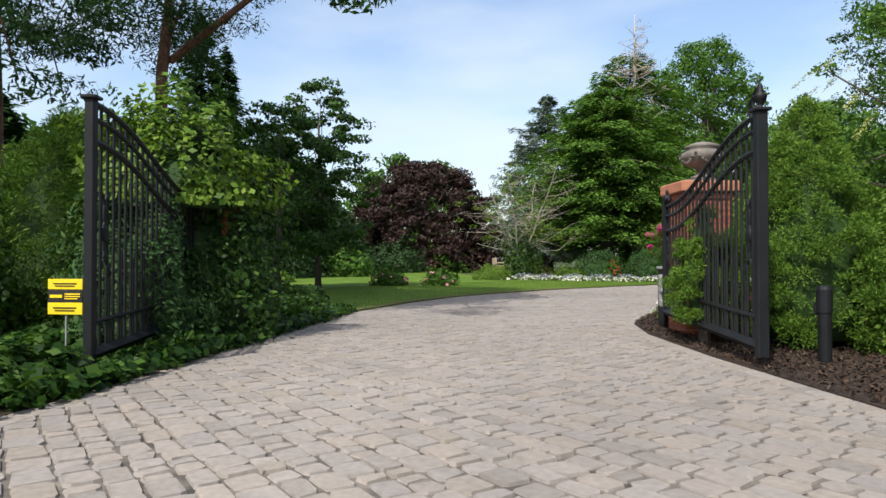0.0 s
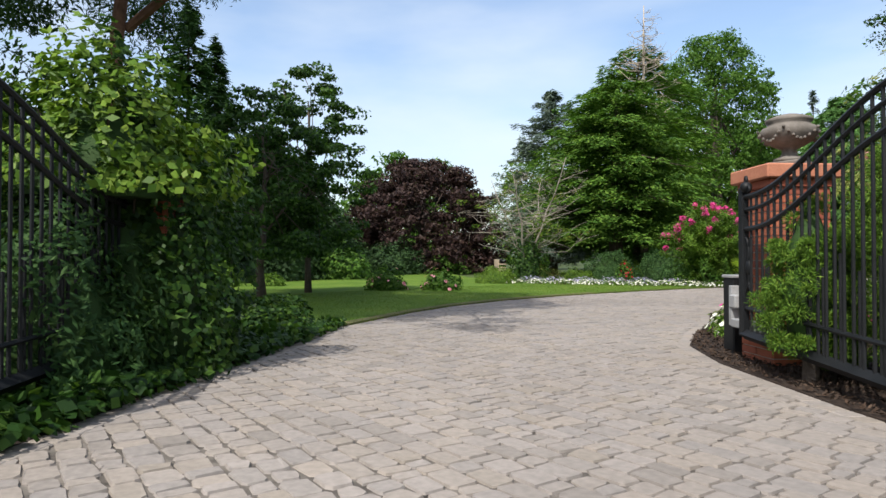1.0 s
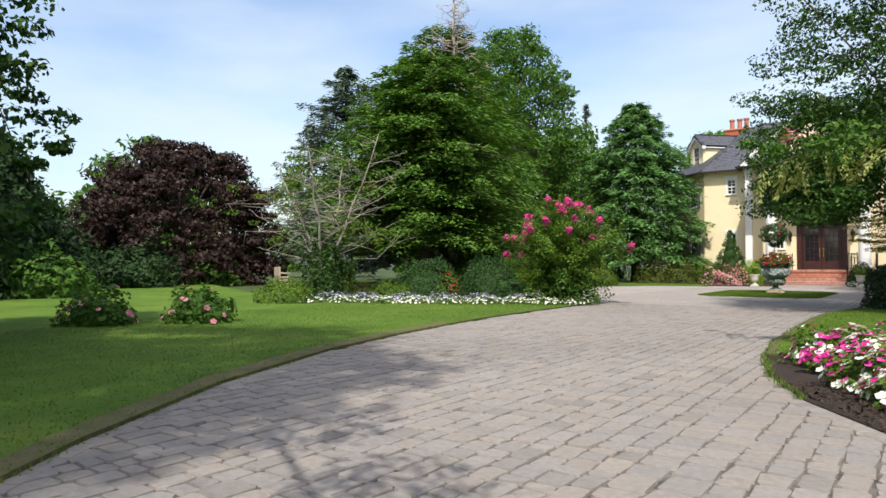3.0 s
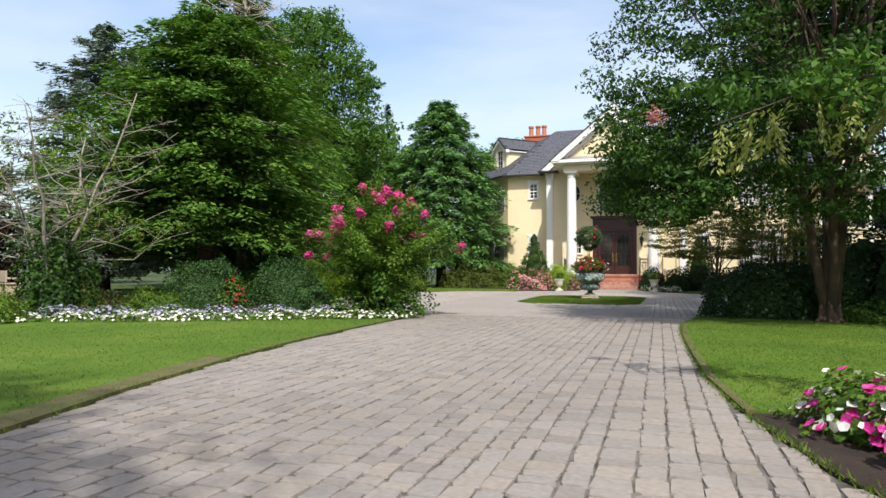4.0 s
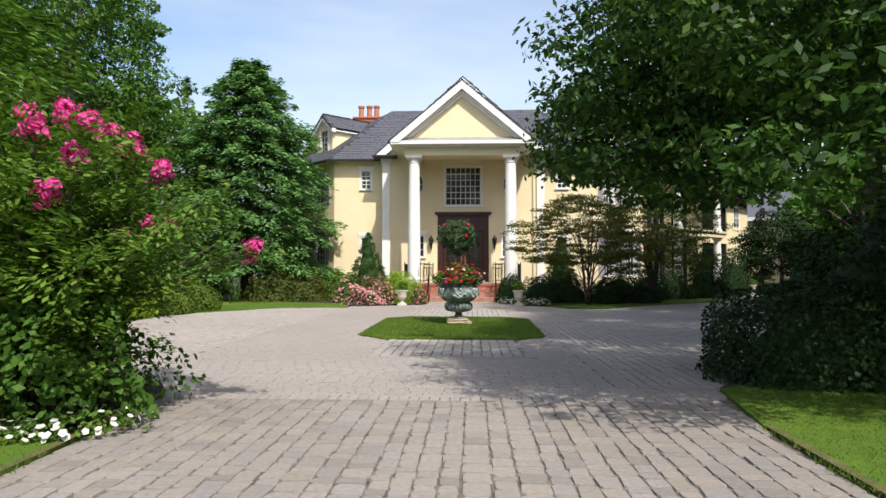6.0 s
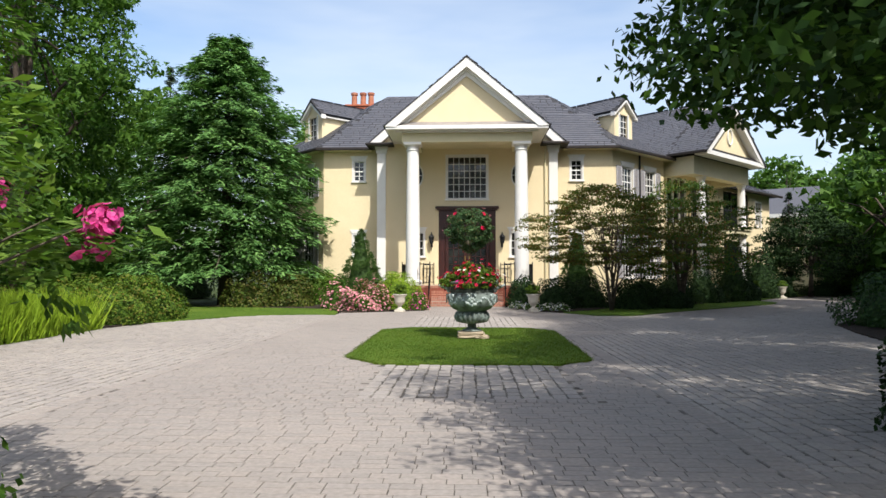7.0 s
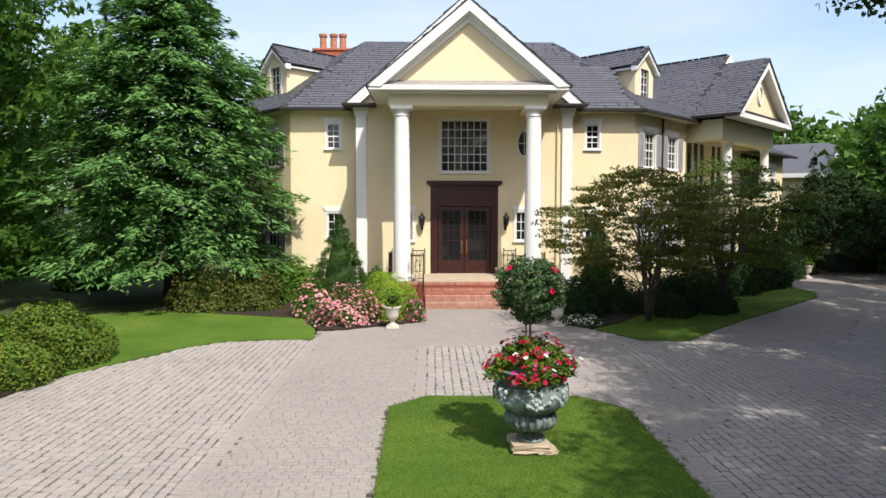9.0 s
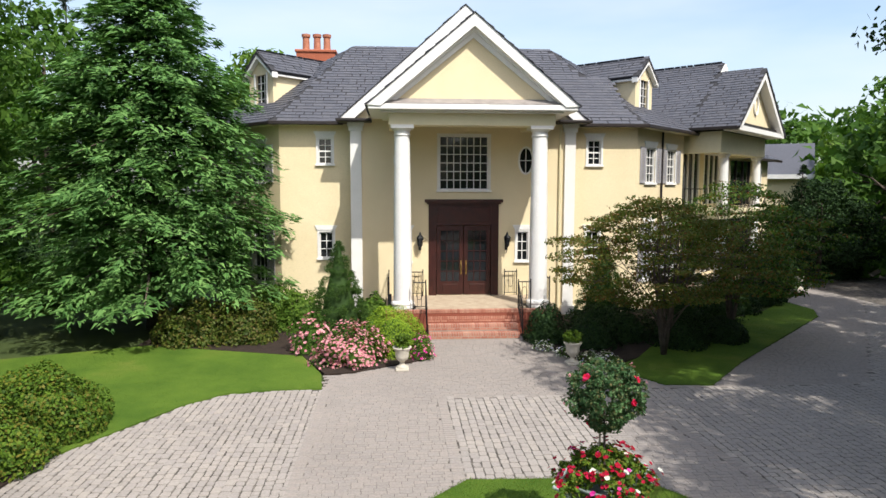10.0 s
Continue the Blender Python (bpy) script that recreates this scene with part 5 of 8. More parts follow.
# electric gate arm and its box on the pillar
arm = thing("gate_opener", "grey electric gate opener arm on the pillar", "gate opener", (6.62, -41.28, 0), turn=-35)
M_GREY = plain("pale grey enamel", (0.24, 0.245, 0.25), (0.34, 0.345, 0.35), 4, 0.45)
part("arm", box(0.0, 0.86, -0.045, 0.045, 0.29, 0.37, bevel=0.01), M_GREY, arm)
part("joint", box(0.86, 1.0, -0.05, 0.05, 0.27, 0.36, bevel=0.01), M_IRON, arm)
part("control_box", box(-0.02, 0.10, -0.05, 0.05, 0.46, 0.58, bevel=0.012), M_GREY, arm)
part("bracket", box(-0.05, 0.01, -0.04, 0.04, 0.30, 0.66, bevel=0.006), M_GREY, arm)
cabinet = thing("control_cabinet", "dark metal control cabinet beside the pillar", "cabinet", (6.45, -40.9, 0), turn=PILLAR_TURN)
part("body", box(-0.13, 0.13, -0.1, 0.1, 0, 0.72, bevel=0.01), M_IRON, cabinet)
part("lid", box(-0.14, 0.14, -0.11, 0.11, 0.72, 0.75, bevel=0.006), M_GREY, cabinet)

# bollard light
bl = thing("bollard_light", "black metal bollard light in the mulch", "bollard light", (8.9, -42.32, 0))
part("tube", lathe([(0.05, 0), (0.05, 0.42)], 16), M_IRON, bl)
part("head", lathe([(0.058, 0.42), (0.058, 0.60), (0.05, 0.625), (0.01, 0.63)], 16), M_IRON, bl)
part("bracket", box(-0.075, -0.045, -0.02, 0.02, 0.40, 0.5), M_IRON, bl)


def yard_sign(at, turn):
    """Yellow security sign of three plates on a stake, with unreadable bars of print."""
    s = thing("yard_sign", "yellow warning sign of three plates on a thin stake", "sign", at, "yard signs", turn=turn)
    part("stake", tube([(0, 0.012, -0.05), (0, 0.012, 0.70)], 0.006, 5), M_GREY, s)
    for z0, h, dark in ((0.62, 0.075, False), (0.53, 0.085, True), (0.44, 0.085, False)):
        pl = part("plate", box(-0.135, 0.135, -0.004, 0.004, z0, z0 + h, bevel=0.002), M_YELLOW if not dark else M_BLACKINK, s)
        ink = bmesh.new()
        if dark:
            box(-0.115, -0.02, -0.0085, -0.0045, z0 + 0.03, z0 + 0.052, ink)
            box(0.0, 0.12, -0.0085, -0.0045, z0 + 0.052, z0 + 0.062, ink)
            box(0.0, 0.12, -0.0085, -0.0045, z0 + 0.036, z0 + 0.044, ink)
            box(0.0, 0.10, -0.0085, -0.0045, z0 + 0.02, z0 + 0.028, ink)
        else:
            box(-0.09, 0.09, -0.0085, -0.0045, z0 + h * 0.52, z0 + h * 0.62, ink)
            box(-0.075, 0.075, -0.0085, -0.0045, z0 + h * 0.3, z0 + h * 0.38, ink)
        part("printing", ink, M_YELLOW if dark else M_BLACKINK, pl)
    return s


yard_sign((6.02, -47.25, 0), 48)

# ---- island urn, pots, porch ----
BIGURN = [(0.22, 0.0), (0.22, 0.03), (0.15, 0.05), (0.105, 0.08), (0.10, 0.14), (0.14, 0.16), (0.28, 0.18), (0.36, 0.23), (0.385, 0.29), (0.37, 0.35), (0.33, 0.39), (0.34, 0.41), (0.44, 0.45), (0.52, 0.52), (0.55, 0.60), (0.555, 0.68), (0.54, 0.74), (0.50, 0.77), (0.49, 0.86), (0.50, 0.93), (0.56, 0.975), (0.57, 0.99), (0.54, 1.0), (0.48, 0.97)]
planter = thing("planter_urn", "large verdigris bronze urn planter on the lawn island", "urn planter", (0.12, -15.7, 0.02))
slab = box(-0.33, 0.28, -0.32, 0.30, 0, 0.135, bevel=0.035)
box(0.0, 0.34, -0.37, 0.05, -0.01, 0.075, slab, bevel=0.03, m=Matrix.Rotation(0.2, 4, "Z"))
bmesh.ops.subdivide_edges(slab, edges=slab.edges, cuts=2, use_grid_fill=True)
rsl = random.Random(31)
for v in slab.verts:
    if 0.02 < v.co.z < 0.13:
        v.co += Vector((rsl.gauss(0, 0.012), rsl.gauss(0, 0.012), rsl.gauss(0, 0.006)))
part("slab", slab, M_STONE, planter, "rough tan stone slab")
bowl = part("bowl", lathe(BIGURN, 40, at=(0, 0, 0.14)), M_VERDI, planter, smooth=True)
rr_ = np.random.default_rng(15)
for k in range(6):
    a0 = 6.2832 * k / 6
    sw = bmesh.new()
    for t in np.linspace(0, 1, 15):
        a = a0 + t * 6.2832 / 6
        z = 0.70 - 0.15 * math.sin(math.pi * t)
        r = np.interp(z, [0.45, 0.52, 0.60, 0.68, 0.75], [0.44, 0.52, 0.55, 0.555, 0.53])
        bmesh.ops.create_icosphere(sw, subdivisions=1, radius=rr_.uniform(0.024, 0.042), matrix=Matrix.Translation((r * math.cos(a) * 0.985, r * math.sin(a) * 0.985, z + 0.14 + rr_.normal(0, 0.012))))
    tagged(part("garland", sw, M_VERDIPALE, bowl, "pale crusted fruit garland", smooth=True), kind="stuff")
    mk = bmesh.new()
    for du, dz, r in ((0, 0.02, 0.05), (-0.07, 0.06, 0.035), (0.07, 0.06, 0.035), (0, -0.05, 0.04), (-0.04, -0.01, 0.035), (0.05, -0.02, 0.03), (0, 0.075, 0.03)):
        a = a0 + 6.2832 / 12 + du / 0.55
        bmesh.ops.create_icosphere(mk, subdivisions=2, radius=r, matrix=Matrix.Translation((0.545 * math.cos(a), 0.545 * math.sin(a), 0.80 + dz)) @ Matrix.Diagonal((1, 1, 1.1, 1)))
    tagged(part("rosette", mk, M_VERDIPALE, bowl, "pale crusted relief rosette", smooth=True), kind="stuff")
for k in range(22):
    a = 6.2832 * k / 22
    gd = tube([(q * math.cos(a), q * math.sin(a), z) for q, z in ((0.20, 0.315), (0.345, 0.36), (0.385, 0.43), (0.36, 0.50), (0.335, 0.53))], [0.02, 0.038, 0.042, 0.034, 0.02], 6)
    part("gadroon", gd, M_VERDI, bowl, smooth=True)
for a0 in (0.1, 0.1 + math.pi):
    cx, cy = math.cos(a0), math.sin(a0)
    hb = tube([(q * cx, q * cy, z) for q, z in ((0.50, 1.0), (0.57, 0.99), (0.65, 1.02), (0.73, 1.05), (0.77, 1.07), (0.75, 1.09))], [0.03, 0.035, 0.03, 0.024, 0.02, 0.012], 8)
    bmesh.ops.create_icosphere(hb, subdivisions=2, radius=0.045, matrix=Matrix.Translation((0.54 * cx, 0.54 * cy, 0.95)))
    part("handle", hb, M_VERDIPALE, bowl, "pale scrolled handle", smooth=True)
    rg_ = tube([(0.585 * cx - 0.055 * math.sin(t) * cy, 0.585 * cy + 0.055 * math.sin(t) * cx, 0.80 + 0.085 * math.cos(t)) for t in np.linspace(0, 6.2832, 17)], 0.014, 6)
    part("ring", rg_, M_VERDI, bowl, "hanging bronze ring", smooth=True)
    hd = tube([((0.53 + 0.14 * math.sin(t)) * cx * 0.95, (0.53 + 0.14 * math.sin(t)) * cy * 0.95, 1.08 + 0.22 * (1 - math.cos(t)) * 0.5) for t in np.linspace(0, 2.9, 10)], [0.03, 0.032, 0.034, 0.034, 0.034, 0.032, 0.03, 0.026, 0.02, 0.014], 7)
    part("scroll", hd, M_VERDIPALE, bowl, "pale upswept scroll", smooth=True)
collar = lathe([(0.492, 0.915), (0.505, 0.93), (0.494, 0.955), (0.494, 1.0), (0.507, 1.06), (0.53, 1.085), (0.50, 1.09)], 40)
part("collar", collar, M_VERDIDARK, bowl, "dark smooth bronze collar", smooth=True)
planter.scale = (0.86, 0.86, 0.99)
rngu = np.random.default_rng(5)
me, c = crown_mesh("foliage", 71, [(-0.02, 0.50), (0.1, 0.62), (0.26, 0.50), (0.4, 0.3), (0.5, 0.12)], 120, 0.1, 55, 0.055, M_SPIREA)
bed = thing("bedding_plants", "red and pink flowers filling the bronze urn", "flowers", (0.12, -15.7, 1.0))
f = new("foliage", me)
f.parent = bed
for fm, k, nm in ((M_REDFLOWER, 190, "red_blossom"), (M_WHITEFLOWER, 12, "white_blossom"), (M_MAGENTA, 14, "pink_blossom")):
    i = rngu.integers(0, len(c), k)
    out = unit(c[i] * np.array([1, 1, 1.5]) + rngu.normal(0, 0.15, (k, 3)) + np.array([0, 0, 0.15]))
    fl = new(nm, blossoms(rngu, c[i] + out * 0.13, out + np.array([0, 0, 0.4]), 0.058, fm, nm))
    fl.parent = bed
    tagged(fl, kind="stuff")
rose = thing("standard_rose", "standard rose tree with red blooms in the urn", "rose tree", (0.10, -15.69, 0.97))
part("stem", tube([(0, 0, -0.05), (0.015, 0.01, 0.4), (-0.01, 0, 1.05)], [0.018, 0.016, 0.012], 6), M_BARK, rose)
part("stake", tube([(-0.05, 0.02, -0.05), (-0.05, 0.02, 1.15)], 0.014, 6), M_PALEBARK, rose, "pale wooden stake")
me, c = crown_mesh("crown", 72, [(0.78, 0.10), (0.92, 0.28), (1.12, 0.43), (1.36, 0.46), (1.54, 0.32), (1.62, 0.15)], 230, 0.08, 50, 0.046, M_ROSELEAF, wobble=0.16)
f = new("crown", me)
f.parent = rose
for fm, k, sz, nm in ((M_BLOOM, 6, 0.08, "rose_bloom"), (M_PALEPINK, 20, 0.022, "rose_bud")):
    i = rngu.integers(0, len(c), k)
    cc = c[i] - np.array([0, 0, 1.2])
    out = unit(cc + rngu.normal(0, 0.1, (k, 3)) + np.array([0, 0, 0.25]))
    ctr = c[i] + out * 0.11
    fl = new(nm, blossoms(rngu, np.repeat(ctr, 3, 0) + rngu.normal(0, 0.008, (3 * k, 3)), np.repeat(out, 3, 0), sz, fm, nm))
    fl.parent = rose
    tagged(fl, kind="stuff")

POT = [(0.15, 0), (0.15, 0.03), (0.07, 0.07), (0.055, 0.13), (0.09, 0.17), (0.15, 0.22), (0.175, 0.30), (0.18, 0.42), (0.23, 0.50), (0.25, 0.53), (0.22, 0.54), (0.19, 0.48)]


def stone_pot(at, seed, label, tall=0.0):
    p = thing("stone_pot", label, "pot", at, "stone pots by the steps")
    part("foot", box(-0.17, 0.17, -0.17, 0.17, 0, 0.07, bevel=0.01), M_POT, p)
    part("vase", lathe(POT, 24, at=(0, 0, 0.07)), M_POT, p, smooth=True)
    me, c = crown_mesh("plant", seed, [(0, 0.15), (0.15, 0.26), (0.32, 0.12)], 26, 0.08, 50, 0.06, M_BOX)
    f = new("plant", me)
    f.parent = p
    f.location = (0, 0, 0.58)
    return p


stone_pot((-2.27, -6.68, 0.0), 81, "pale stone vase with a small green plant beside the walk")
stone_pot((2.25, -6.45, 0.0), 82, "pale stone vase with a small green plant beside the walk")
stone_pot((16.2, 5.7, 0.0), 83, "pale stone vase far off on the drive edge")
stone_pot((13.9, 3.6, 0.0), 84, "pale stone vase near the loggia")

# steps of brick on edge
for i in range(3):
    h = PORCH / 4
    st = thing("step", "red brick step with bricks laid on edge", "step", (0, 0, 0), "front steps")
    y0 = -2.55 - 0.30 * (3 - i)
    z1 = h * (i + 1) if i < 3 else PORCH
    w = 1.42
    if i < 3:
        part("core", box(-w + 0.01, w - 0.01, y0 + 0.012, -2.62, 0.0 if i == 0 else h * i, z1 - 0.012), M_MORTAR, st)
        k = int(2 * w / 0.075)
        bme = finish(box(-0.0325, 0.0325, 0, 0.29, -0.1, 0, bevel=0.005), "brick", M_STEPBRICK)
        rise_ = finish(box(-0.095, 0.095, 0, 0.05, 0, 0.062), "brick", M_STEPBRICK)
        for j in range(k):
            b = new("brick", bme)
            b.parent = st
            b.location = (-w + (j + 0.5) * 2 * w / k, y0, z1)
        for j in range(int(2 * w / 0.2)):
            b = new("brick", rise_)
            b.parent = st
            b.location = (-w + (j + 0.5) * 2 * w / int(2 * w / 0.2), y0 + 0.004, z1 - h + 0.03)
edge = thing("porch_edge", "red brick edging of the porch floor", "porch edging", (0, 0, 0))
bme = finish(box(-0.0325, 0.0325, 0, 0.2, -0.1, 0, bevel=0.005), "brick", M_STEPBRICK)
k = int(5.5 / 0.075)
for j in range(k):
    b = new("brick", bme)
    b.parent = edge
    b.location = (-2.75 + (j + 0.5) * 5.5 / k, -2.852, PORCH + 0.0)
part("core", box(-2.74, 2.74, -2.84, -2.655, 0.0, PORCH - 0.1), M_BRICK, edge)

# porch railings
def railing(pts, z0, label, scroll=True):
    r = thing("railing", label, "railing", (0, 0, 0), "porch railings")
    top = [(x, y, z + 0.86) for x, y, z in pts]
    low = [(x, y, z + 0.1) for x, y, z in pts]
    part("top_rail", tube(top, 0.02, 6), M_IRON, r)
    part("bottom_rail", tube(low, 0.012, 5), M_IRON, r)
    for p in (pts[0], pts[-1]):
        part("post", tube([(p[0], p[1], p[2]), (p[0], p[1], p[2] + 0.95)], 0.02, 6), M_IRON, r)
    for a, b in zip(pts, pts[1:]):
        n_ = max(2, int(math.dist(a, b) / 0.13))
        for i in range(1, n_):
            q = [a[j] + (b[j] - a[j]) * i / n_ for j in range(3)]
            part("baluster", tube([(q[0], q[1], q[2] + 0.1), (q[0], q[1], q[2] + 0.86)], 0.008, 5), M_IRON, r)
        if scroll:
            m = [(a[j] + b[j]) / 2 for j in range(3)]
            d = (Vector(b) - Vector(a)).normalized()
            part("scroll", tube([(m[0] + d.x * 0.09 * math.cos(t), m[1] + d.y * 0.09 * math.cos(t), m[2] + 0.5 + 0.2 * math.sin(t)) for t in np.linspace(0, 6.2832, 17)], 0.009, 5), M_IRON, r)
    return r


for s in (-1, 1):
    railing([(s * 1.46, -0.12, PORCH), (s * 1.9, -0.12, PORCH)][::s], 0, "short black iron porch railing beside the door")
    railing([(s * 1.48, -2.7, PORCH), (s * 1.88, -2.7, PORCH)][::s], 0, "short black iron porch railing between step and column")
    railing([(s * 2.66, -2.0, PORCH), (s * 2.66, -0.12, PORCH)], 0, "black iron porch side railing with scrolls")
    railing([(s * 1.48, -2.72, PORCH), (s * 1.48, -3.5, 0.1)], 0, "sloping black iron handrail beside the brick steps", False)


def lantern(x):
    l_ = thing("wall_lantern", "black iron wall lantern beside the front door", "lantern", (x, 0, 2.55), "door lanterns")
    part("backplate", box(-0.05, 0.05, -0.03, 0.0, -0.1, 0.22, bevel=0.008), M_IRON, l_)
    part("arm", tube([(0, -0.02, 0.12), (0, -0.12, 0.2), (0, -0.22, 0.17)], 0.014, 5), M_IRON, l_)
    cage = lathe([(0.02, -0.12), (0.06, -0.07), (0.07, -0.05)], 6, at=(0, -0.22, 0.12))
    for k in range(6):
        a = 6.2832 * k / 6
        tube([(0.07 * math.cos(a), -0.22 + 0.07 * math.sin(a), 0.07), (0.11 * math.cos(a), -0.22 + 0.11 * math.sin(a), 0.34)], 0.009, 4, cage)
    lathe([(0.13, 0.22), (0.10, 0.28), (0.04, 0.34), (0.035, 0.38), (0.01, 0.44)], 6, cage, at=(0, -0.22, 0.12))
    part("cage", cage, M_IRON, l_)
    part("glass", lathe([(0.06, -0.045), (0.098, 0.215)], 6, at=(0, -0.22, 0.12)), M_GLASSDARK, l_, "dark lantern glass")
    part("tail", tube([(0, -0.22, 0.0), (0.0, -0.16, -0.14), (0, -0.02, -0.22)], 0.012, 5), M_IRON, l_)


lantern(-1.56)
lantern(1.53)

# downpipe by the right window
dp = thing("downpipe", "cream downpipe on the stucco wall", "downpipe", (0, 0, 0))
part("pipe", tube([(3.42, -0.06, 6.8), (3.42, -0.06, 0.3)], 0.04, 8), M_CREAM, dp)
dq = thing("downpipe", "dark downpipe between the shuttered windows", "downpipe", (0, 0, 0))
md = along(H0, H1)
part("pipe", tube([md @ Vector((2.2, -0.06, 6.85)), md @ Vector((2.2, -0.06, 0.2))], 0.045, 8), M_GUTTER, dq)
box_ = thing("doormat_box", "small dark letter box beside a column", "letter box", (-2.62, -2.2, PORCH))
part("body", box(-0.06, 0.06, -0.05, 0.05, 0, 0.4, bevel=0.01), M_IRON, box_)
part("lid", box(-0.065, 0.065, -0.055, 0.055, 0.4, 0.42), M_IRON, box_)

# ---- trees and shrubs ----
layered_tree("hemlock", "broad green hemlock with drooping layered branches", (-12.2, -20.9, 0), 11, 9.8, [(1.9, 4.2), (3.2, 5.0), (5.0, 4.8), (7.0, 4.0), (8.8, 2.8), (9.8, 1.2)], 520, 150, 0.22, M_HEMLOCK, 0.4, sag=0.24, rise=0.14, width=0.2)
layered_tree("hemlock", "broad green hemlock with drooping layered branches", (-15.5, -15.0, 0), 111, 13.6, [(1.4, 4.6), (3, 5.2), (6.5, 5.0), (9.5, 4.3), (12, 3.0), (13.6, 1.0)], 330, 130, 0.3, M_HEMLOCK, 0.4, sag=0.22, rise=0.12, width=0.22)
tree("oak", "very tall green broadleaf tree in full leaf", (-18.2, -3.0, 0), 12, 17, [(1, 3.6), (5, 4.4), (10, 4.7), (14, 3.8), (16.5, 2.2), (17.3, 0.8)], 620, 0.9, 75, 0.25, M_LEAF, 0.5, flat=0.55)
tree("copper_beech", "broad dark copper-red beech on the lawn", (-30.5, -20.5, 0), 14, 8.2, [(0.1, 5.2), (2, 5.8), (4.5, 5.2), (6.8, 3.4), (8.3, 0.8)], 560, 0.7, 90, 0.26, M_COPPER, 0.3, flat=0.5)
layered_tree("blue_cedar", "blue-grey cedar with open tiers", (-20.2, -17.5, 0), 20, 11.6, [(0.6, 3.6), (4, 4.2), (7, 3.6), (9.6, 2.2), (11.5, 0.4)], 220, 150, 0.24, M_CEDAR, 0.3, sag=0.05, rise=0.12, width=0.25)
layered_tree("spruce", "large drooping green spruce beside the house", (-10.4, -0.9, 0), 15, 11.4, [(1.5, 3.9), (2.6, 4.6), (4.5, 4.4), (7.0, 3.7), (9.0, 2.8), (10.6, 1.8), (11.5, 0.8)], 540, 150, 0.25, M_SPRUCE, 0.3, sag=0.26, rise=0.1, width=0.2, slim=0.4)
layered_tree("far_spruce", "slim blue-green spruce far behind the house", (-26.4, 28.2, 0), 115, 19.8, [(4, 2.8), (10, 2.3), (15, 1.5), (19.8, 0.15)], 110, 60, 0.3, M_CEDAR, 0.25, sag=0.2, rise=0.1)

# shade tree and sourwood on the right of the drive
M_TANBARK = plain("tan peeling bark", (0.05, 0.034, 0.025), (0.115, 0.077, 0.053), 4, 0.85, 25, 0.5, dist=0.02)
tree("shade_tree", "large spreading shade tree with several tan stems", (5.65, -25.2, 0), 16, 8.5, [(2.0, 2.0), (2.5, 3.3), (3.4, 4.1), (5.2, 4.3), (7.5, 3.8), (9.3, 2.3), (10, 0.7)], 850, 0.52, 85, 0.108, M_LEAFDARK, 0.11, bark=M_TANBARK, bare=0.3, stems=4, flat=0.36, inner=0.25, wobble=0.16, slim=0.5, shift=(0.1, 0.2), lifted=(1.9, 0.38, -1.0))
shade = bpy.data.objects["shade_tree"]
rb = tube([(0, 0, -0.05), (0.0, 0.0, 0.12), (0.01, 0.02, 0.5), (0.0, 0.0, 1.1), (0.03, 0.02, 1.7)], [0.27, 0.19, 0.16, 0.15, 0.11], 14)
for k in range(6):
    t = 6.2832 * k / 6 + 0.3
    tube([(0.34 * math.cos(t), 0.34 * math.sin(t), -0.06), (0.19 * math.cos(t), 0.19 * math.sin(t), 0.1), (0.12 * math.cos(t), 0.12 * math.sin(t), 0.5), (0.09 * math.cos(t), 0.09 * math.sin(t), 1.2)], [0.04, 0.055, 0.055, 0.04], 7, rb)
part("bole", rb, M_TANBARK, shade, "fluted tan bole", smooth=True)
sour = tree("sourwood", "sourwood tree with pale drooping flower sprays", (7.9, -36.5, 0), 25, 5.6, [(1.5, 0.9), (2.3, 1.6), (3.6, 1.7), (4.9, 1.1), (5.7, 0.3)], 100, 0.36, 75, 0.1, M_LEAF, 0.11, bare=0.3, flat=0.5, slim=0.45, droop=0.5)
rs = np.random.default_rng(26)
k = 46
az = rs.uniform(0, 6.28, k)
rr = rs.uniform(1.9, 2.7, k)
zz = rs.uniform(1.9, 3.6, k)
bs = np.stack([rr * np.cos(az) * 0.75, rr * np.sin(az) * 0.75, zz + 0.15], 1)
tp = np.stack([rr * np.cos(az), rr * np.sin(az), zz - 0.05], 1)
# one long low limb that reaches out over the drive's edge
limb = np.array([[-1.6, 0.8, 2.16], [-2.6, 1.38, 2.40], [-3.4, 1.62, 2.36], [-4.2, 2.2, 2.40], [-5.0, 2.35, 2.16]])
for i in range(40):
    t = rs.random() * 3.9
    q = limb[int(t)] + (limb[int(t) + 1] - limb[int(t)]) * (t % 1)
    bs = np.vstack([bs, q])
    tp = np.vstack([tp, q + np.array([rs.normal(-0.18, 0.16), rs.normal(0.05, 0.2), -0.24])])
lc = limb[rs.integers(0, 4, 26)]
lc = lc + (np.roll(limb, -1, 0)[:4].mean(0) - limb[:4].mean(0)) * rs.random((26, 1)) + rs.normal(0, 0.12, (26, 3))
lp, lq = clump_points(rs, lc, rs.uniform(0.14, 0.3, 26), 60, 0.5)
lf = new("limb_foliage", quads_mesh("limb_foliage", leaf_quads(rs, lp, lq, 0.09, 0.45, 0.7, 0.4), M_LEAF))
lf.parent = sour
k = len(bs)
M_SPRAY = leaves("pale flower spray", [(0.22, 0.26, 0.06), (0.30, 0.33, 0.10), (0.36, 0.38, 0.16)])
pan = new("flower_spray", quads_mesh("flower_spray", spray_leaves(rs, bs, tp, np.full(k, 0.07), 70, 0.06, np.full(k, 0.2), 0.35), M_SPRAY))
pan.parent = sour
tagged(pan, kind="stuff")
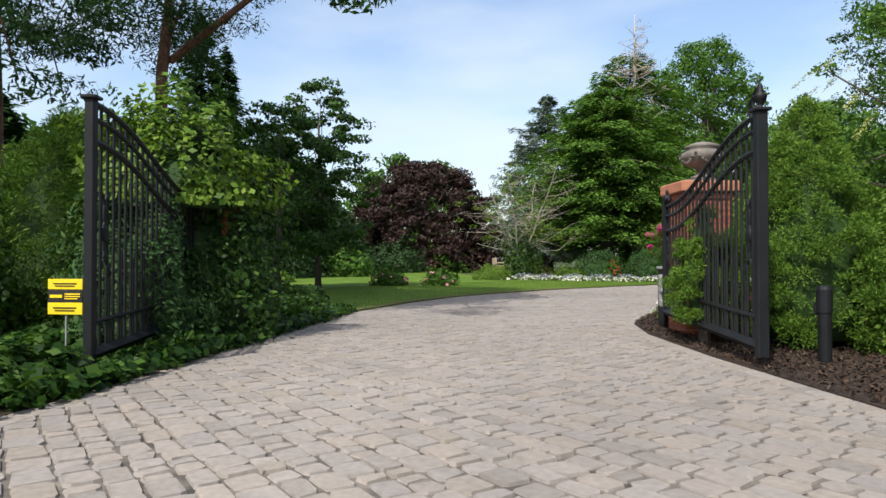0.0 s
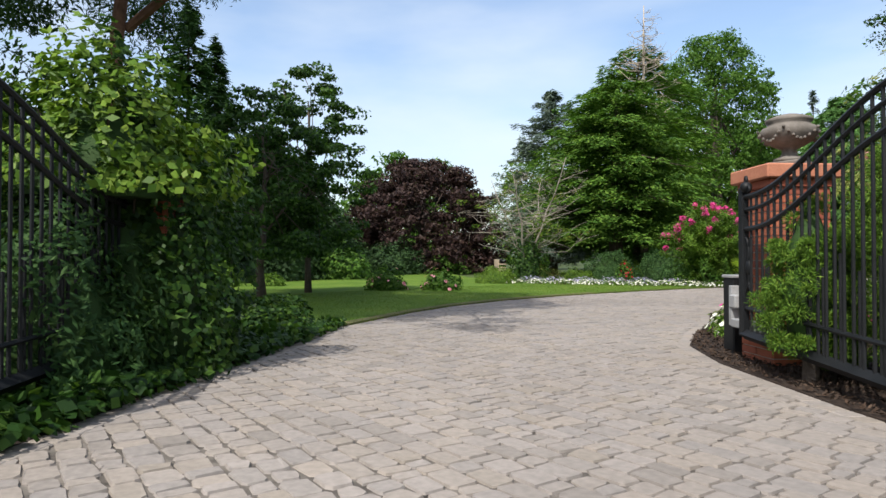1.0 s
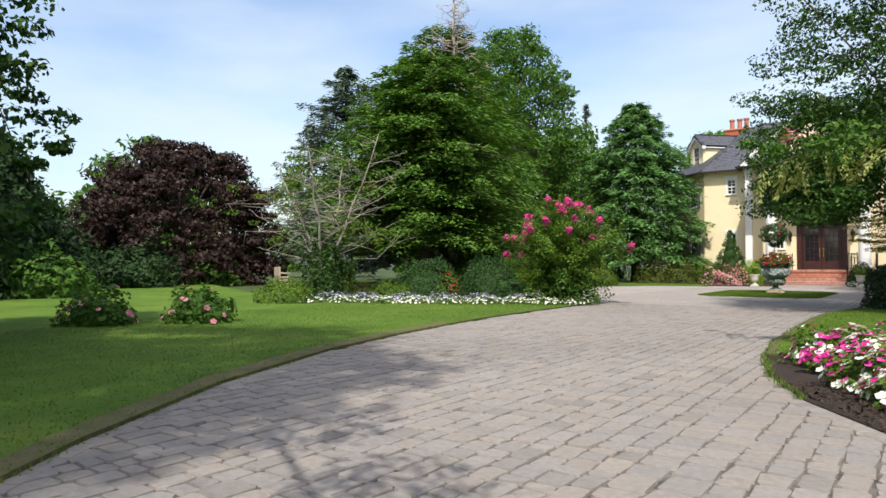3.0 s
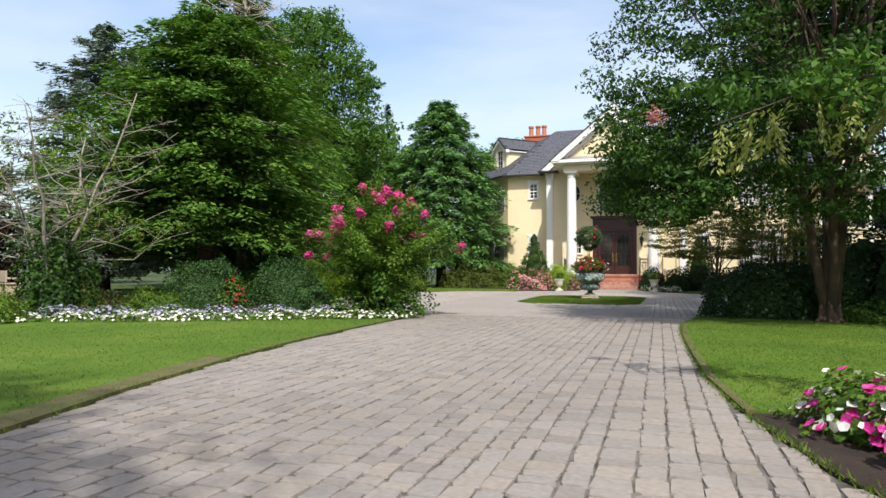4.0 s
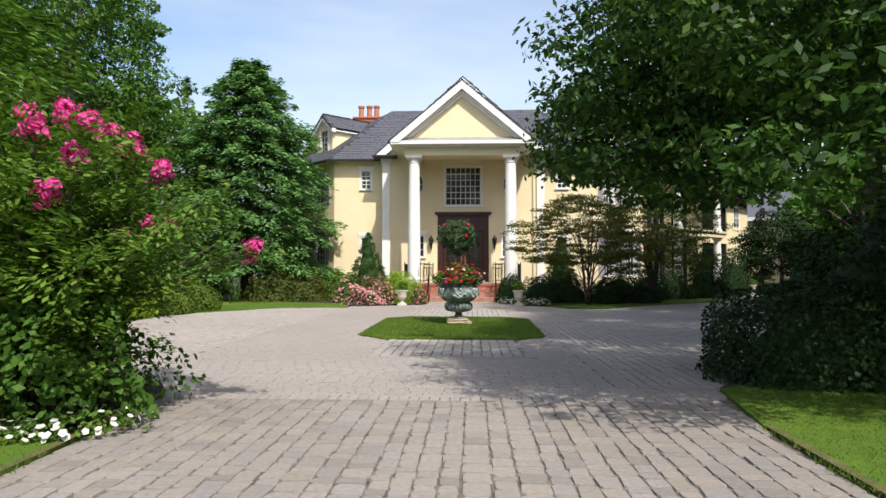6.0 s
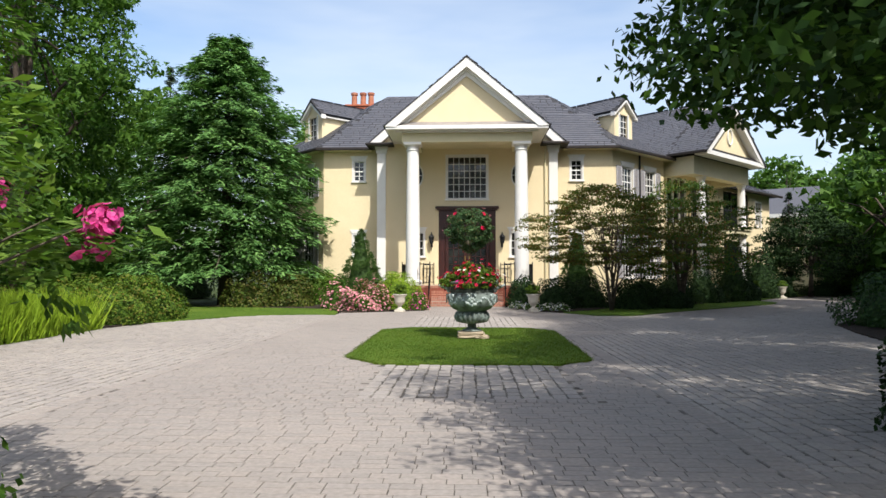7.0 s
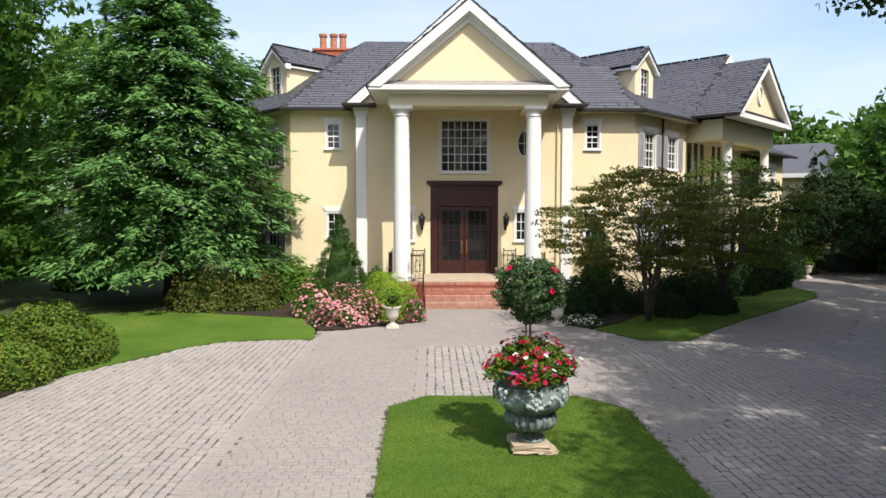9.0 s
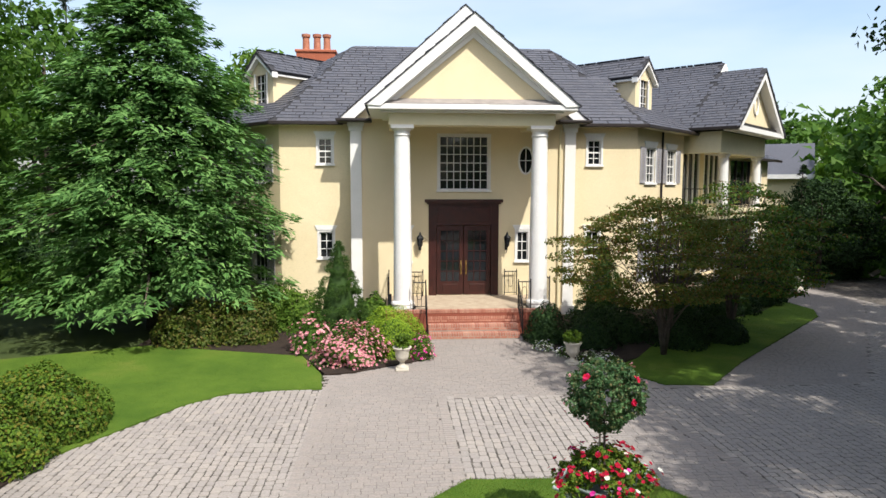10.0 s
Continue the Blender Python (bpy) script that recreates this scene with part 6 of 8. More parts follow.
part("limb", tube([tuple(q) for q in np.vstack([[0, 0, 1.7], limb])], [0.035, 0.026, 0.018, 0.013, 0.009, 0.004], 6), M_BARK, sour)

# conifers and open trees left of the drive
pine = tree("pine", "tall open pine with dark needle clumps", (-0.3, -45.2, 0), 22, 14, [(4.3, 1.5), (5.5, 2.6), (8.5, 2.8), (11.5, 2.6), (13.5, 1.2)], 165, 0.62, 260, 0.12, M_YEW, 0.13, bark=M_PINEBARK, bare=0.35, flat=0.4, slim=0.22, inner=0.45, shift=(-0.8, -0.8))
# this pine is added out of view, only to shade the planting by the gate
tree("pine", "tall open pine with dark needle clumps", (4.4, -51.8, 0), 23, 10, [(3.6, 1.4), (4.8, 2.1), (7.5, 2.1), (9.8, 1.0)], 60, 0.6, 200, 0.13, M_YEW, 0.17, bark=M_PINEBARK, bare=0.3, flat=0.4, slim=0.3, inner=0.45)
rp = np.random.default_rng(28)
cl = np.array([[4.9, 1.0, 4.0], [4.3, 1.5, 4.5], [3.4, 1.8, 5.0], [4.6, 0.5, 4.6], [2.6, 1.4, 5.2]])
pp, pn_ = clump_points(rp, cl, np.full(5, 0.55), 240, 0.4)
ov = new("overhang", quads_mesh("overhang", leaf_quads(rp, pp, pn_, 0.15, 0.3), M_YEW))
ov.parent = pine
part("limb", tube([(0, 0, 4.2), (1.6, 0.9, 5.0), (3.4, 1.5, 4.9), (4.9, 1.0, 4.1)], [0.07, 0.05, 0.03, 0.01], 6), M_PINEBARK, pine)
tree("lawn_tree", "dark lawn tree with a low wide crown", (-4.7, -41.65, 0), 24, 5.0, [(0.95, 0.9), (1.5, 1.55), (2.6, 1.75), (3.8, 1.3), (4.9, 0.4)], 150, 0.34, 90, 0.12, M_LEAFDARK, 0.1, bare=0.25, flat=0.45, inner=0.4)
tree("lawn_tree", "slim lawn tree with a leaning open crown", (-6.4, -39.8, 0), 27, 6.0, [(1.1, 1.0), (1.9, 1.7), (3.0, 1.6), (4.4, 1.3), (5.4, 0.9), (6.1, 0.3)], 140, 0.36, 90, 0.12, M_LEAFDARK, 0.085, bare=0.25, flat=0.42, inner=0.4)
for i, (x, y, h) in enumerate(((-9.5, -47.5, 5.0), (-14, -45.0, 5.0), (-17.5, -42.5, 6.0), (-20.5, -39.5, 12.5), (-23.5, -37.5, 12.0), (-26.5, -34.5, 6.5), (-29.5, -32, 6.5), (-33, -30, 6), (-20, -46, 6), (-26, -42, 7), (-31, -37, 7))):
    layered_tree("dark_spruce", "dark spruce in the shady border", (x, y, 0), 120 + i, h, [(0.4, 2.6), (h * 0.3, 2.4), (h * 0.6, 1.7), (h * 0.85, 0.8), (h, 0.1)], 210, 62, 0.34, (M_YEW, M_SPRUCE, M_HEMLOCK)[(0, 2, 1, 0)[i % 4]], 0.2, sag=0.22, rise=0.08, group="border conifers")

tree("pine", "tall open pine with dark needle clumps", (0.4, -48.9, 0), 123, 14, [(2.9, 2.2), (4.5, 3.2), (8.0, 3.6), (10.5, 3.2), (12.5, 2.2), (13.8, 0.8)], 115, 0.6, 260, 0.12, M_YEW, 0.16, bark=M_PINEBARK, bare=0.3, flat=0.4, slim=0.3, inner=0.4)
tree("pine", "tall open pine with dark needle clumps", (-2.6, -47.6, 0), 124, 13, [(6.2, 2.0), (7.5, 3.0), (9.5, 3.0), (12, 2.0), (13, 0.8)], 110, 0.7, 110, 0.24, M_YEW, 0.16, bark=M_PINEBARK, bare=0.4, flat=0.4, slim=0.3, inner=0.4)
# unseen high crown, placed by where its shadow falls on lawn and drive
tree("pine", "very tall pine added out of view to shade the lawn", (2.6, -49.3, 0), 125, 18.0, [(10.5, 1.6), (12.5, 3.1), (14.5, 3.3), (17, 2.0), (18.0, 0.8)], 120, 0.75, 90, 0.26, M_YEW, 0.2, bark=M_PINEBARK, bare=0.55, flat=0.45, slim=0.4, inner=0.4)
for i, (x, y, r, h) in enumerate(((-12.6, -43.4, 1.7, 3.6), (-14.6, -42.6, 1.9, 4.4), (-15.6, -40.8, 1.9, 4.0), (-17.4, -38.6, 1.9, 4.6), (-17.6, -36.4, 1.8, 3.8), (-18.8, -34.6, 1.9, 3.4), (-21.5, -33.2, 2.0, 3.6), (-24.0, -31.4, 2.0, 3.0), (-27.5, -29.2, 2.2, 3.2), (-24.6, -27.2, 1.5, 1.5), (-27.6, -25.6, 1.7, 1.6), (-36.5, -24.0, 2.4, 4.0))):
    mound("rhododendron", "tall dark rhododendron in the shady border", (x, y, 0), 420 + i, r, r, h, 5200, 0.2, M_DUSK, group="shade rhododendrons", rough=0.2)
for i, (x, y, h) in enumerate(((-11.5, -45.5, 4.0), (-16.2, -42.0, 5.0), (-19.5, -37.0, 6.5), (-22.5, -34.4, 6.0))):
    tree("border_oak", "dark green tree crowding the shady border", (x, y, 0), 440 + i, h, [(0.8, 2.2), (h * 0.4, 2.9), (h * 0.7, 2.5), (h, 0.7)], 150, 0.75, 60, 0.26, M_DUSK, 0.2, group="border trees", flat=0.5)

M_GREYWOOD = plain("bare greying wood", (0.19, 0.165, 0.135), (0.36, 0.32, 0.27), 3, 0.9, 25, 0.4)
# dead tree tops and the bare pale tree
def bare_tree(name, label, at, seed, height, spread, z0, bark, count, rise=0.2, stems=1):
    rng = np.random.default_rng(seed)
    ob = thing(name, label, "tree", at)
    bm = bmesh.new()
    for s in range(stems):
        a = 6.2832 * s / stems + 0.5
        lx, ly = (0, 0) if stems == 1 else (spread * 0.6 * math.cos(a), spread * 0.6 * math.sin(a))
        pts = [(lx * t ** 1.2 + rng.normal(0, 0.05), ly * t ** 1.2 + rng.normal(0, 0.05), height * t * (1 if s == 0 else 0.85)) for t in np.linspace(0, 1, 8)]
        tube(pts, [0.02 * height / (1 + 0.3 * stems) * (1 - 0.93 * t) + 0.008 for t in np.linspace(0, 1, 8)], 7, bm)
        for i in range(count // stems):
            t = rng.uniform(z0, 0.97)
            j = min(int(t * 7), 6)
            b = Vector(pts[j]).lerp(Vector(pts[j + 1]), t * 7 - j)
            az = rng.uniform(0, 6.28)
            ln = spread * (1 - t) ** 0.6 * rng.uniform(0.5, 1.15) + 0.2
            d = Vector((math.cos(az), math.sin(az), rise + rng.normal(0, 0.2)))
            m = b + d * ln * 0.5 + Vector((rng.normal(0, 0.06), rng.normal(0, 0.06), rng.normal(0, 0.08))) * ln
            e = m + (d + Vector((rng.normal(0, 0.3), rng.normal(0, 0.3), rng.normal(0.1, 0.25)))) * ln * 0.5
            r0 = 0.006 * height * (1 - t) ** 0.7 / (1 + 0.2 * stems) + 0.007
            tube([b, m, e], [r0, r0 * 0.6, 0.005], 5, bm)
            for q in range(4):
                s0 = m.lerp(e, rng.random())
                e2 = s0 + Vector((rng.normal(0, 1), rng.normal(0, 1), rng.normal(0.3, 0.6))).normalized() * ln * rng.uniform(0.2, 0.4)
                tube([s0, s0.lerp(e2, 0.5) + Vector((0, 0, 0.03)), e2], [r0 * 0.45, r0 * 0.3, 0.004], 4, bm)
    part("trunk", bm, bark, ob, smooth=True)
    return ob


bare_tree("dead_tree", "dead grey conifer standing above the hemlock", (-13.8, -16.7, 0), 41, 15.2, 3.4, 0.55, M_PALEBARK, 90, 0.08)
bare_tree("bare_tree", "nearly leafless pale-barked tree over the flower bed", (-10.2, -28.6, 0), 42, 5.0, 2.7, 0.25, M_GREYWOOD, 84, 0.25, 4)
mound("climbing_ivy", "ivy growing up the bare tree's foot", (-10.2, -28.6, 0), 43, 0.75, 0.75, 2.0, 5000, 0.1, M_IVY, "ivy", rough=0.2)

rbt = np.random.default_rng(46)
bc = np.stack([rbt.normal(0, 1.1, 60), rbt.normal(0, 1.1, 60), rbt.uniform(1.6, 4.2, 60)], 1)
bp_, bn_ = clump_points(rbt, bc, rbt.uniform(0.2, 0.45, 60), 45, 0.4)
sl = new("sparse_foliage", quads_mesh("sparse_foliage", leaf_quads(rbt, bp_, bn_, 0.08, 0.6), M_SPIREA))
sl.parent = bpy.data.objects["bare_tree"]

# background woods
rw = np.random.default_rng(77)
spots = [(-40, -40, 11), (-52, -30, 12), (-50, -12, 12), (-42, 2, 13), (-62, -46, 13), (-32, 10, 13), (-66, -18, 14), (-28, -56, 12), (-46, -58, 13), (-56, -2, 13), (-36, -48, 10), (-24, 20, 15), (-12, 26, 14), (30, 34, 12), (40, 24, 12), (22, 38, 13), (36, 14, 12), (34, 44, 13), (46, 36, 12), (24.5, 9.5, 9), (28, 14.5, 11), (31, 20, 12), (27, 1, 11), (24, -7, 11), (18, -13, 10), (26, -20, 11), (16, -30, 9), (20, -40, 10)]
for i, (x, y, z) in enumerate(spots):
    tree("woodland_tree", "green woodland tree in full leaf behind the garden", (x, y, 0), 130 + i, z, [(0.3, 3.6), (z * 0.3, 4.8), (z * 0.6, 4.4), (z * 0.85, 2.6), (z, 0.8)], 130, 1.25, 40, 0.58, M_LEAF if i % 3 else M_LEAFLIGHT, 0.35, group="woodland trees", flat=0.55)
spots = [(-18, -33.5), (-22, -31), (-26, -30), (-30, -29), (-35, -28), (-23, -36), (-28, -35), (-33, -36), (-16, -38.5), (-19, -41), (-38, -32), (-27, -24.5), (-25, -26), (-30, -25.5), (-34, -24.5), (-26.5, -21)]
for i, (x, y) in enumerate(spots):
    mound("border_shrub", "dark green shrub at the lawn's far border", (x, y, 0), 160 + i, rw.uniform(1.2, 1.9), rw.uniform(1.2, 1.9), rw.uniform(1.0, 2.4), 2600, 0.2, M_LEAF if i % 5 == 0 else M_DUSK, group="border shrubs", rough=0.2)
for i, (x, y, r, h) in enumerate(((-12.5, -40.4, 0.7, 0.75), (-14.5, -39.8, 0.8, 0.8), (-11.6, -39.0, 0.5, 0.4))):
    mound("azalea", "rounded azalea in the shade of the border", (x, y, 0), 180 + i, r, r, h, 2200, 0.09, M_LEAFLIGHT, group="border azaleas", rough=0.18)

# entrance planting
tufted("juniper", "tall tufted conical evergreen behind the open gate", (8.22, -41.2, 0), 51, [(0.1, 0.72), (0.5, 0.78), (1.1, 0.66), (1.6, 0.42), (2.05, 0.2), (2.38, 0.03)], 420, 0.135, 260, 0.042, M_TUFT, wobble=0.16)
tufted("juniper", "low tufted evergreen pushing through the gate bars", (7.62, -41.98, 0), 151, [(0.25, 0.2), (0.6, 0.3), (1.0, 0.22), (1.3, 0.05)], 120, 0.095, 240, 0.036, M_TUFT, wobble=0.25)
mound("hedge_shrub", "light green hedge shrub behind the mulch", (9.15, -40.95, 0), 52, 0.62, 0.6, 1.6, 15000, 0.045, M_LEAFLIGHT, rough=0.12)
mound("hedge_shrub", "light green hedge shrub behind the mulch", (10.4, -41.3, 0), 53, 1.0, 0.8, 1.55, 12000, 0.05, M_LEAFLIGHT, rough=0.12)
tufted("arborvitae", "dense conical evergreen behind the ivied gate", (2.75, -46.95, 0), 54, [(0.1, 1.5), (0.7, 1.35), (1.4, 0.9), (2.0, 0.45), (2.45, 0.04)], 300, 0.24, 330, 0.06, M_TUFT, flat=0.6)
mound("laurel", "shiny green laurel beside the gate", (4.05, -48.15, 0), 55, 0.75, 0.75, 1.35, 8000, 0.075, M_IVY, rough=0.2)
mound("ivy_mass", "ivy smothering the gate pillar in a tall heap", (4.05, -45.9, 0), 56, 0.9, 0.9, 2.5, 19000, 0.07, M_IVY, "ivy", rough=0.22)
mound("ivy_mass", "light vine leaves on top of the ivy heap", (4.2, -46.1, 1.35), 57, 0.85, 0.85, 1.05, 9000, 0.075, M_VINE, "ivy", rough=0.3)
# lower ivy heap in dark needles: its shade is put into the colour
mound("yew", "dark evergreen heap at the open gate, shade put into its leaf colour", (4.75, -46.45, 0), 58, 1.0, 0.65, 1.3, 15000, 0.07, M_YEW, turn=-44, rough=0.22, slim=0.35)
mound("ivy_mass", "ivy heap spreading along the open gate", (6.5, -47.75, 0), 158, 0.8, 0.5, 0.32, 4000, 0.075, M_IVY, "ivy", turn=-44, rough=0.22)
mound("ivy_mass", "ivy heap spreading along the open gate", (3.3, -45.7, 0), 159, 0.8, 0.5, 0.9, 6000, 0.075, M_IVY, "ivy", turn=-44, rough=0.22)
IVY = [(7.6, -48.0), (7.15, -47.5), (6.15, -46.55), (4.8, -45.5), (3.3, -44.2), (2.0, -43.3), (0.3, -44.8), (-2.5, -46), (2, -50), (6.5, -50)]
ri = np.random.default_rng(59)
x, y = scatter(ri, IVY, 330)
hgt = 0.06 + 0.22 * (0.5 + 0.5 * np.sin(x * 2.3) * np.sin(y * 2.7)) * ri.random(len(x))
iv = quads_mesh("ivy_cover", leaf_quads(ri, np.stack([x, y, hgt], 1), np.tile([0, 0, 1.0], (len(x), 1)), 0.10, 0.85, 0.5), M_IVY)
tagged(new("ivy_cover", iv), "dark ivy ground cover beside the drive", "ivy", kind="stuff")
mound("ivy_mound", "ivy and pachysandra heap at the drive's edge", (1.3, -44.3, 0), 60, 1.2, 0.8, 0.42, 12000, 0.065, M_IVY, "ivy", turn=35, rough=0.2)


fx, fy = [], []
for (xa, ya), (xb, yb) in zip(LEFT_EDGE[4:8], LEFT_EDGE[5:9]):
    k = int(math.dist((xa, ya), (xb, yb)) * 330)
    t = ri.random(k)
    off = np.abs(ri.normal(0, 0.28, k)) - 0.06
    fx.append(xa + (xb - xa) * t - 0.7 * off)
    fy.append(ya + (yb - ya) * t - 0.7 * off)
fx, fy = np.concatenate(fx), np.concatenate(fy)
fringe = quads_mesh("ivy_fringe", leaf_quads(ri, np.stack([fx, fy, ri.uniform(0.02, 0.13, len(fx))], 1), np.tile([0.4, 0.4, 1.0], (len(fx), 1)), 0.08, 0.85, 0.6), M_IVY)
tagged(new("ivy_fringe", fringe), "light ivy runners along the drive's edge", "ivy", kind="stuff")


def petunias(at, rx, ry, rz, seed, turn, label, white, pink):
    return mound("petunias", label, at, seed, rx, ry, rz, 3200, 0.05, M_LEAFLIGHT, "flowers", "petunia clumps", turn, flowers=[(M_WHITEFLOWER, int(white * 1.7), 0.058, "white_blossom"), (M_MAGENTA, int(pink * 2.2), 0.058, "magenta_blossom")], rough=0.2)


for i, (x, y, w, pk) in enumerate(((5.85, -39.6, 110, 4), (5.4, -38.7, 120, 20), (5.0, -37.9, 110, 60), (4.6, -37.1, 120, 40), (4.3, -36.4, 110, 60), (4.05, -35.6, 90, 90), (3.75, -35.15, 80, 30), (4.25, -35.0, 50, 70), (6.0, -38.5, 40, 110), (5.6, -37.6, 40, 120), (5.2, -36.8, 40, 110), (4.9, -36.0, 30, 110))):
    petunias((x, y, 0.02), 0.45, 0.5, 0.36, 190 + i, 30 * i, "white and magenta petunias spilling in the mulch bed", w, pk)
lily = thing("daylily", "tall daylily with yellow flowers in the bed", "flowers", (4.9, -35.9, 0))
rl_ = np.random.default_rng(4)
for i in range(9):
    a = i * 0.7
    tip_ = (0.2 * math.cos(a), 0.2 * math.sin(a), 0.87 + 0.03 * i)
    part("stem", tube([(0, 0, 0), (0.08 * math.cos(a), 0.08 * math.sin(a), 0.5), tip_], 0.006, 4), M_BOX, lily)
    fl = new("flower", blossoms(rl_, np.array([tip_]), np.array([[0, 0, 1.0]]), 0.09, M_YELLOW, "flower"))
    fl.parent = lily

# crape myrtle: vase of stems, leaves along them, blossom at the tips
def crape_myrtle(at, seed, height, spread, stems):
    rng = np.random.default_rng(seed)
    ob = thing("crape_myrtle", "crape myrtle shrub with hot pink flower clusters", "shrub", at)
    bs, tp = [], []
    tips = []
    for i in range(stems):
        a = 2.39996 * i + rng.normal(0, 0.2)
        r = spread * math.sqrt((i + 0.5) / stems) * rng.uniform(0.85, 1.1)
        h = height * (1 - 0.52 * (r / spread) ** 1.6) * rng.uniform(0.78, 1.05)
        p0 = Vector((0.15 * math.cos(a), 0.15 * math.sin(a), 0))
        e = Vector((r * math.cos(a), r * math.sin(a), h))
        m = p0.lerp(e, 0.55) - Vector((0.18 * r * math.cos(a), 0.18 * r * math.sin(a), -0.12 * h))
        part("stem", tube([p0, p0.lerp(m, 0.6), m, e], [0.022, 0.018, 0.012, 0.005], 5), M_BARK, ob)
        pts = [p0, p0.lerp(m, 0.5), m, m.lerp(e, 0.5), e]
        for q0, q1 in zip(pts[1:], pts[2:]):
            bs.append(q0), tp.append(q1)
            for s in range(4):
                d = Vector((rng.normal(0, 1), rng.normal(0, 1), rng.normal(0.35, 0.5))).normalized() * rng.uniform(0.35, 0.6)
                o = q0.lerp(q1, rng.random())
                bs.append(o), tp.append(o + d)
        tips.append(e)
    # leafy shoots low down, the longest reaching out sideways
    for i in range(60):
        a = rng.uniform(0, 6.2832)
        z0 = rng.uniform(0.12, 1.1)
        r0, r1 = rng.uniform(0.1, 0.35), rng.uniform(0.6, 1.25) * spread * 0.62
        bs.append((r0 * math.cos(a), r0 * math.sin(a), z0))
        tp.append((r1 * math.cos(a), r1 * math.sin(a), z0 + rng.uniform(0.0, 0.55)))
    bs, tp = np.array(bs), np.array(tp)
    v = spray_leaves(rng, bs, tp, np.full(len(bs), 0.14), 60, 0.075, np.full(len(bs), 0.05), 0.5, ragged=0.5)
    lf = new("foliage", quads_mesh("foliage", v, M_LEAFLIGHT))
    lf.parent = ob
    low = mound_mesh("low_foliage", seed + 1, spread * 0.5, spread * 0.5, height * 0.5, 11000, 0.075, M_LEAF, 0.08, 0.35)[0]
    lo = new("low_foliage", low)
    lo.parent = ob
    for i, e in enumerate(tips):
        if i % 5 in (1, 4) or e.z < height * 0.36:
            continue
        big_ = 0.62 + 0.75 * (e.z > height * 0.9) + 0.3 * (i % 4 == 0)
        n_ = int(rng.integers(120, 210) * big_)
        ln = rng.uniform(0.14, 0.26) * big_
        t = rng.random(n_)
        d = unit(rng.normal(0, 1, (n_, 3)))
        rad = (0.12 * (1 - t) ** 0.5 + 0.03) * rng.uniform(0.4, 1.25, n_) * big_ ** 0.7
        lean = Vector((rng.normal(0, 0.35), rng.normal(0, 0.35), 0))
        c = np.array(e) + np.array([0.3 * e.x / max(e.length, 0.1) + lean.x, 0.3 * e.y / max(e.length, 0.1) + lean.y, 0.8]) * (t * ln)[:, None] + d * rad[:, None] - np.array([0, 0, 0.06])
        fl = new("blossom", blossoms(rng, c, d, 0.042, M_PINK, "blossom"))
        fl.parent = ob
    return ob


crape_myrtle((-3.35, -26.42, 0), 61, 3.1, 1.75, 44)
for i, (x, y) in enumerate(((-2.7, -27.1), (-3.3, -27.6), (-4.0, -27.9), (-4.7, -28.4), (-5.4, -28.9), (-6.2, -29.3), (-7.0, -29.8), (-7.9, -30.2), (-8.8, -30.6))):
    mound("white_bedding", "low white bedding flowers edging the lawn", (x, y, 0.02), 210 + i, 0.5, 0.3, 0.17, 700, 0.05, M_LEAFLIGHT, "flowers", "edging flowers", 35, flowers=[(M_WHITEFLOWER, 60 + 20 * (i * 7 % 4), 0.05, "white_blossom")])
for i, (x, y) in enumerate(((-4.2, -27.1), (-5.1, -27.8), (-6.0, -28.3), (-7.0, -28.8), (-8.0, -29.3), (-9.0, -29.5))):
    mound("lilac_bedding", "low lilac ageratum bedding behind the white edging", (x, y, 0.02), 220 + i, 0.6, 0.4, 0.24, 900, 0.05, M_LEAF, "flowers", "edging flowers", 35, flowers=[(M_LILAC, 260, 0.045, "lilac_blossom")])
for i, (x, y, r, h) in enumerate(((-9.3, -31.0, 0.75, 0.55), (-10.3, -30.2, 0.8, 0.6), (-10.1, -28.0, 0.85, 0.62), (-9.0, -27.0, 0.75, 0.55), (-11.2, -27.2, 0.6, 0.7))):
    mound("spirea", "low yellow-green spirea mound at the lawn edge", (x, y, 0), 230 + i, r, r, h, 5000, 0.055, M_BRONZEBOX if i == 2 else M_BOX, group="bed shrubs", rough=0.15)
for i, (x, y, r, h) in enumerate(((-9.1, -25.0, 1.2, 1.25), (-7.4, -23.6, 1.15, 1.38), (-5.9, -24.9, 0.6, 0.7), (-10.4, -20.6, 1.2, 1.2))):
    mound("boxwood", "rounded dark boxwood in the island bed", (x, y, 0), 240 + i, r, r, h, 15000, 0.055, M_YEW, group="bed boxwoods", rough=0.11)
mound("red_grass", "red-tipped flowers between the boxwoods", (-8.0, -25.3, 0), 249, 0.35, 0.35, 0.8, 900, 0.09, M_LEAF, "flowers", flowers=[(M_REDFLOWER, 40, 0.07, "red_blossom")])
for i, (x, y) in enumerate(((-5.7, -36.0), (-6.6, -37.3))):
    mound("rhododendron", "small rhododendron with pale pink blooms on the lawn", (x, y, 0), 250 + i, 0.55, 0.55, 0.6, 2200, 0.09, M_LEAF, group="lawn shrubs", flowers=[(M_PALEPINK, 26, 0.09, "pink_bloom")], rough=0.2)
bench = thing("garden_bench", "weathered wooden bench under the far trees", "bench", (-21.6, -20.6, 0), turn=150)
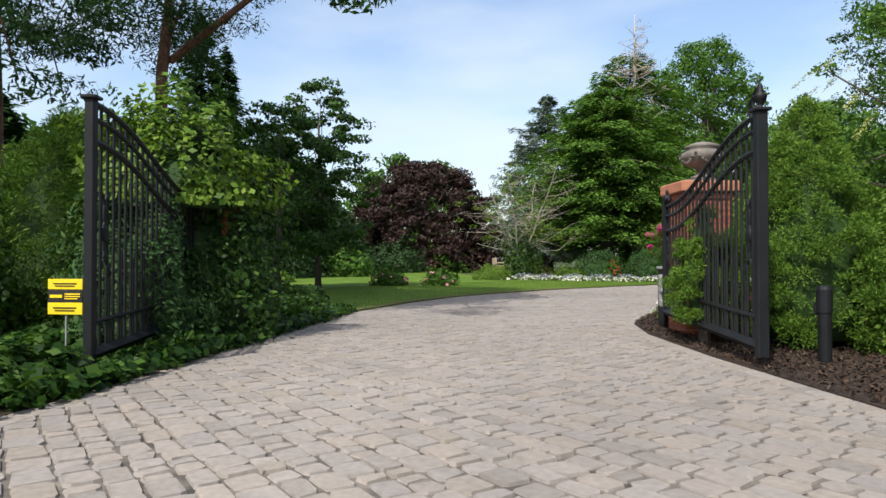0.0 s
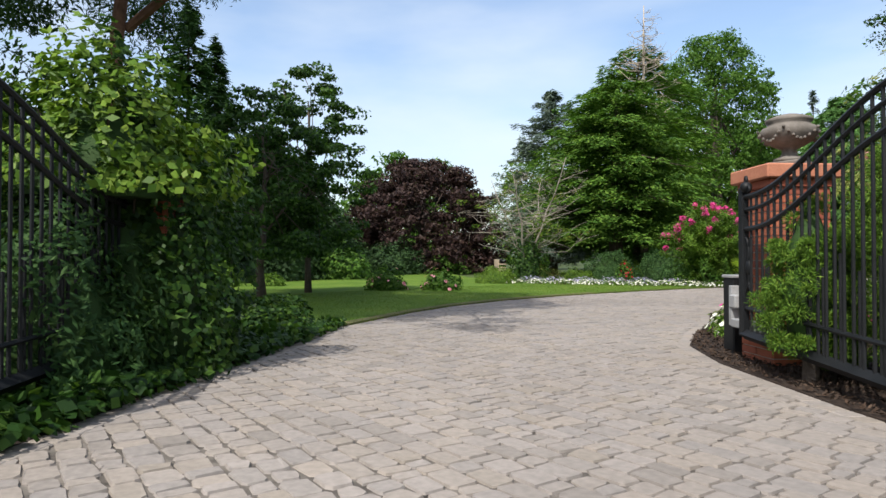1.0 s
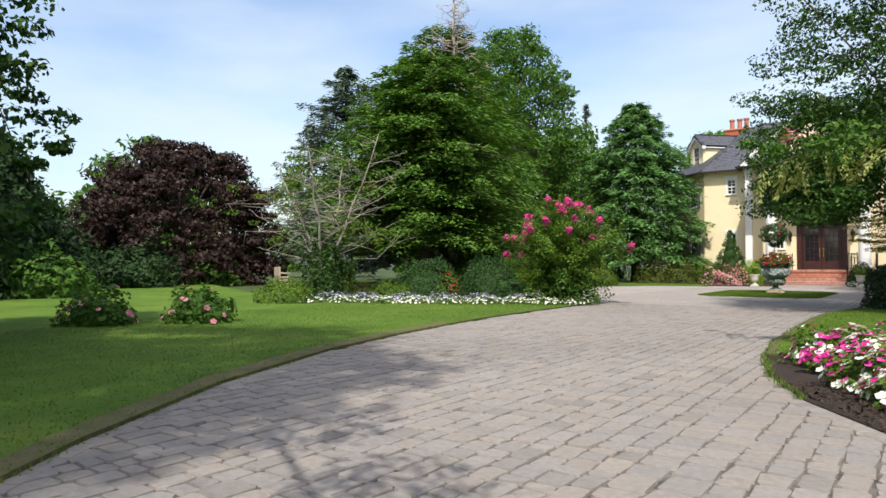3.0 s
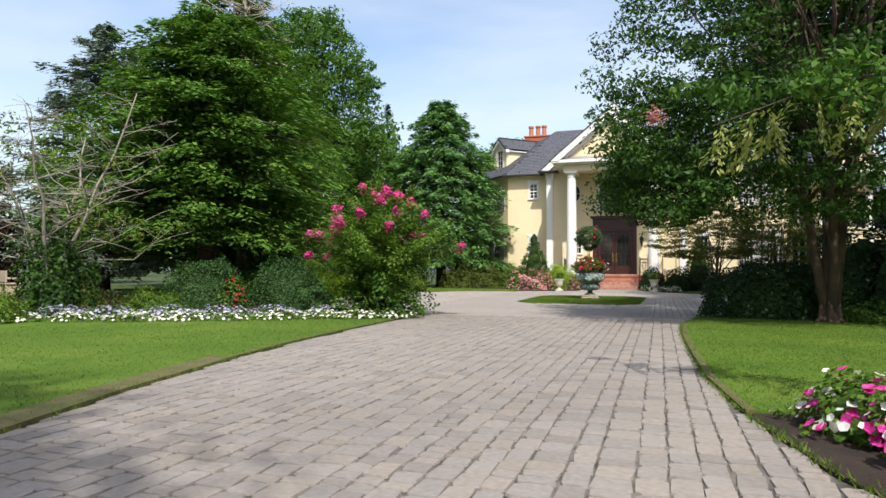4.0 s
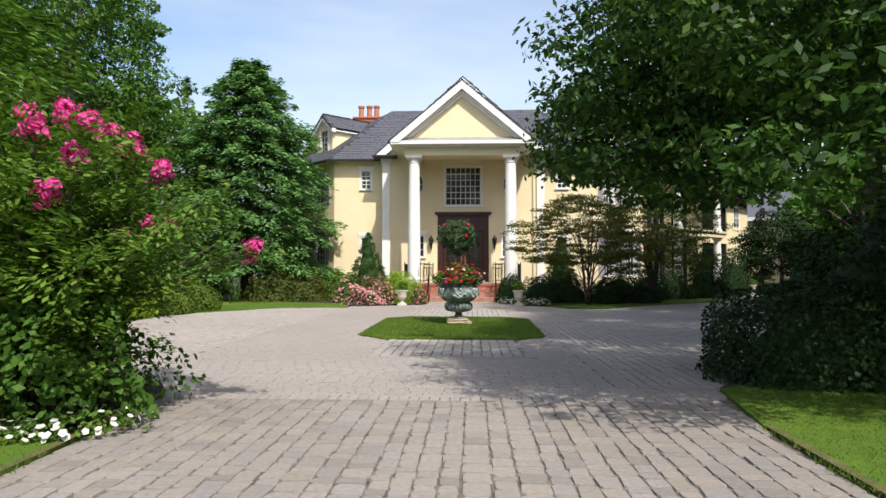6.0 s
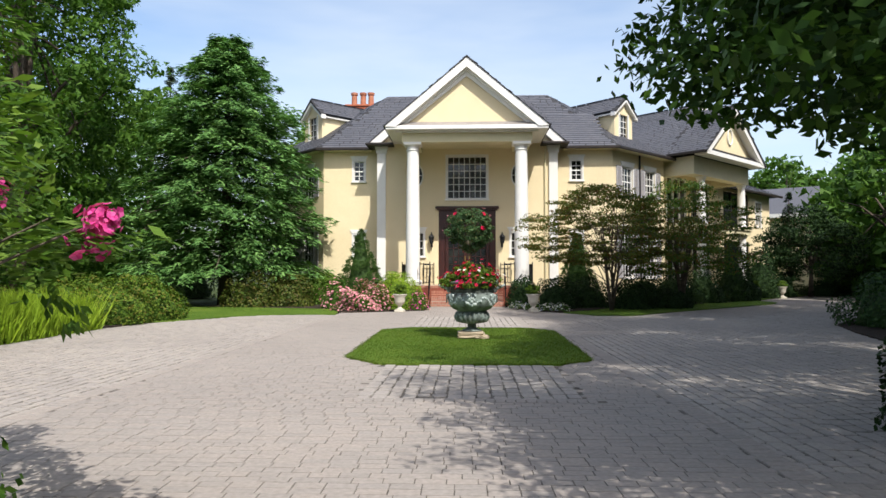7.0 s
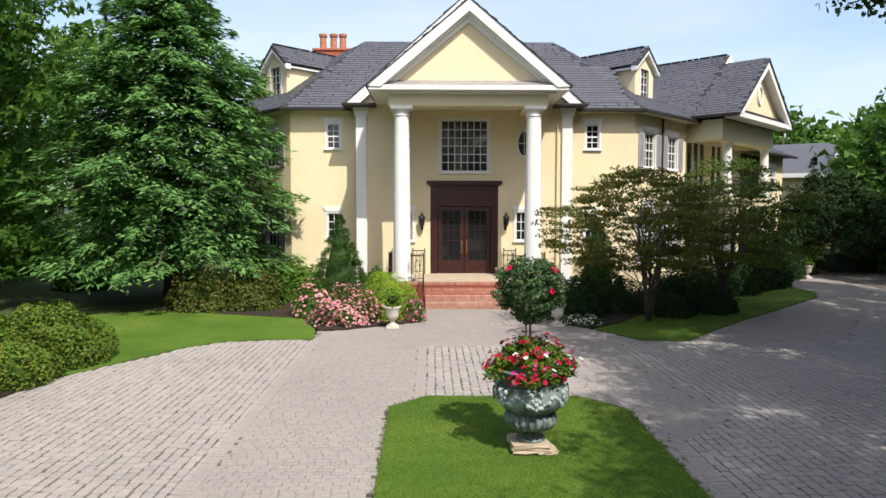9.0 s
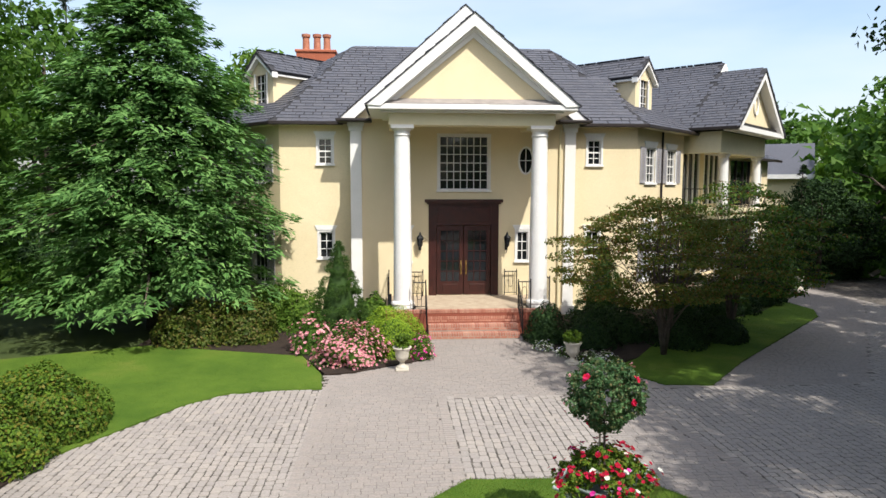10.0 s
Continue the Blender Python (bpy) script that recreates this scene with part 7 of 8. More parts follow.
for nm, b in (("seat", (-0.75, 0.75, -0.25, 0.25, 0.42, 0.47)), ("backrest", (-0.75, 0.75, 0.2, 0.26, 0.5, 0.95)), ("leg", (-0.7, -0.62, -0.2, 0.25, 0, 0.42)), ("leg", (0.62, 0.7, -0.2, 0.25, 0, 0.42)), ("armrest", (-0.76, -0.68, -0.25, 0.22, 0.62, 0.68)), ("armrest", (0.68, 0.76, -0.25, 0.22, 0.62, 0.68))):
    part(nm, box(*b, bevel=0.01), M_STONE, bench)

# right of the court: clipped dark hedge and shrubs
mound("yew_hedge", "dark clipped yew hedge under the shade tree", (4.88, -23.9, 0), 62, 1.5, 1.15, 1.17, 24000, 0.06, M_DUSK, rough=0.05, boxy=3.2)
for i, (x, y, r, h) in enumerate(((10.6, -12.6, 1.5, 1.3), (9.9, -15.2, 1.2, 1.0), (13, -9.5, 1.6, 1.6), (12.5, -15.5, 2.0, 2.2))):
    mound("yew", "dark spreading yew at the court's edge", (x, y, 0), 260 + i, r, r, h, 7000, 0.09, M_YEW, group="court yews", rough=0.15)
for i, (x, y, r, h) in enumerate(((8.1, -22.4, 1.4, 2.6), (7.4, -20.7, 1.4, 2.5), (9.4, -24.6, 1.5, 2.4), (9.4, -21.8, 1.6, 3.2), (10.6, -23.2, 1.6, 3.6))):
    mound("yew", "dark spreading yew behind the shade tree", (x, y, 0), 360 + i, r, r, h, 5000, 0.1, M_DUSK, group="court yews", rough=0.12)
mound("azalea", "low shrub at the foot of the shade tree", (6.4, -25.2, 0), 266, 0.6, 0.5, 0.4, 1800, 0.07, M_LEAF, rough=0.2)

# planting against the house
def cone(at, h, r, seed, label):
    return tufted("conical_evergreen", label, at, seed, [(0.1, r * 0.95), (h * 0.2, r), (h * 0.5, r * 0.66), (h * 0.8, r * 0.28), (h, 0.03)], 420, 0.11, 130, 0.05, M_CONE, wobble=0.05)


cone((-4.15, -3.3, 0), 3.0, 0.98, 63, "clipped dark conical evergreen before the stucco wall")
cone((4.5, -1.8, 0), 2.9, 0.95, 64, "clipped dark conical evergreen before the stucco wall")
mound("phlox", "mass of pale pink phlox beside the walk", (-3.55, -5.75, 0), 65, 1.0, 0.85, 0.85, 5000, 0.07, M_LEAF, "flowers", turn=25, flowers=[(M_PALEPINK, 1500, 0.066, "pink_blossom")], rough=0.25)
mound("phlox", "mass of pale pink phlox beside the walk", (-4.75, -4.6, 0), 66, 0.75, 0.7, 1.0, 3500, 0.07, M_LEAF, "flowers", flowers=[(M_PALEPINK, 260, 0.085, "pink_blossom")], rough=0.2)
mound("boxwood", "bright green rounded boxwood by the steps", (-2.5, -4.95, 0), 67, 1.05, 0.85, 1.38, 17000, 0.042, M_BRIGHTBOX, rough=0.06)
mound("bedding_flowers", "pink and lilac flowers at the foot of the boxwood", (-1.72, -5.5, 0), 68, 0.34, 0.45, 0.7, 1100, 0.06, M_LEAF, "flowers", flowers=[(M_MAGENTA, 60, 0.06, "magenta_blossom"), (M_PALEPINK, 60, 0.06, "pink_blossom")])
for i, (x, y, r, h, m_) in enumerate(((-8.5, -3.3, 1.15, 1.3, M_BRONZEBOX), (-7.0, -3.2, 1.0, 1.3, M_BRONZEBOX), (-5.5, -1.7, 0.8, 1.3, M_LEAFLIGHT), (-6.5, -0.9, 0.9, 1.4, M_LEAFLIGHT), (-3.2, -1.8, 0.6, 1.1, M_LEAFLIGHT))):
    mound("foundation_shrub", "rounded green shrub against the house", (x, y, 0), 270 + i, r, r * 0.85, h, 6500, 0.095, m_, group="foundation shrubs", rough=0.12)
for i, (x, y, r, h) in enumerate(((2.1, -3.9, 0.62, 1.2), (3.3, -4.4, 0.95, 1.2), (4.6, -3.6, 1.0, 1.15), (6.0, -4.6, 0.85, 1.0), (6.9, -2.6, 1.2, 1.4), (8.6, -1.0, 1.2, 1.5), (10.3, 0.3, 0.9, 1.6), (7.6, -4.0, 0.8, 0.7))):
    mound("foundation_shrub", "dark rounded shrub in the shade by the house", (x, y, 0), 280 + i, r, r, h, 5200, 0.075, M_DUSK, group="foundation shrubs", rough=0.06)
for i, (x, y) in enumerate(((1.85, -4.9), (2.3, -5.6), (2.75, -6.2), (3.2, -6.3))):
    mound("white_bedding", "white and lilac flowers edging the bed by the steps", (x, y, 0.02), 290 + i, 0.3, 0.35, 0.25, 600, 0.05, M_LEAF, "flowers", "edging flowers", flowers=[(M_WHITEFLOWER, 60, 0.05, "white_blossom"), (M_LILAC, 30, 0.05, "lilac_blossom")])
for i, (x, y, r, h) in enumerate(((-9.2, -10.6, 1.15, 1.25), (-9.5, -12.1, 1.2, 1.2), (-10.9, -11.3, 1.2, 1.15), (-9.9, -13.6, 0.9, 0.85), (-11.6, -13.2, 1.1, 1.0))):
    mound("spirea", "bronze-green spirea mound beside the court", (x, y, 0), 300 + i, r, r, h, 15000, 0.072, M_SPIREA, group="court spireas", rough=0.1)
rg = np.random.default_rng(88)
xx, yy = scatter(rg, [(-8.3, -21.4), (-8.6, -19.5), (-8.5, -17), (-8.6, -13.6), (-10.6, -13.6), (-10.6, -21.6)], 640)
tagged(new("daylily_leaves", quads_mesh("daylily_leaves", blades(rg, xx, yy, 0.0, 0.9, 0.019, 0.3), M_BRIGHTBOX, 3)), "tall bright green daylily leaves beside the court", "daylilies", kind="stuff")
tree("japanese_maple", "Japanese maple with bronze-green layered leaves", (5.05, -5.7, 0), 69, 3.9, [(1.6, 1.7), (2.2, 2.7), (3.1, 2.7), (3.8, 1.8), (4.4, 0.5)], 290, 0.4, 85, 0.085, M_BRONZELEAF, 0.055, bare=0.2, stems=5, flat=0.22, inner=0.3, shift=(-0.3, 0.0))
tree("japanese_maple", "Japanese maple with green and rust-red leaves", (8.2, -3.4, 0), 70, 4.3, [(1.3, 1.6), (2.2, 2.6), (3.2, 2.6), (4.1, 1.7), (4.8, 0.4)], 230, 0.48, 85, 0.095, M_GREENMAPLE, 0.055, bare=0.22, stems=5, flat=0.22, inner=0.35)
for i, (x, y, r, h) in enumerate(((17.2, 7.9, 0.7, 1.1), (20.5, 9.6, 1.4, 0.9), (21.8, 10.4, 1.2, 0.8), (15.2, 5.9, 0.9, 2.6), (12.3, 2.2, 0.85, 2.7), (13.2, 2.6, 0.5, 0.9))):
    mound("yew", "dark yew beside the wing", (x, y, 0), 310 + i, r, r, h, 6000, 0.1, M_DUSK, group="wing yews", rough=0.12)
tree("yew_tree", "broad dark yew tree on the lawn beyond the wing", (19.3, 8.9, 0), 340, 4.6, [(1.0, 1.9), (1.8, 2.7), (3.0, 2.6), (4.2, 1.7), (5.0, 0.5)], 230, 0.55, 90, 0.13, M_DUSK, 0.14, bare=0.3, flat=0.55)
# trees added mostly outside the view, so their crowns shade court and wing
tree("added_shade_tree", "tall dense broadleaf tree added to shade the court and wing", (13.6, -13.2, 0), 341, 15, [(5.5, 2.6), (8, 4.2), (11, 4.4), (13.5, 2.8), (15, 0.8)], 330, 0.9, 60, 0.3, M_LEAFDARK, 0.3, bare=0.4, flat=0.5)
tree("added_shade_tree", "tall dense broadleaf tree added to shade the court and wing", (15.0, -20.0, 0), 342, 14, [(4.5, 3.0), (7, 4.6), (10, 4.8), (12.5, 3.0), (14, 0.8)], 330, 0.95, 60, 0.3, M_LEAFDARK, 0.3, bare=0.4, flat=0.5)
tree("added_shade_tree", "tall dense broadleaf tree added to shade the court and wing", (16.8, -5.8, 0), 344, 15.5, [(6.5, 2.0), (8.5, 3.2), (12, 3.4), (14.5, 2.2), (15.6, 0.8)], 260, 0.85, 60, 0.3, M_LEAFDARK, 0.3, bare=0.4, flat=0.5)
tree("added_shade_tree", "tall dense broadleaf tree added to shade the court and wing", (24.5, -2.0, 0), 343, 14, [(2.5, 3.0), (6, 4.2), (10, 4.2), (12.5, 3.0), (14, 0.8)], 260, 0.95, 60, 0.32, M_LEAFDARK, 0.3, bare=0.4, flat=0.5)
layered_tree("far_spruce", "small dark conifer far beyond the drive", (18.0, 8.6, 0), 320, 5.9, [(0.3, 0.9), (2, 0.9), (4, 0.6), (5.9, 0.05)], 140, 70, 0.12, M_DUSK, 0.12, sag=0.15, rise=0.1)
# overhanging branch of the shade tree's neighbour
tree("court_oak", "broad oak beside the court with overhanging branches", (10.8, -14.9, 0), 330, 13, [(6.6, 2.5), (7.6, 5.4), (9.5, 6.0), (12, 4.8), (14, 2.6), (15, 0.8)], 640, 0.75, 90, 0.15, M_LEAFDARK, 0.27, bare=0.45, flat=0.45, slim=0.75)
# second oak added off to the right, its crown placed to shade the court
tree("court_oak", "broad oak beside the court with overhanging branches", (8.8, -21.9, 0), 331, 12, [(5.2, 2.6), (6.6, 4.0), (9.0, 4.4), (11.5, 3.4), (13, 0.8)], 600, 0.75, 80, 0.16, M_LEAFDARK, 0.22, bare=0.4, flat=0.5)

# the first five are near-black, the shade beside the house put into their colour
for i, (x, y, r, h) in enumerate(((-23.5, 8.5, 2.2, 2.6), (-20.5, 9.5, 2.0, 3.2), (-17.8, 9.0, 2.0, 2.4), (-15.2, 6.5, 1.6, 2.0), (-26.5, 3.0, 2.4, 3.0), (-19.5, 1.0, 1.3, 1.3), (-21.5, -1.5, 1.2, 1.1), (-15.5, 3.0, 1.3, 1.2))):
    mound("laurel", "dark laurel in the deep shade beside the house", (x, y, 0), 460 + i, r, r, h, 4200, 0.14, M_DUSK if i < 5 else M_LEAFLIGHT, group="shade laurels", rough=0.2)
for i, (x, y, h) in enumerate(((-22.5, 4.5, 13.0), (-27.0, -4.0, 14.0))):
    tree("oak", "green broadleaf tree crowding behind the spruce", (x, y, 0), 470 + i, h, [(0.8, 3.2), (h * 0.35, 4.2), (h * 0.65, 4.0), (h * 0.9, 2.2), (h, 0.7)], 300, 0.95, 75, 0.29, M_LEAF, 0.3, flat=0.5)
ro = np.random.default_rng(45)
oc = np.stack([ro.uniform(-4.2, -0.2, 280), ro.uniform(-2.6, 1.5, 280), ro.uniform(1.85, 4.8, 280)], 1)
oc[:, 1] = np.where(oc[:, 2] > 3.5, np.minimum(oc[:, 1], 0.8 - 0.5 * ro.random(280)), oc[:, 1])
oc = np.vstack([oc, np.stack([ro.uniform(-0.2, 3.4, 120), ro.uniform(-2.6, 0.6, 120), ro.uniform(1.9, 4.8, 120)], 1)])
oc = oc[oc[:, 2] > 1.85 + 0.45 * np.maximum(0, oc[:, 1] + 1.2)]
low = np.stack([ro.uniform(-4.25, -2.3, 150), ro.uniform(-1.0, 1.2, 150), ro.uniform(1.95, 3.6, 150)], 1)
low = low[low[:, 2] > 2.0 + 0.2 * np.maximum(0, low[:, 1]) + 0.45 * np.maximum(0, -3.4 - low[:, 0])]
oc = np.vstack([oc, low])
op, on = clump_points(ro, oc, ro.uniform(0.3, 0.6, len(oc)), 95, 0.36)
od = new("drooping_foliage", quads_mesh("drooping_foliage", leaf_quads(ro, op, on, 0.092, 0.5), M_LEAFDARK))
od.parent = shade
pb = new("blossom", blossoms(np.random.default_rng(7), np.random.default_rng(8).normal(0, 0.07, (90, 3)) + np.array([-3.2, -3.4, 3.5]), np.tile([0, 0, 1.0], (90, 1)), 0.05, M_PALEPINK, "blossom"))
pb.parent = shade

# far woods closing the horizon
rf = np.random.default_rng(99)
k = 620
ang = rf.uniform(0, 6.2832, k)
rad = rf.uniform(85, 130, k)
hz = rf.random(k) ** 0.8 * rf.uniform(7, 14, k)
cc = np.stack([-10 + rad * np.cos(ang), -20 + rad * np.sin(ang), hz], 1)
fp, fn = clump_points(rf, cc, rf.uniform(2.0, 4.2, k), 60, 0.7)
fk = fp[:, 2] > 0
tagged(new("far_woods", quads_mesh("far_woods", halved(leaf_quads(rf, fp[fk], fn[fk], 1.3, 0.7)), M_LEAF, 3)), "green woods far round the garden", "woods", kind="stuff")

# ---- pieces: pavers and slates ----
def paver_field(polys, holes, row_w, lengths, gap, seed, along_y, origin, lift, wave=0.0):
    """Rows of pavers with staggered joints: centres and half sizes."""
    rng = np.random.default_rng(seed)
    x0 = min(p[0] for q in polys for p in q)
    x1 = max(p[0] for q in polys for p in q)
    y0 = min(p[1] for q in polys for p in q)
    y1 = max(p[1] for q in polys for p in q)
    if not along_y:
        x0, x1, y0, y1 = y0, y1, x0, x1
    out = []
    x = x0
    while x < x1:
        w = row_w[int(rng.integers(0, len(row_w)))]
        k = int((y1 - y0) / min(lengths)) + 2
        ls = np.array(lengths)[rng.integers(0, len(lengths), k)]
        e = y0 - rng.random() * 0.2 + np.concatenate([[0], np.cumsum(ls)])
        c = (e[1:] + e[:-1]) / 2
        out.append(np.stack([x + w / 2 + rng.normal(0, gap * 0.3, k), c, w / 2 - gap / 2 + rng.normal(0, gap * 0.3, k), ls / 2 - gap / 2], 1))
        x += w
    a = np.concatenate(out)
    if not along_y:
        a = a[:, [1, 0, 3, 2]]
    keep = np.zeros(len(a), bool)
    for q in polys:
        keep |= inside(q, a[:, 0], a[:, 1])
    for q in holes:
        keep &= ~inside(q, a[:, 0], a[:, 1])
    return a[keep]


def pavers_mesh(name, a, mat, seed, top=0.0, depth=0.02, round_=0.012, skew=0.006, tilt=0.003, corners=True):
    """Joined worn pavers: flat top, rounded-off rim and, on cobbles, broken corners."""
    rng = np.random.default_rng(seed)
    k = len(a)
    c8 = 8 if corners else 4
    if corners:
        sx = np.array([-1, 1, 1, 1, 1, -1, -1, -1.0])
        sy = np.array([-1, -1, -1, 1, 1, 1, 1, -1.0])
        cut = np.repeat(np.minimum(rng.uniform(0.12, 0.34, (k, 4)) * 0.1, 0.3 * np.minimum(a[:, 2:3], a[:, 3:4])), 2, axis=1)
        cut = np.roll(cut, 1, axis=1)
        cx = cut * np.array([1, 1, 0, 0, 1, 1, 0, 0.0])
        cy = cut * np.array([0, 0, 1, 1, 0, 0, 1, 1.0])
    else:
        sx, sy = np.array([-1, 1, 1, -1.0]), np.array([-1, -1, 1, 1.0])
        cx = cy = np.zeros((k, 4))
    rim = np.zeros((k, c8, 3))
    rim[:, :, 0] = a[:, 0:1] + sx * (a[:, 2:3] - cx) + rng.normal(0, skew, (k, c8))
    rim[:, :, 1] = a[:, 1:2] + sy * (a[:, 3:4] - cy) + rng.normal(0, skew, (k, c8))
    inner = rim.copy()
    ctr = np.stack([a[:, 0], a[:, 1]], 1)[:, None, :]
    d = rim[:, :, :2] - ctr
    inner[:, :, :2] = ctr + d * (1 - round_ / np.maximum(np.linalg.norm(d, axis=2, keepdims=True), 0.02))
    z = top + rng.normal(0, tilt, (k, 1)) + rng.normal(0, tilt * 0.5, (k, c8))
    inner[:, :, 2] = z
    rim[:, :, 2] = top - depth
    v = np.concatenate([inner, rim], 1).reshape(-1, 3)
    me = bpy.data.meshes.new(name)
    me.vertices.add(len(v))
    me.vertices.foreach_set("co", v.astype(np.float32).ravel())
    ring = np.array([[c8 + i, c8 + (i + 1) % c8, (i + 1) % c8, i] for i in range(c8)]).ravel()
    per = np.concatenate([np.arange(c8), ring])
    f = ((np.arange(k) * 2 * c8)[:, None] + per[None]).ravel()
    me.loops.add(len(f))
    me.loops.foreach_set("vertex_index", f.astype(np.int32))
    starts = np.concatenate([[0], c8 + 4 * np.arange(c8)])
    st = ((np.arange(k) * len(per))[:, None] + starts[None]).ravel()
    me.polygons.add(len(st))
    me.polygons.foreach_set("loop_start", st.astype(np.int32))
    me.materials.append(mat)
    me.update(calc_edges=True)
    me.shade_flat()
    return me


COURT_Y = -25.4
LANE = [p for p in LEFT_EDGE if p[1] < COURT_Y] + [(-2.75, COURT_Y), (2.95, COURT_Y)] + [p for p in RIGHT_EDGE if p[1] < COURT_Y]
PATCH_S = [(-1.15, -22.0), (1.25, -22.0), (1.3, -19.45), (-1.15, -19.45)]
PATCH_N = [(-1.3, -13.15), (1.35, -13.2), (1.35, -9.0), (-1.3, -9.0)]
SIDE = [(-4.05, -24), (-4.05, -8.2), (-12, -8.2), (-12, -24)]
south = paver_field([LANE], [], (0.12, 0.135, 0.16), (0.09, 0.13, 0.18, 0.21), 0.008, 3, False, 0, 0)
north = paver_field([LANE], [], (0.14, 0.155, 0.2), (0.11, 0.16, 0.2, 0.24), 0.006, 13, True, 0, 0)


def cut_at(a, y, side):
    """Keeps what lies on one side of a line across the drive, with the last pieces cut to it."""
    lo, hi = a[:, 1] - a[:, 3], a[:, 1] + a[:, 3]
    lo, hi = (np.maximum(lo, y), hi) if side > 0 else (lo, np.minimum(hi, y))
    b = np.stack([a[:, 0], (lo + hi) / 2, a[:, 2], (hi - lo) / 2], 1)
    return b[hi - lo > 0.05]


lane, north = cut_at(south, -41.901, -1), cut_at(north, -41.899, 1)
patch = paver_field([PATCH_S, PATCH_N], [ISLAND], (0.16,), (0.18, 0.22, 0.26), 0.014, 4, True, 0, 0)
side = paver_field([SIDE], [], (0.14, 0.16), (0.15, 0.2, 0.23), 0.014, 5, True, 0, 0)
side = side[inside(DRIVE, side[:, 0], side[:, 1])]
SIDE_R = [(2.2, -24.6), (2.2, -15.4), (3.5, -14.2), (3.0, -10.1), (3.3, -8.6), (9, -8.6), (17, 2.4), (17, -24.6)]
east = paver_field([SIDE_R], [ISLAND], (0.14, 0.16), (0.15, 0.2, 0.23), 0.010, 25, True, 0, 0)
east = east[inside(DRIVE, east[:, 0], east[:, 1])]
court = paver_field([DRIVE], [LANE, ISLAND, PATCH_S, PATCH_N, SIDE, SIDE_R], (0.105,), (0.2,), 0.003, 6, False, 0, 0)


def off_line(a, line, width):
    """Leaves out the pavers that a border course would cover."""
    keep = np.ones(len(a), bool)
    for p, q in zip(line, line[1:]):
        p, d = np.array(p), np.array(q) - np.array(p)
        t = np.clip(((a[:, :2] - p) @ d) / (d @ d), 0, 1)
        keep &= np.linalg.norm(a[:, :2] - p - t[:, None] * d, axis=1) > width / 2 - 0.05
    return a[keep]


COURSES = [[(-4.05, -24.3), (-4.05, -8.2)], [(-1.42, -13.2), (-1.42, -9.0)], [(1.47, -13.2), (1.47, -9.0)], [(-1.3, -22.1), (1.4, -22.1)], [(-2.75, COURT_Y), (2.95, COURT_Y)], [(2.2, -24.6), (2.2, -15.4), (3.5, -14.2), (3.0, -10.1), (3.3, -8.6)]]
for line in COURSES:
    court, side, patch, north, east = (off_line(q, line, 0.2) for q in (court, side, patch, north, east))
court = court[(court[:, 1] > COURT_Y - 0.05) & ((court[:, 1] < 6) & (court[:, 0] < 17))]
lane = lane[(lane[:, 0] < 20) & (lane[:, 1] > -56)]
# the stretch by the gate, where single cobbles can be picked apart
near = (np.hypot(lane[:, 0] - 8.2, lane[:, 1] + 45.6) < 1.95)
pick = np.where(near)[0][:300]
rest = np.ones(len(lane), bool)
rest[pick] = False
cob = new("cobble_paving", pavers_mesh("cobble_paving", np.concatenate([lane[rest], north]), M_COBBLE, 7, round_=0.007, skew=0.005, tilt=0.002))
cob.parent = driveway
tagged(cob, kind="stuff")
pale = new("cobble_paving", pavers_mesh("cobble_paving", np.concatenate([patch, side, east]), M_PALECOBBLE, 17, round_=0.004, skew=0.004, tilt=0.0012))
pale.parent = driveway
tagged(pale, kind="stuff")
sml = new("brick_paving", pavers_mesh("brick_paving", court, M_BRICKPAVER, 8, top=-0.003, round_=0.003, skew=0.001, tilt=0.0007, corners=False))
sml.parent = driveway
tagged(sml, kind="stuff")
shapes = {}
rngp = np.random.default_rng(9)
for i in pick:
    key = (round(lane[i, 2], 3), round(lane[i, 3], 3), int(rngp.integers(0, 3)))
    if key not in shapes:
        shapes[key] = pavers_mesh("cobble", np.array([[0, 0, key[0], key[1]]]), M_COBBLE, 40 + len(shapes), round_=0.009)
    ob = new("cobble", shapes[key])
    ob.parent = driveway
    ob.location = (lane[i, 0], lane[i, 1], 0.0)


# border stones along the right-hand curve by the gate
def border(line, width, length, name, mat):
    a = []
    pts = [Vector((*p, 0)) for p in line]
    me = finish(box(-width / 2, width / 2, -length / 2 + 0.005, length / 2 - 0.005, -0.02, 0.0, bevel=0.006), name, mat)
    carry = 0.0
    for p, q in zip(pts, pts[1:]):
        d = (q - p)
        ln, u = d.length, d.normalized()
        s = carry
        while s < ln:
            c = p + u * s
            ob = new(name, me)
            ob.parent = driveway
            ob.matrix_basis = Matrix.Translation(c + Vector((0, 0, 0.003))) @ Matrix.Rotation(math.atan2(u.y, u.x) - math.pi / 2, 4, "Z")
            s += length
        carry = s - ln


border(RIGHT_EDGE[16:24], 0.26, 0.14, "border_stone", M_COBBLE)
border(LEFT_EDGE[2:12], 0.24, 0.14, "border_stone", M_COBBLE)
for line in COURSES:
    border(line, 0.2, 0.105, "soldier_brick", M_BRICKPAVER)


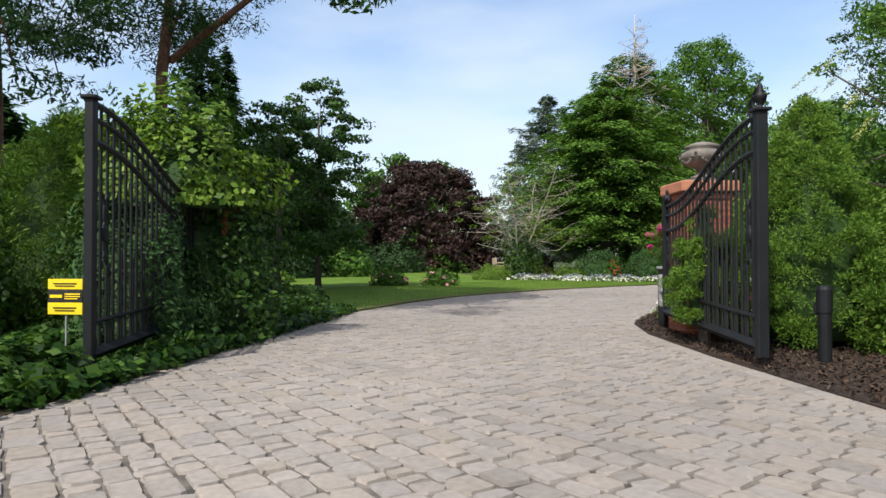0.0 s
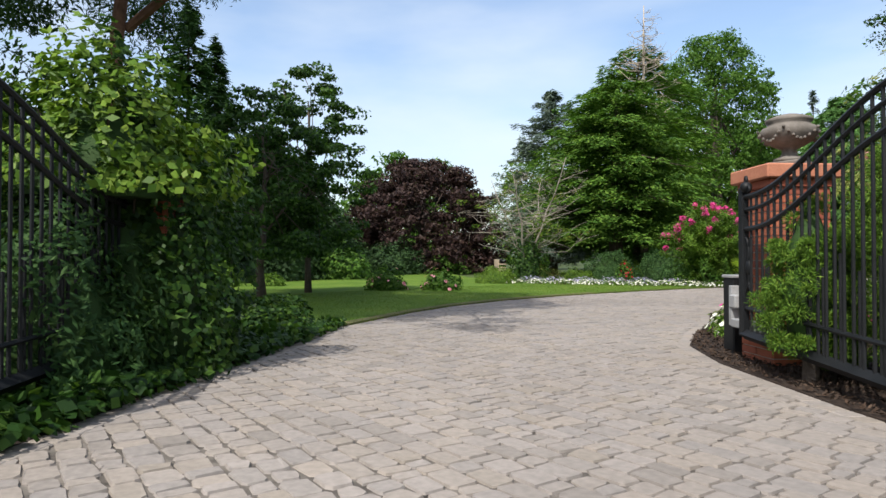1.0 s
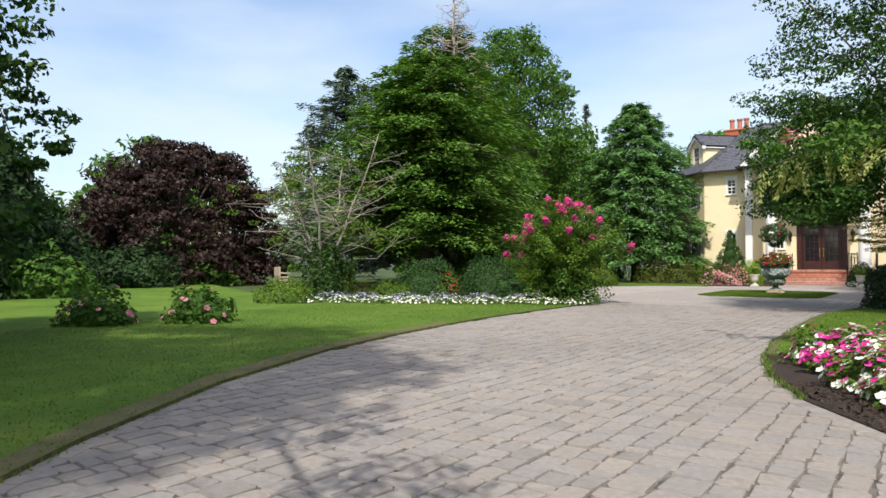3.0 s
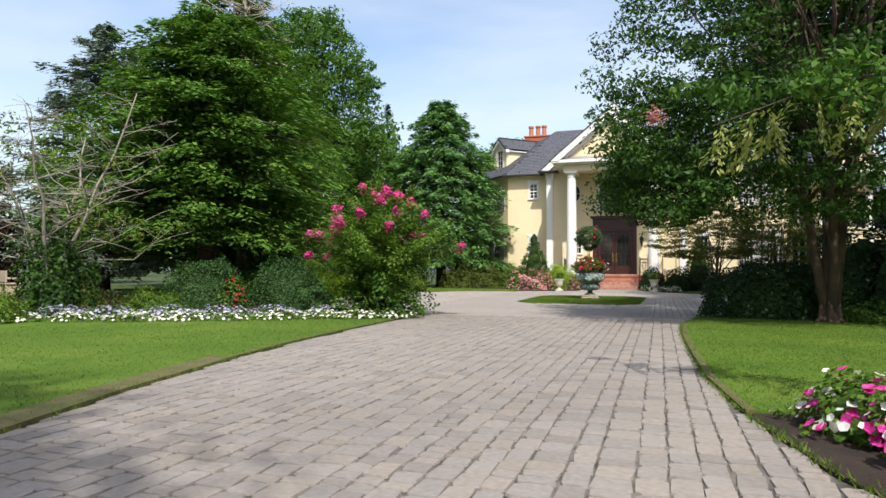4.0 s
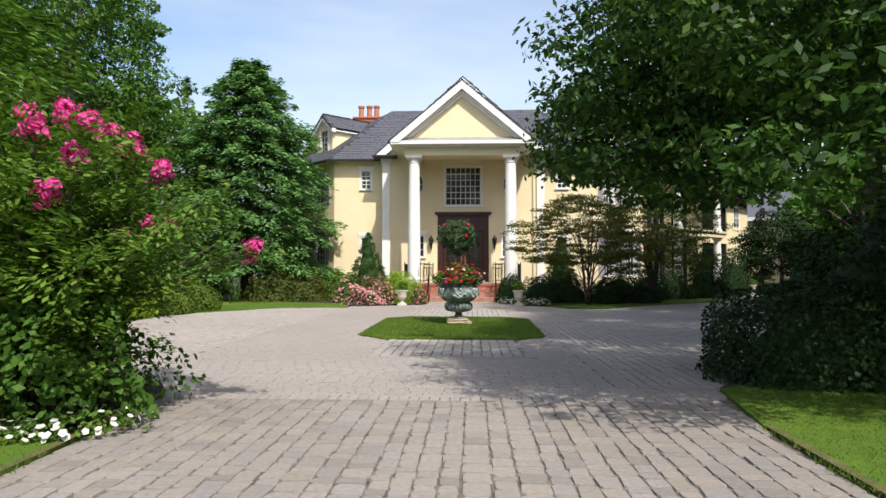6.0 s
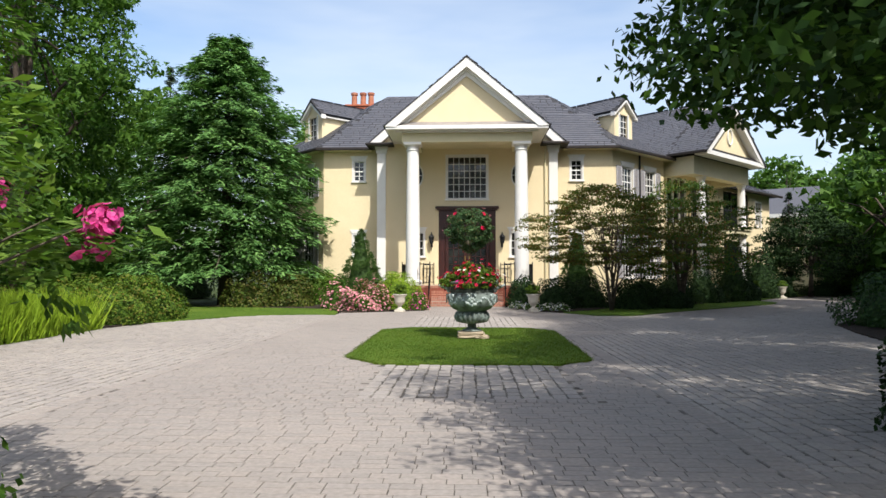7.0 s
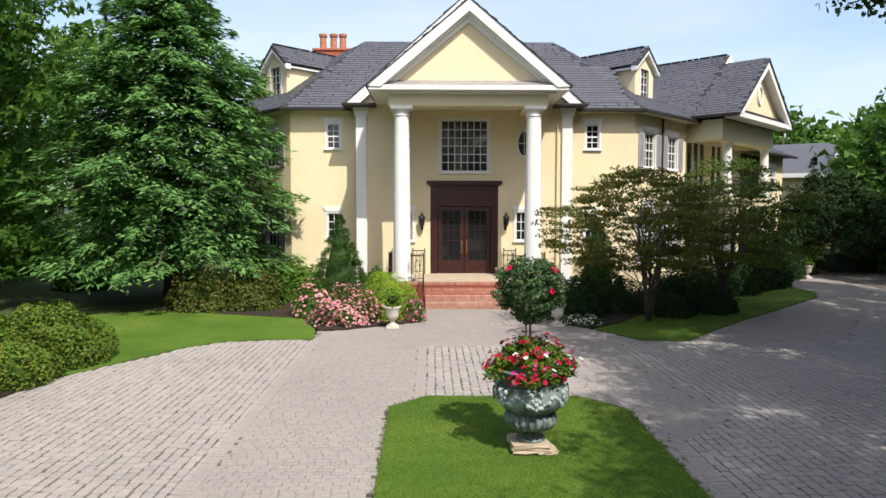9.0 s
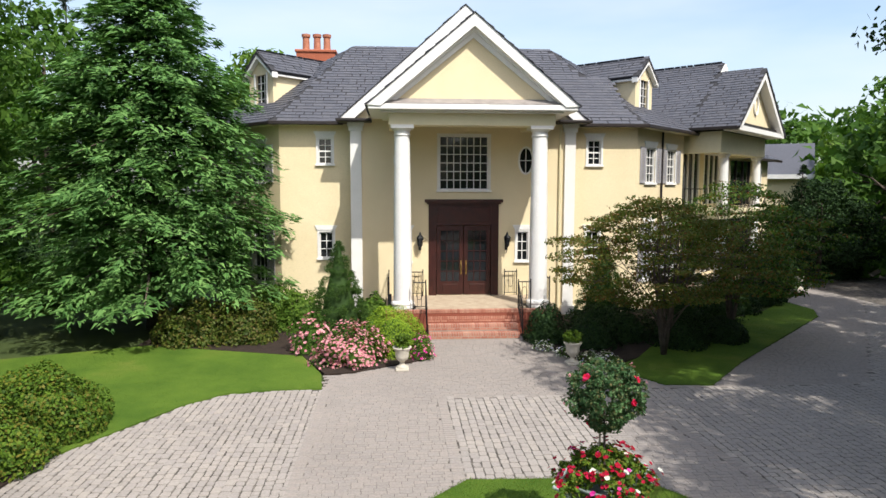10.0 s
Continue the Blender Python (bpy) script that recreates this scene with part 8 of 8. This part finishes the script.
def slate_roof(ob, p, nrm, seed, course=0.2, width=0.27):
    """Slates on one slope: overlapping, a little uneven."""
    rng = np.random.default_rng(seed)
    u = (p[1] - p[0]).normalized()
    v = nrm.cross(u).normalized()
    if v.z < 0:
        v = -v
    loc = [((q - p[0]).dot(u), (q - p[0]).dot(v)) for q in p]
    top = max(q[1] for q in loc)
    u0, u1 = min(q[0] for q in loc), max(q[0] for q in loc)
    rows = int(top / course)
    cs = []
    for r in range(rows + 1):
        n_ = int((u1 - u0) / width) + 2
        e = u0 - (r % 2) * width / 2 - rng.random() * 0.05 + np.cumsum(np.full(n_, width) * rng.uniform(0.8, 1.2, n_))
        cs.append(np.stack([e - width / 2, np.full(n_, r * course)], 1))
    c = np.concatenate(cs)
    m = inside(loc, c[:, 0], c[:, 1] + course * 0.55) & inside(loc, c[:, 0] - width * 0.35, c[:, 1] + course * 0.5) & inside(loc, c[:, 0] + width * 0.35, c[:, 1] + course * 0.5)
    c = c[m]
    k = len(c)
    w = width * 0.485
    lo = rng.uniform(0.012, 0.022, (k, 1))
    sl = rng.normal(0, 0.008, (k, 1))
    uu = np.concatenate([c[:, :1] - w, c[:, :1] + w, c[:, :1] + w, c[:, :1] - w], 1)
    vv = np.concatenate([c[:, 1:] + sl, c[:, 1:] - sl, c[:, 1:] + course * 1.1, c[:, 1:] + course * 1.1], 1)
    hh = np.concatenate([lo + 0.012, lo + 0.012, np.full((k, 2), 0.008)], 1)
    hb = np.concatenate([lo - 0.004, lo - 0.004, np.full((k, 2), 0.002)], 1)
    P0, U, V, Nn = (np.array(q) for q in (p[0], u, v, nrm))
    A = P0 + uu[..., None] * U + vv[..., None] * V + hh[..., None] * Nn
    B = P0 + uu[..., None] * U + vv[..., None] * V + hb[..., None] * Nn
    vert = np.concatenate([A, B], 1).reshape(-1, 3)
    base = (np.arange(k) * 8)[:, None, None]
    f = (base + np.array([[0, 1, 2, 3], [4, 5, 1, 0], [5, 6, 2, 1], [7, 4, 0, 3]])[None]).reshape(-1, 4)
    me = bpy.data.meshes.new("slate_covering")
    me.vertices.add(len(vert))
    me.vertices.foreach_set("co", vert.astype(np.float32).ravel())
    me.loops.add(f.size)
    me.loops.foreach_set("vertex_index", f.astype(np.int32).ravel())
    me.polygons.add(len(f))
    me.polygons.foreach_set("loop_start", np.arange(0, f.size, 4, dtype=np.int32))
    me.materials.append(M_SLATE)
    me.update(calc_edges=True)
    me.shade_flat()
    s = new("slate_covering", me)
    s.parent = ob
    tagged(s, kind="stuff")


def single_slates(ob, p, nrm, u0, u1, v0, v1, course=0.2, width=0.27):
    """Slates of one stretch of a slope as objects of their own, lying over the joined courses' bed."""
    u = (p[1] - p[0]).normalized()
    v = nrm.cross(u).normalized()
    v = v if v.z > 0 else -v
    rng = np.random.default_rng(5)
    shapes_ = []
    for k in range(4):
        w = width * rng.uniform(0.46, 0.49)
        bm = hull([(-w, 0.0, 0.034), (w, 0.0, 0.034), (w, course * 1.1, 0.018), (-w, course * 1.1, 0.018), (-w, 0.0, 0.02), (w, 0.0, 0.02), (w, course * 1.1, 0.01), (-w, course * 1.1, 0.01)], ((0, 1, 2, 3), (4, 5, 1, 0), (5, 6, 2, 1), (7, 4, 0, 3), (6, 7, 3, 2), (7, 6, 5, 4)))
        shapes_.append(finish(bm, "slate", M_SLATE))
    m = Matrix((u, v, nrm)).transposed().to_4x4()
    for r in range(int(v0 / course), int(v1 / course)):
        x = u0 + (r % 2) * width / 2
        while x < u1:
            s_ = new("slate", shapes_[int(rng.integers(0, 4))])
            s_.parent = ob
            s_.matrix_basis = Matrix.Translation(p[0] + u * x + v * (r * course)) @ m
            x += width


for i, (ob, p, nrm) in enumerate(ROOF_PLANES):
    slate_roof(ob, p, nrm, 200 + i)
single_slates(*ROOF_PLANES[0], 10.75, 13.0, 0.6, 3.4)

# grass blades on the lawns near the drive
rngg = np.random.default_rng(21)
strips = []
for poly, dens, zz in ((ISLAND, 3000, 0.02), (LAWN_HOUSE, 420, 0.02), (LAWN_RIGHT, 1300, 0.02), (LAWN_LEFT, 600, 0.02), (LAWN_WING, 300, 0.02)):
    x, y = scatter(rngg, poly, dens)
    if poly in (LAWN_LEFT, LAWN_RIGHT):
        near = np.full(len(x), 1e9)
        for q in LEFT_EDGE[6:18] + RIGHT_EDGE[9:16]:
            near = np.minimum(near, np.hypot(x - q[0], y - q[1]))
        m = near < 5.5
        x, y = x[m], y[m]
    strips.append(blades(rngg, x, y, zz, 0.022, 0.006, 0.7))
# longer tufts along the drive's edge
for line in (LEFT_EDGE[8:17], RIGHT_EDGE[10:17], ISLAND + ISLAND[:1]):
    for (xa, ya), (xb, yb) in zip(line, line[1:]):
        k = int(math.dist((xa, ya), (xb, yb)) * 170)
        t = rngg.random(k)
        strips.append(blades(rngg, xa + (xb - xa) * t + rngg.normal(0, 0.03, k), ya + (yb - ya) * t + rngg.normal(0, 0.03, k), 0.01, 0.035, 0.006, 0.7))
turf = new("grass", quads_mesh("grass", np.concatenate(strips), M_GRASS, 3))
tagged(turf, "short green grass blades on the lawns", "grass", kind="stuff")

# bark chips in the beds near the camera
xs, ys = scatter(rngg, BED_GATE, 900)
m = (np.hypot(xs - 7.5, ys + 41.6) < 3.4) | ((np.hypot(xs - 5.2, ys + 38.2) < 2.2) & (rngg.random(len(xs)) < 0.6))
xs, ys = xs[m], ys[m]
ch = leaf_quads(rngg, np.stack([xs, ys, rngg.uniform(0.03, 0.045, len(xs))], 1), np.tile([0, 0, 1.0], (len(xs), 1)), 0.05, 0.35, 0.5)
chips = new("bark_chips", quads_mesh("bark_chips", ch, M_MULCH))
tagged(chips, "dark brown bark chips in the bed", "mulch", kind="stuff")
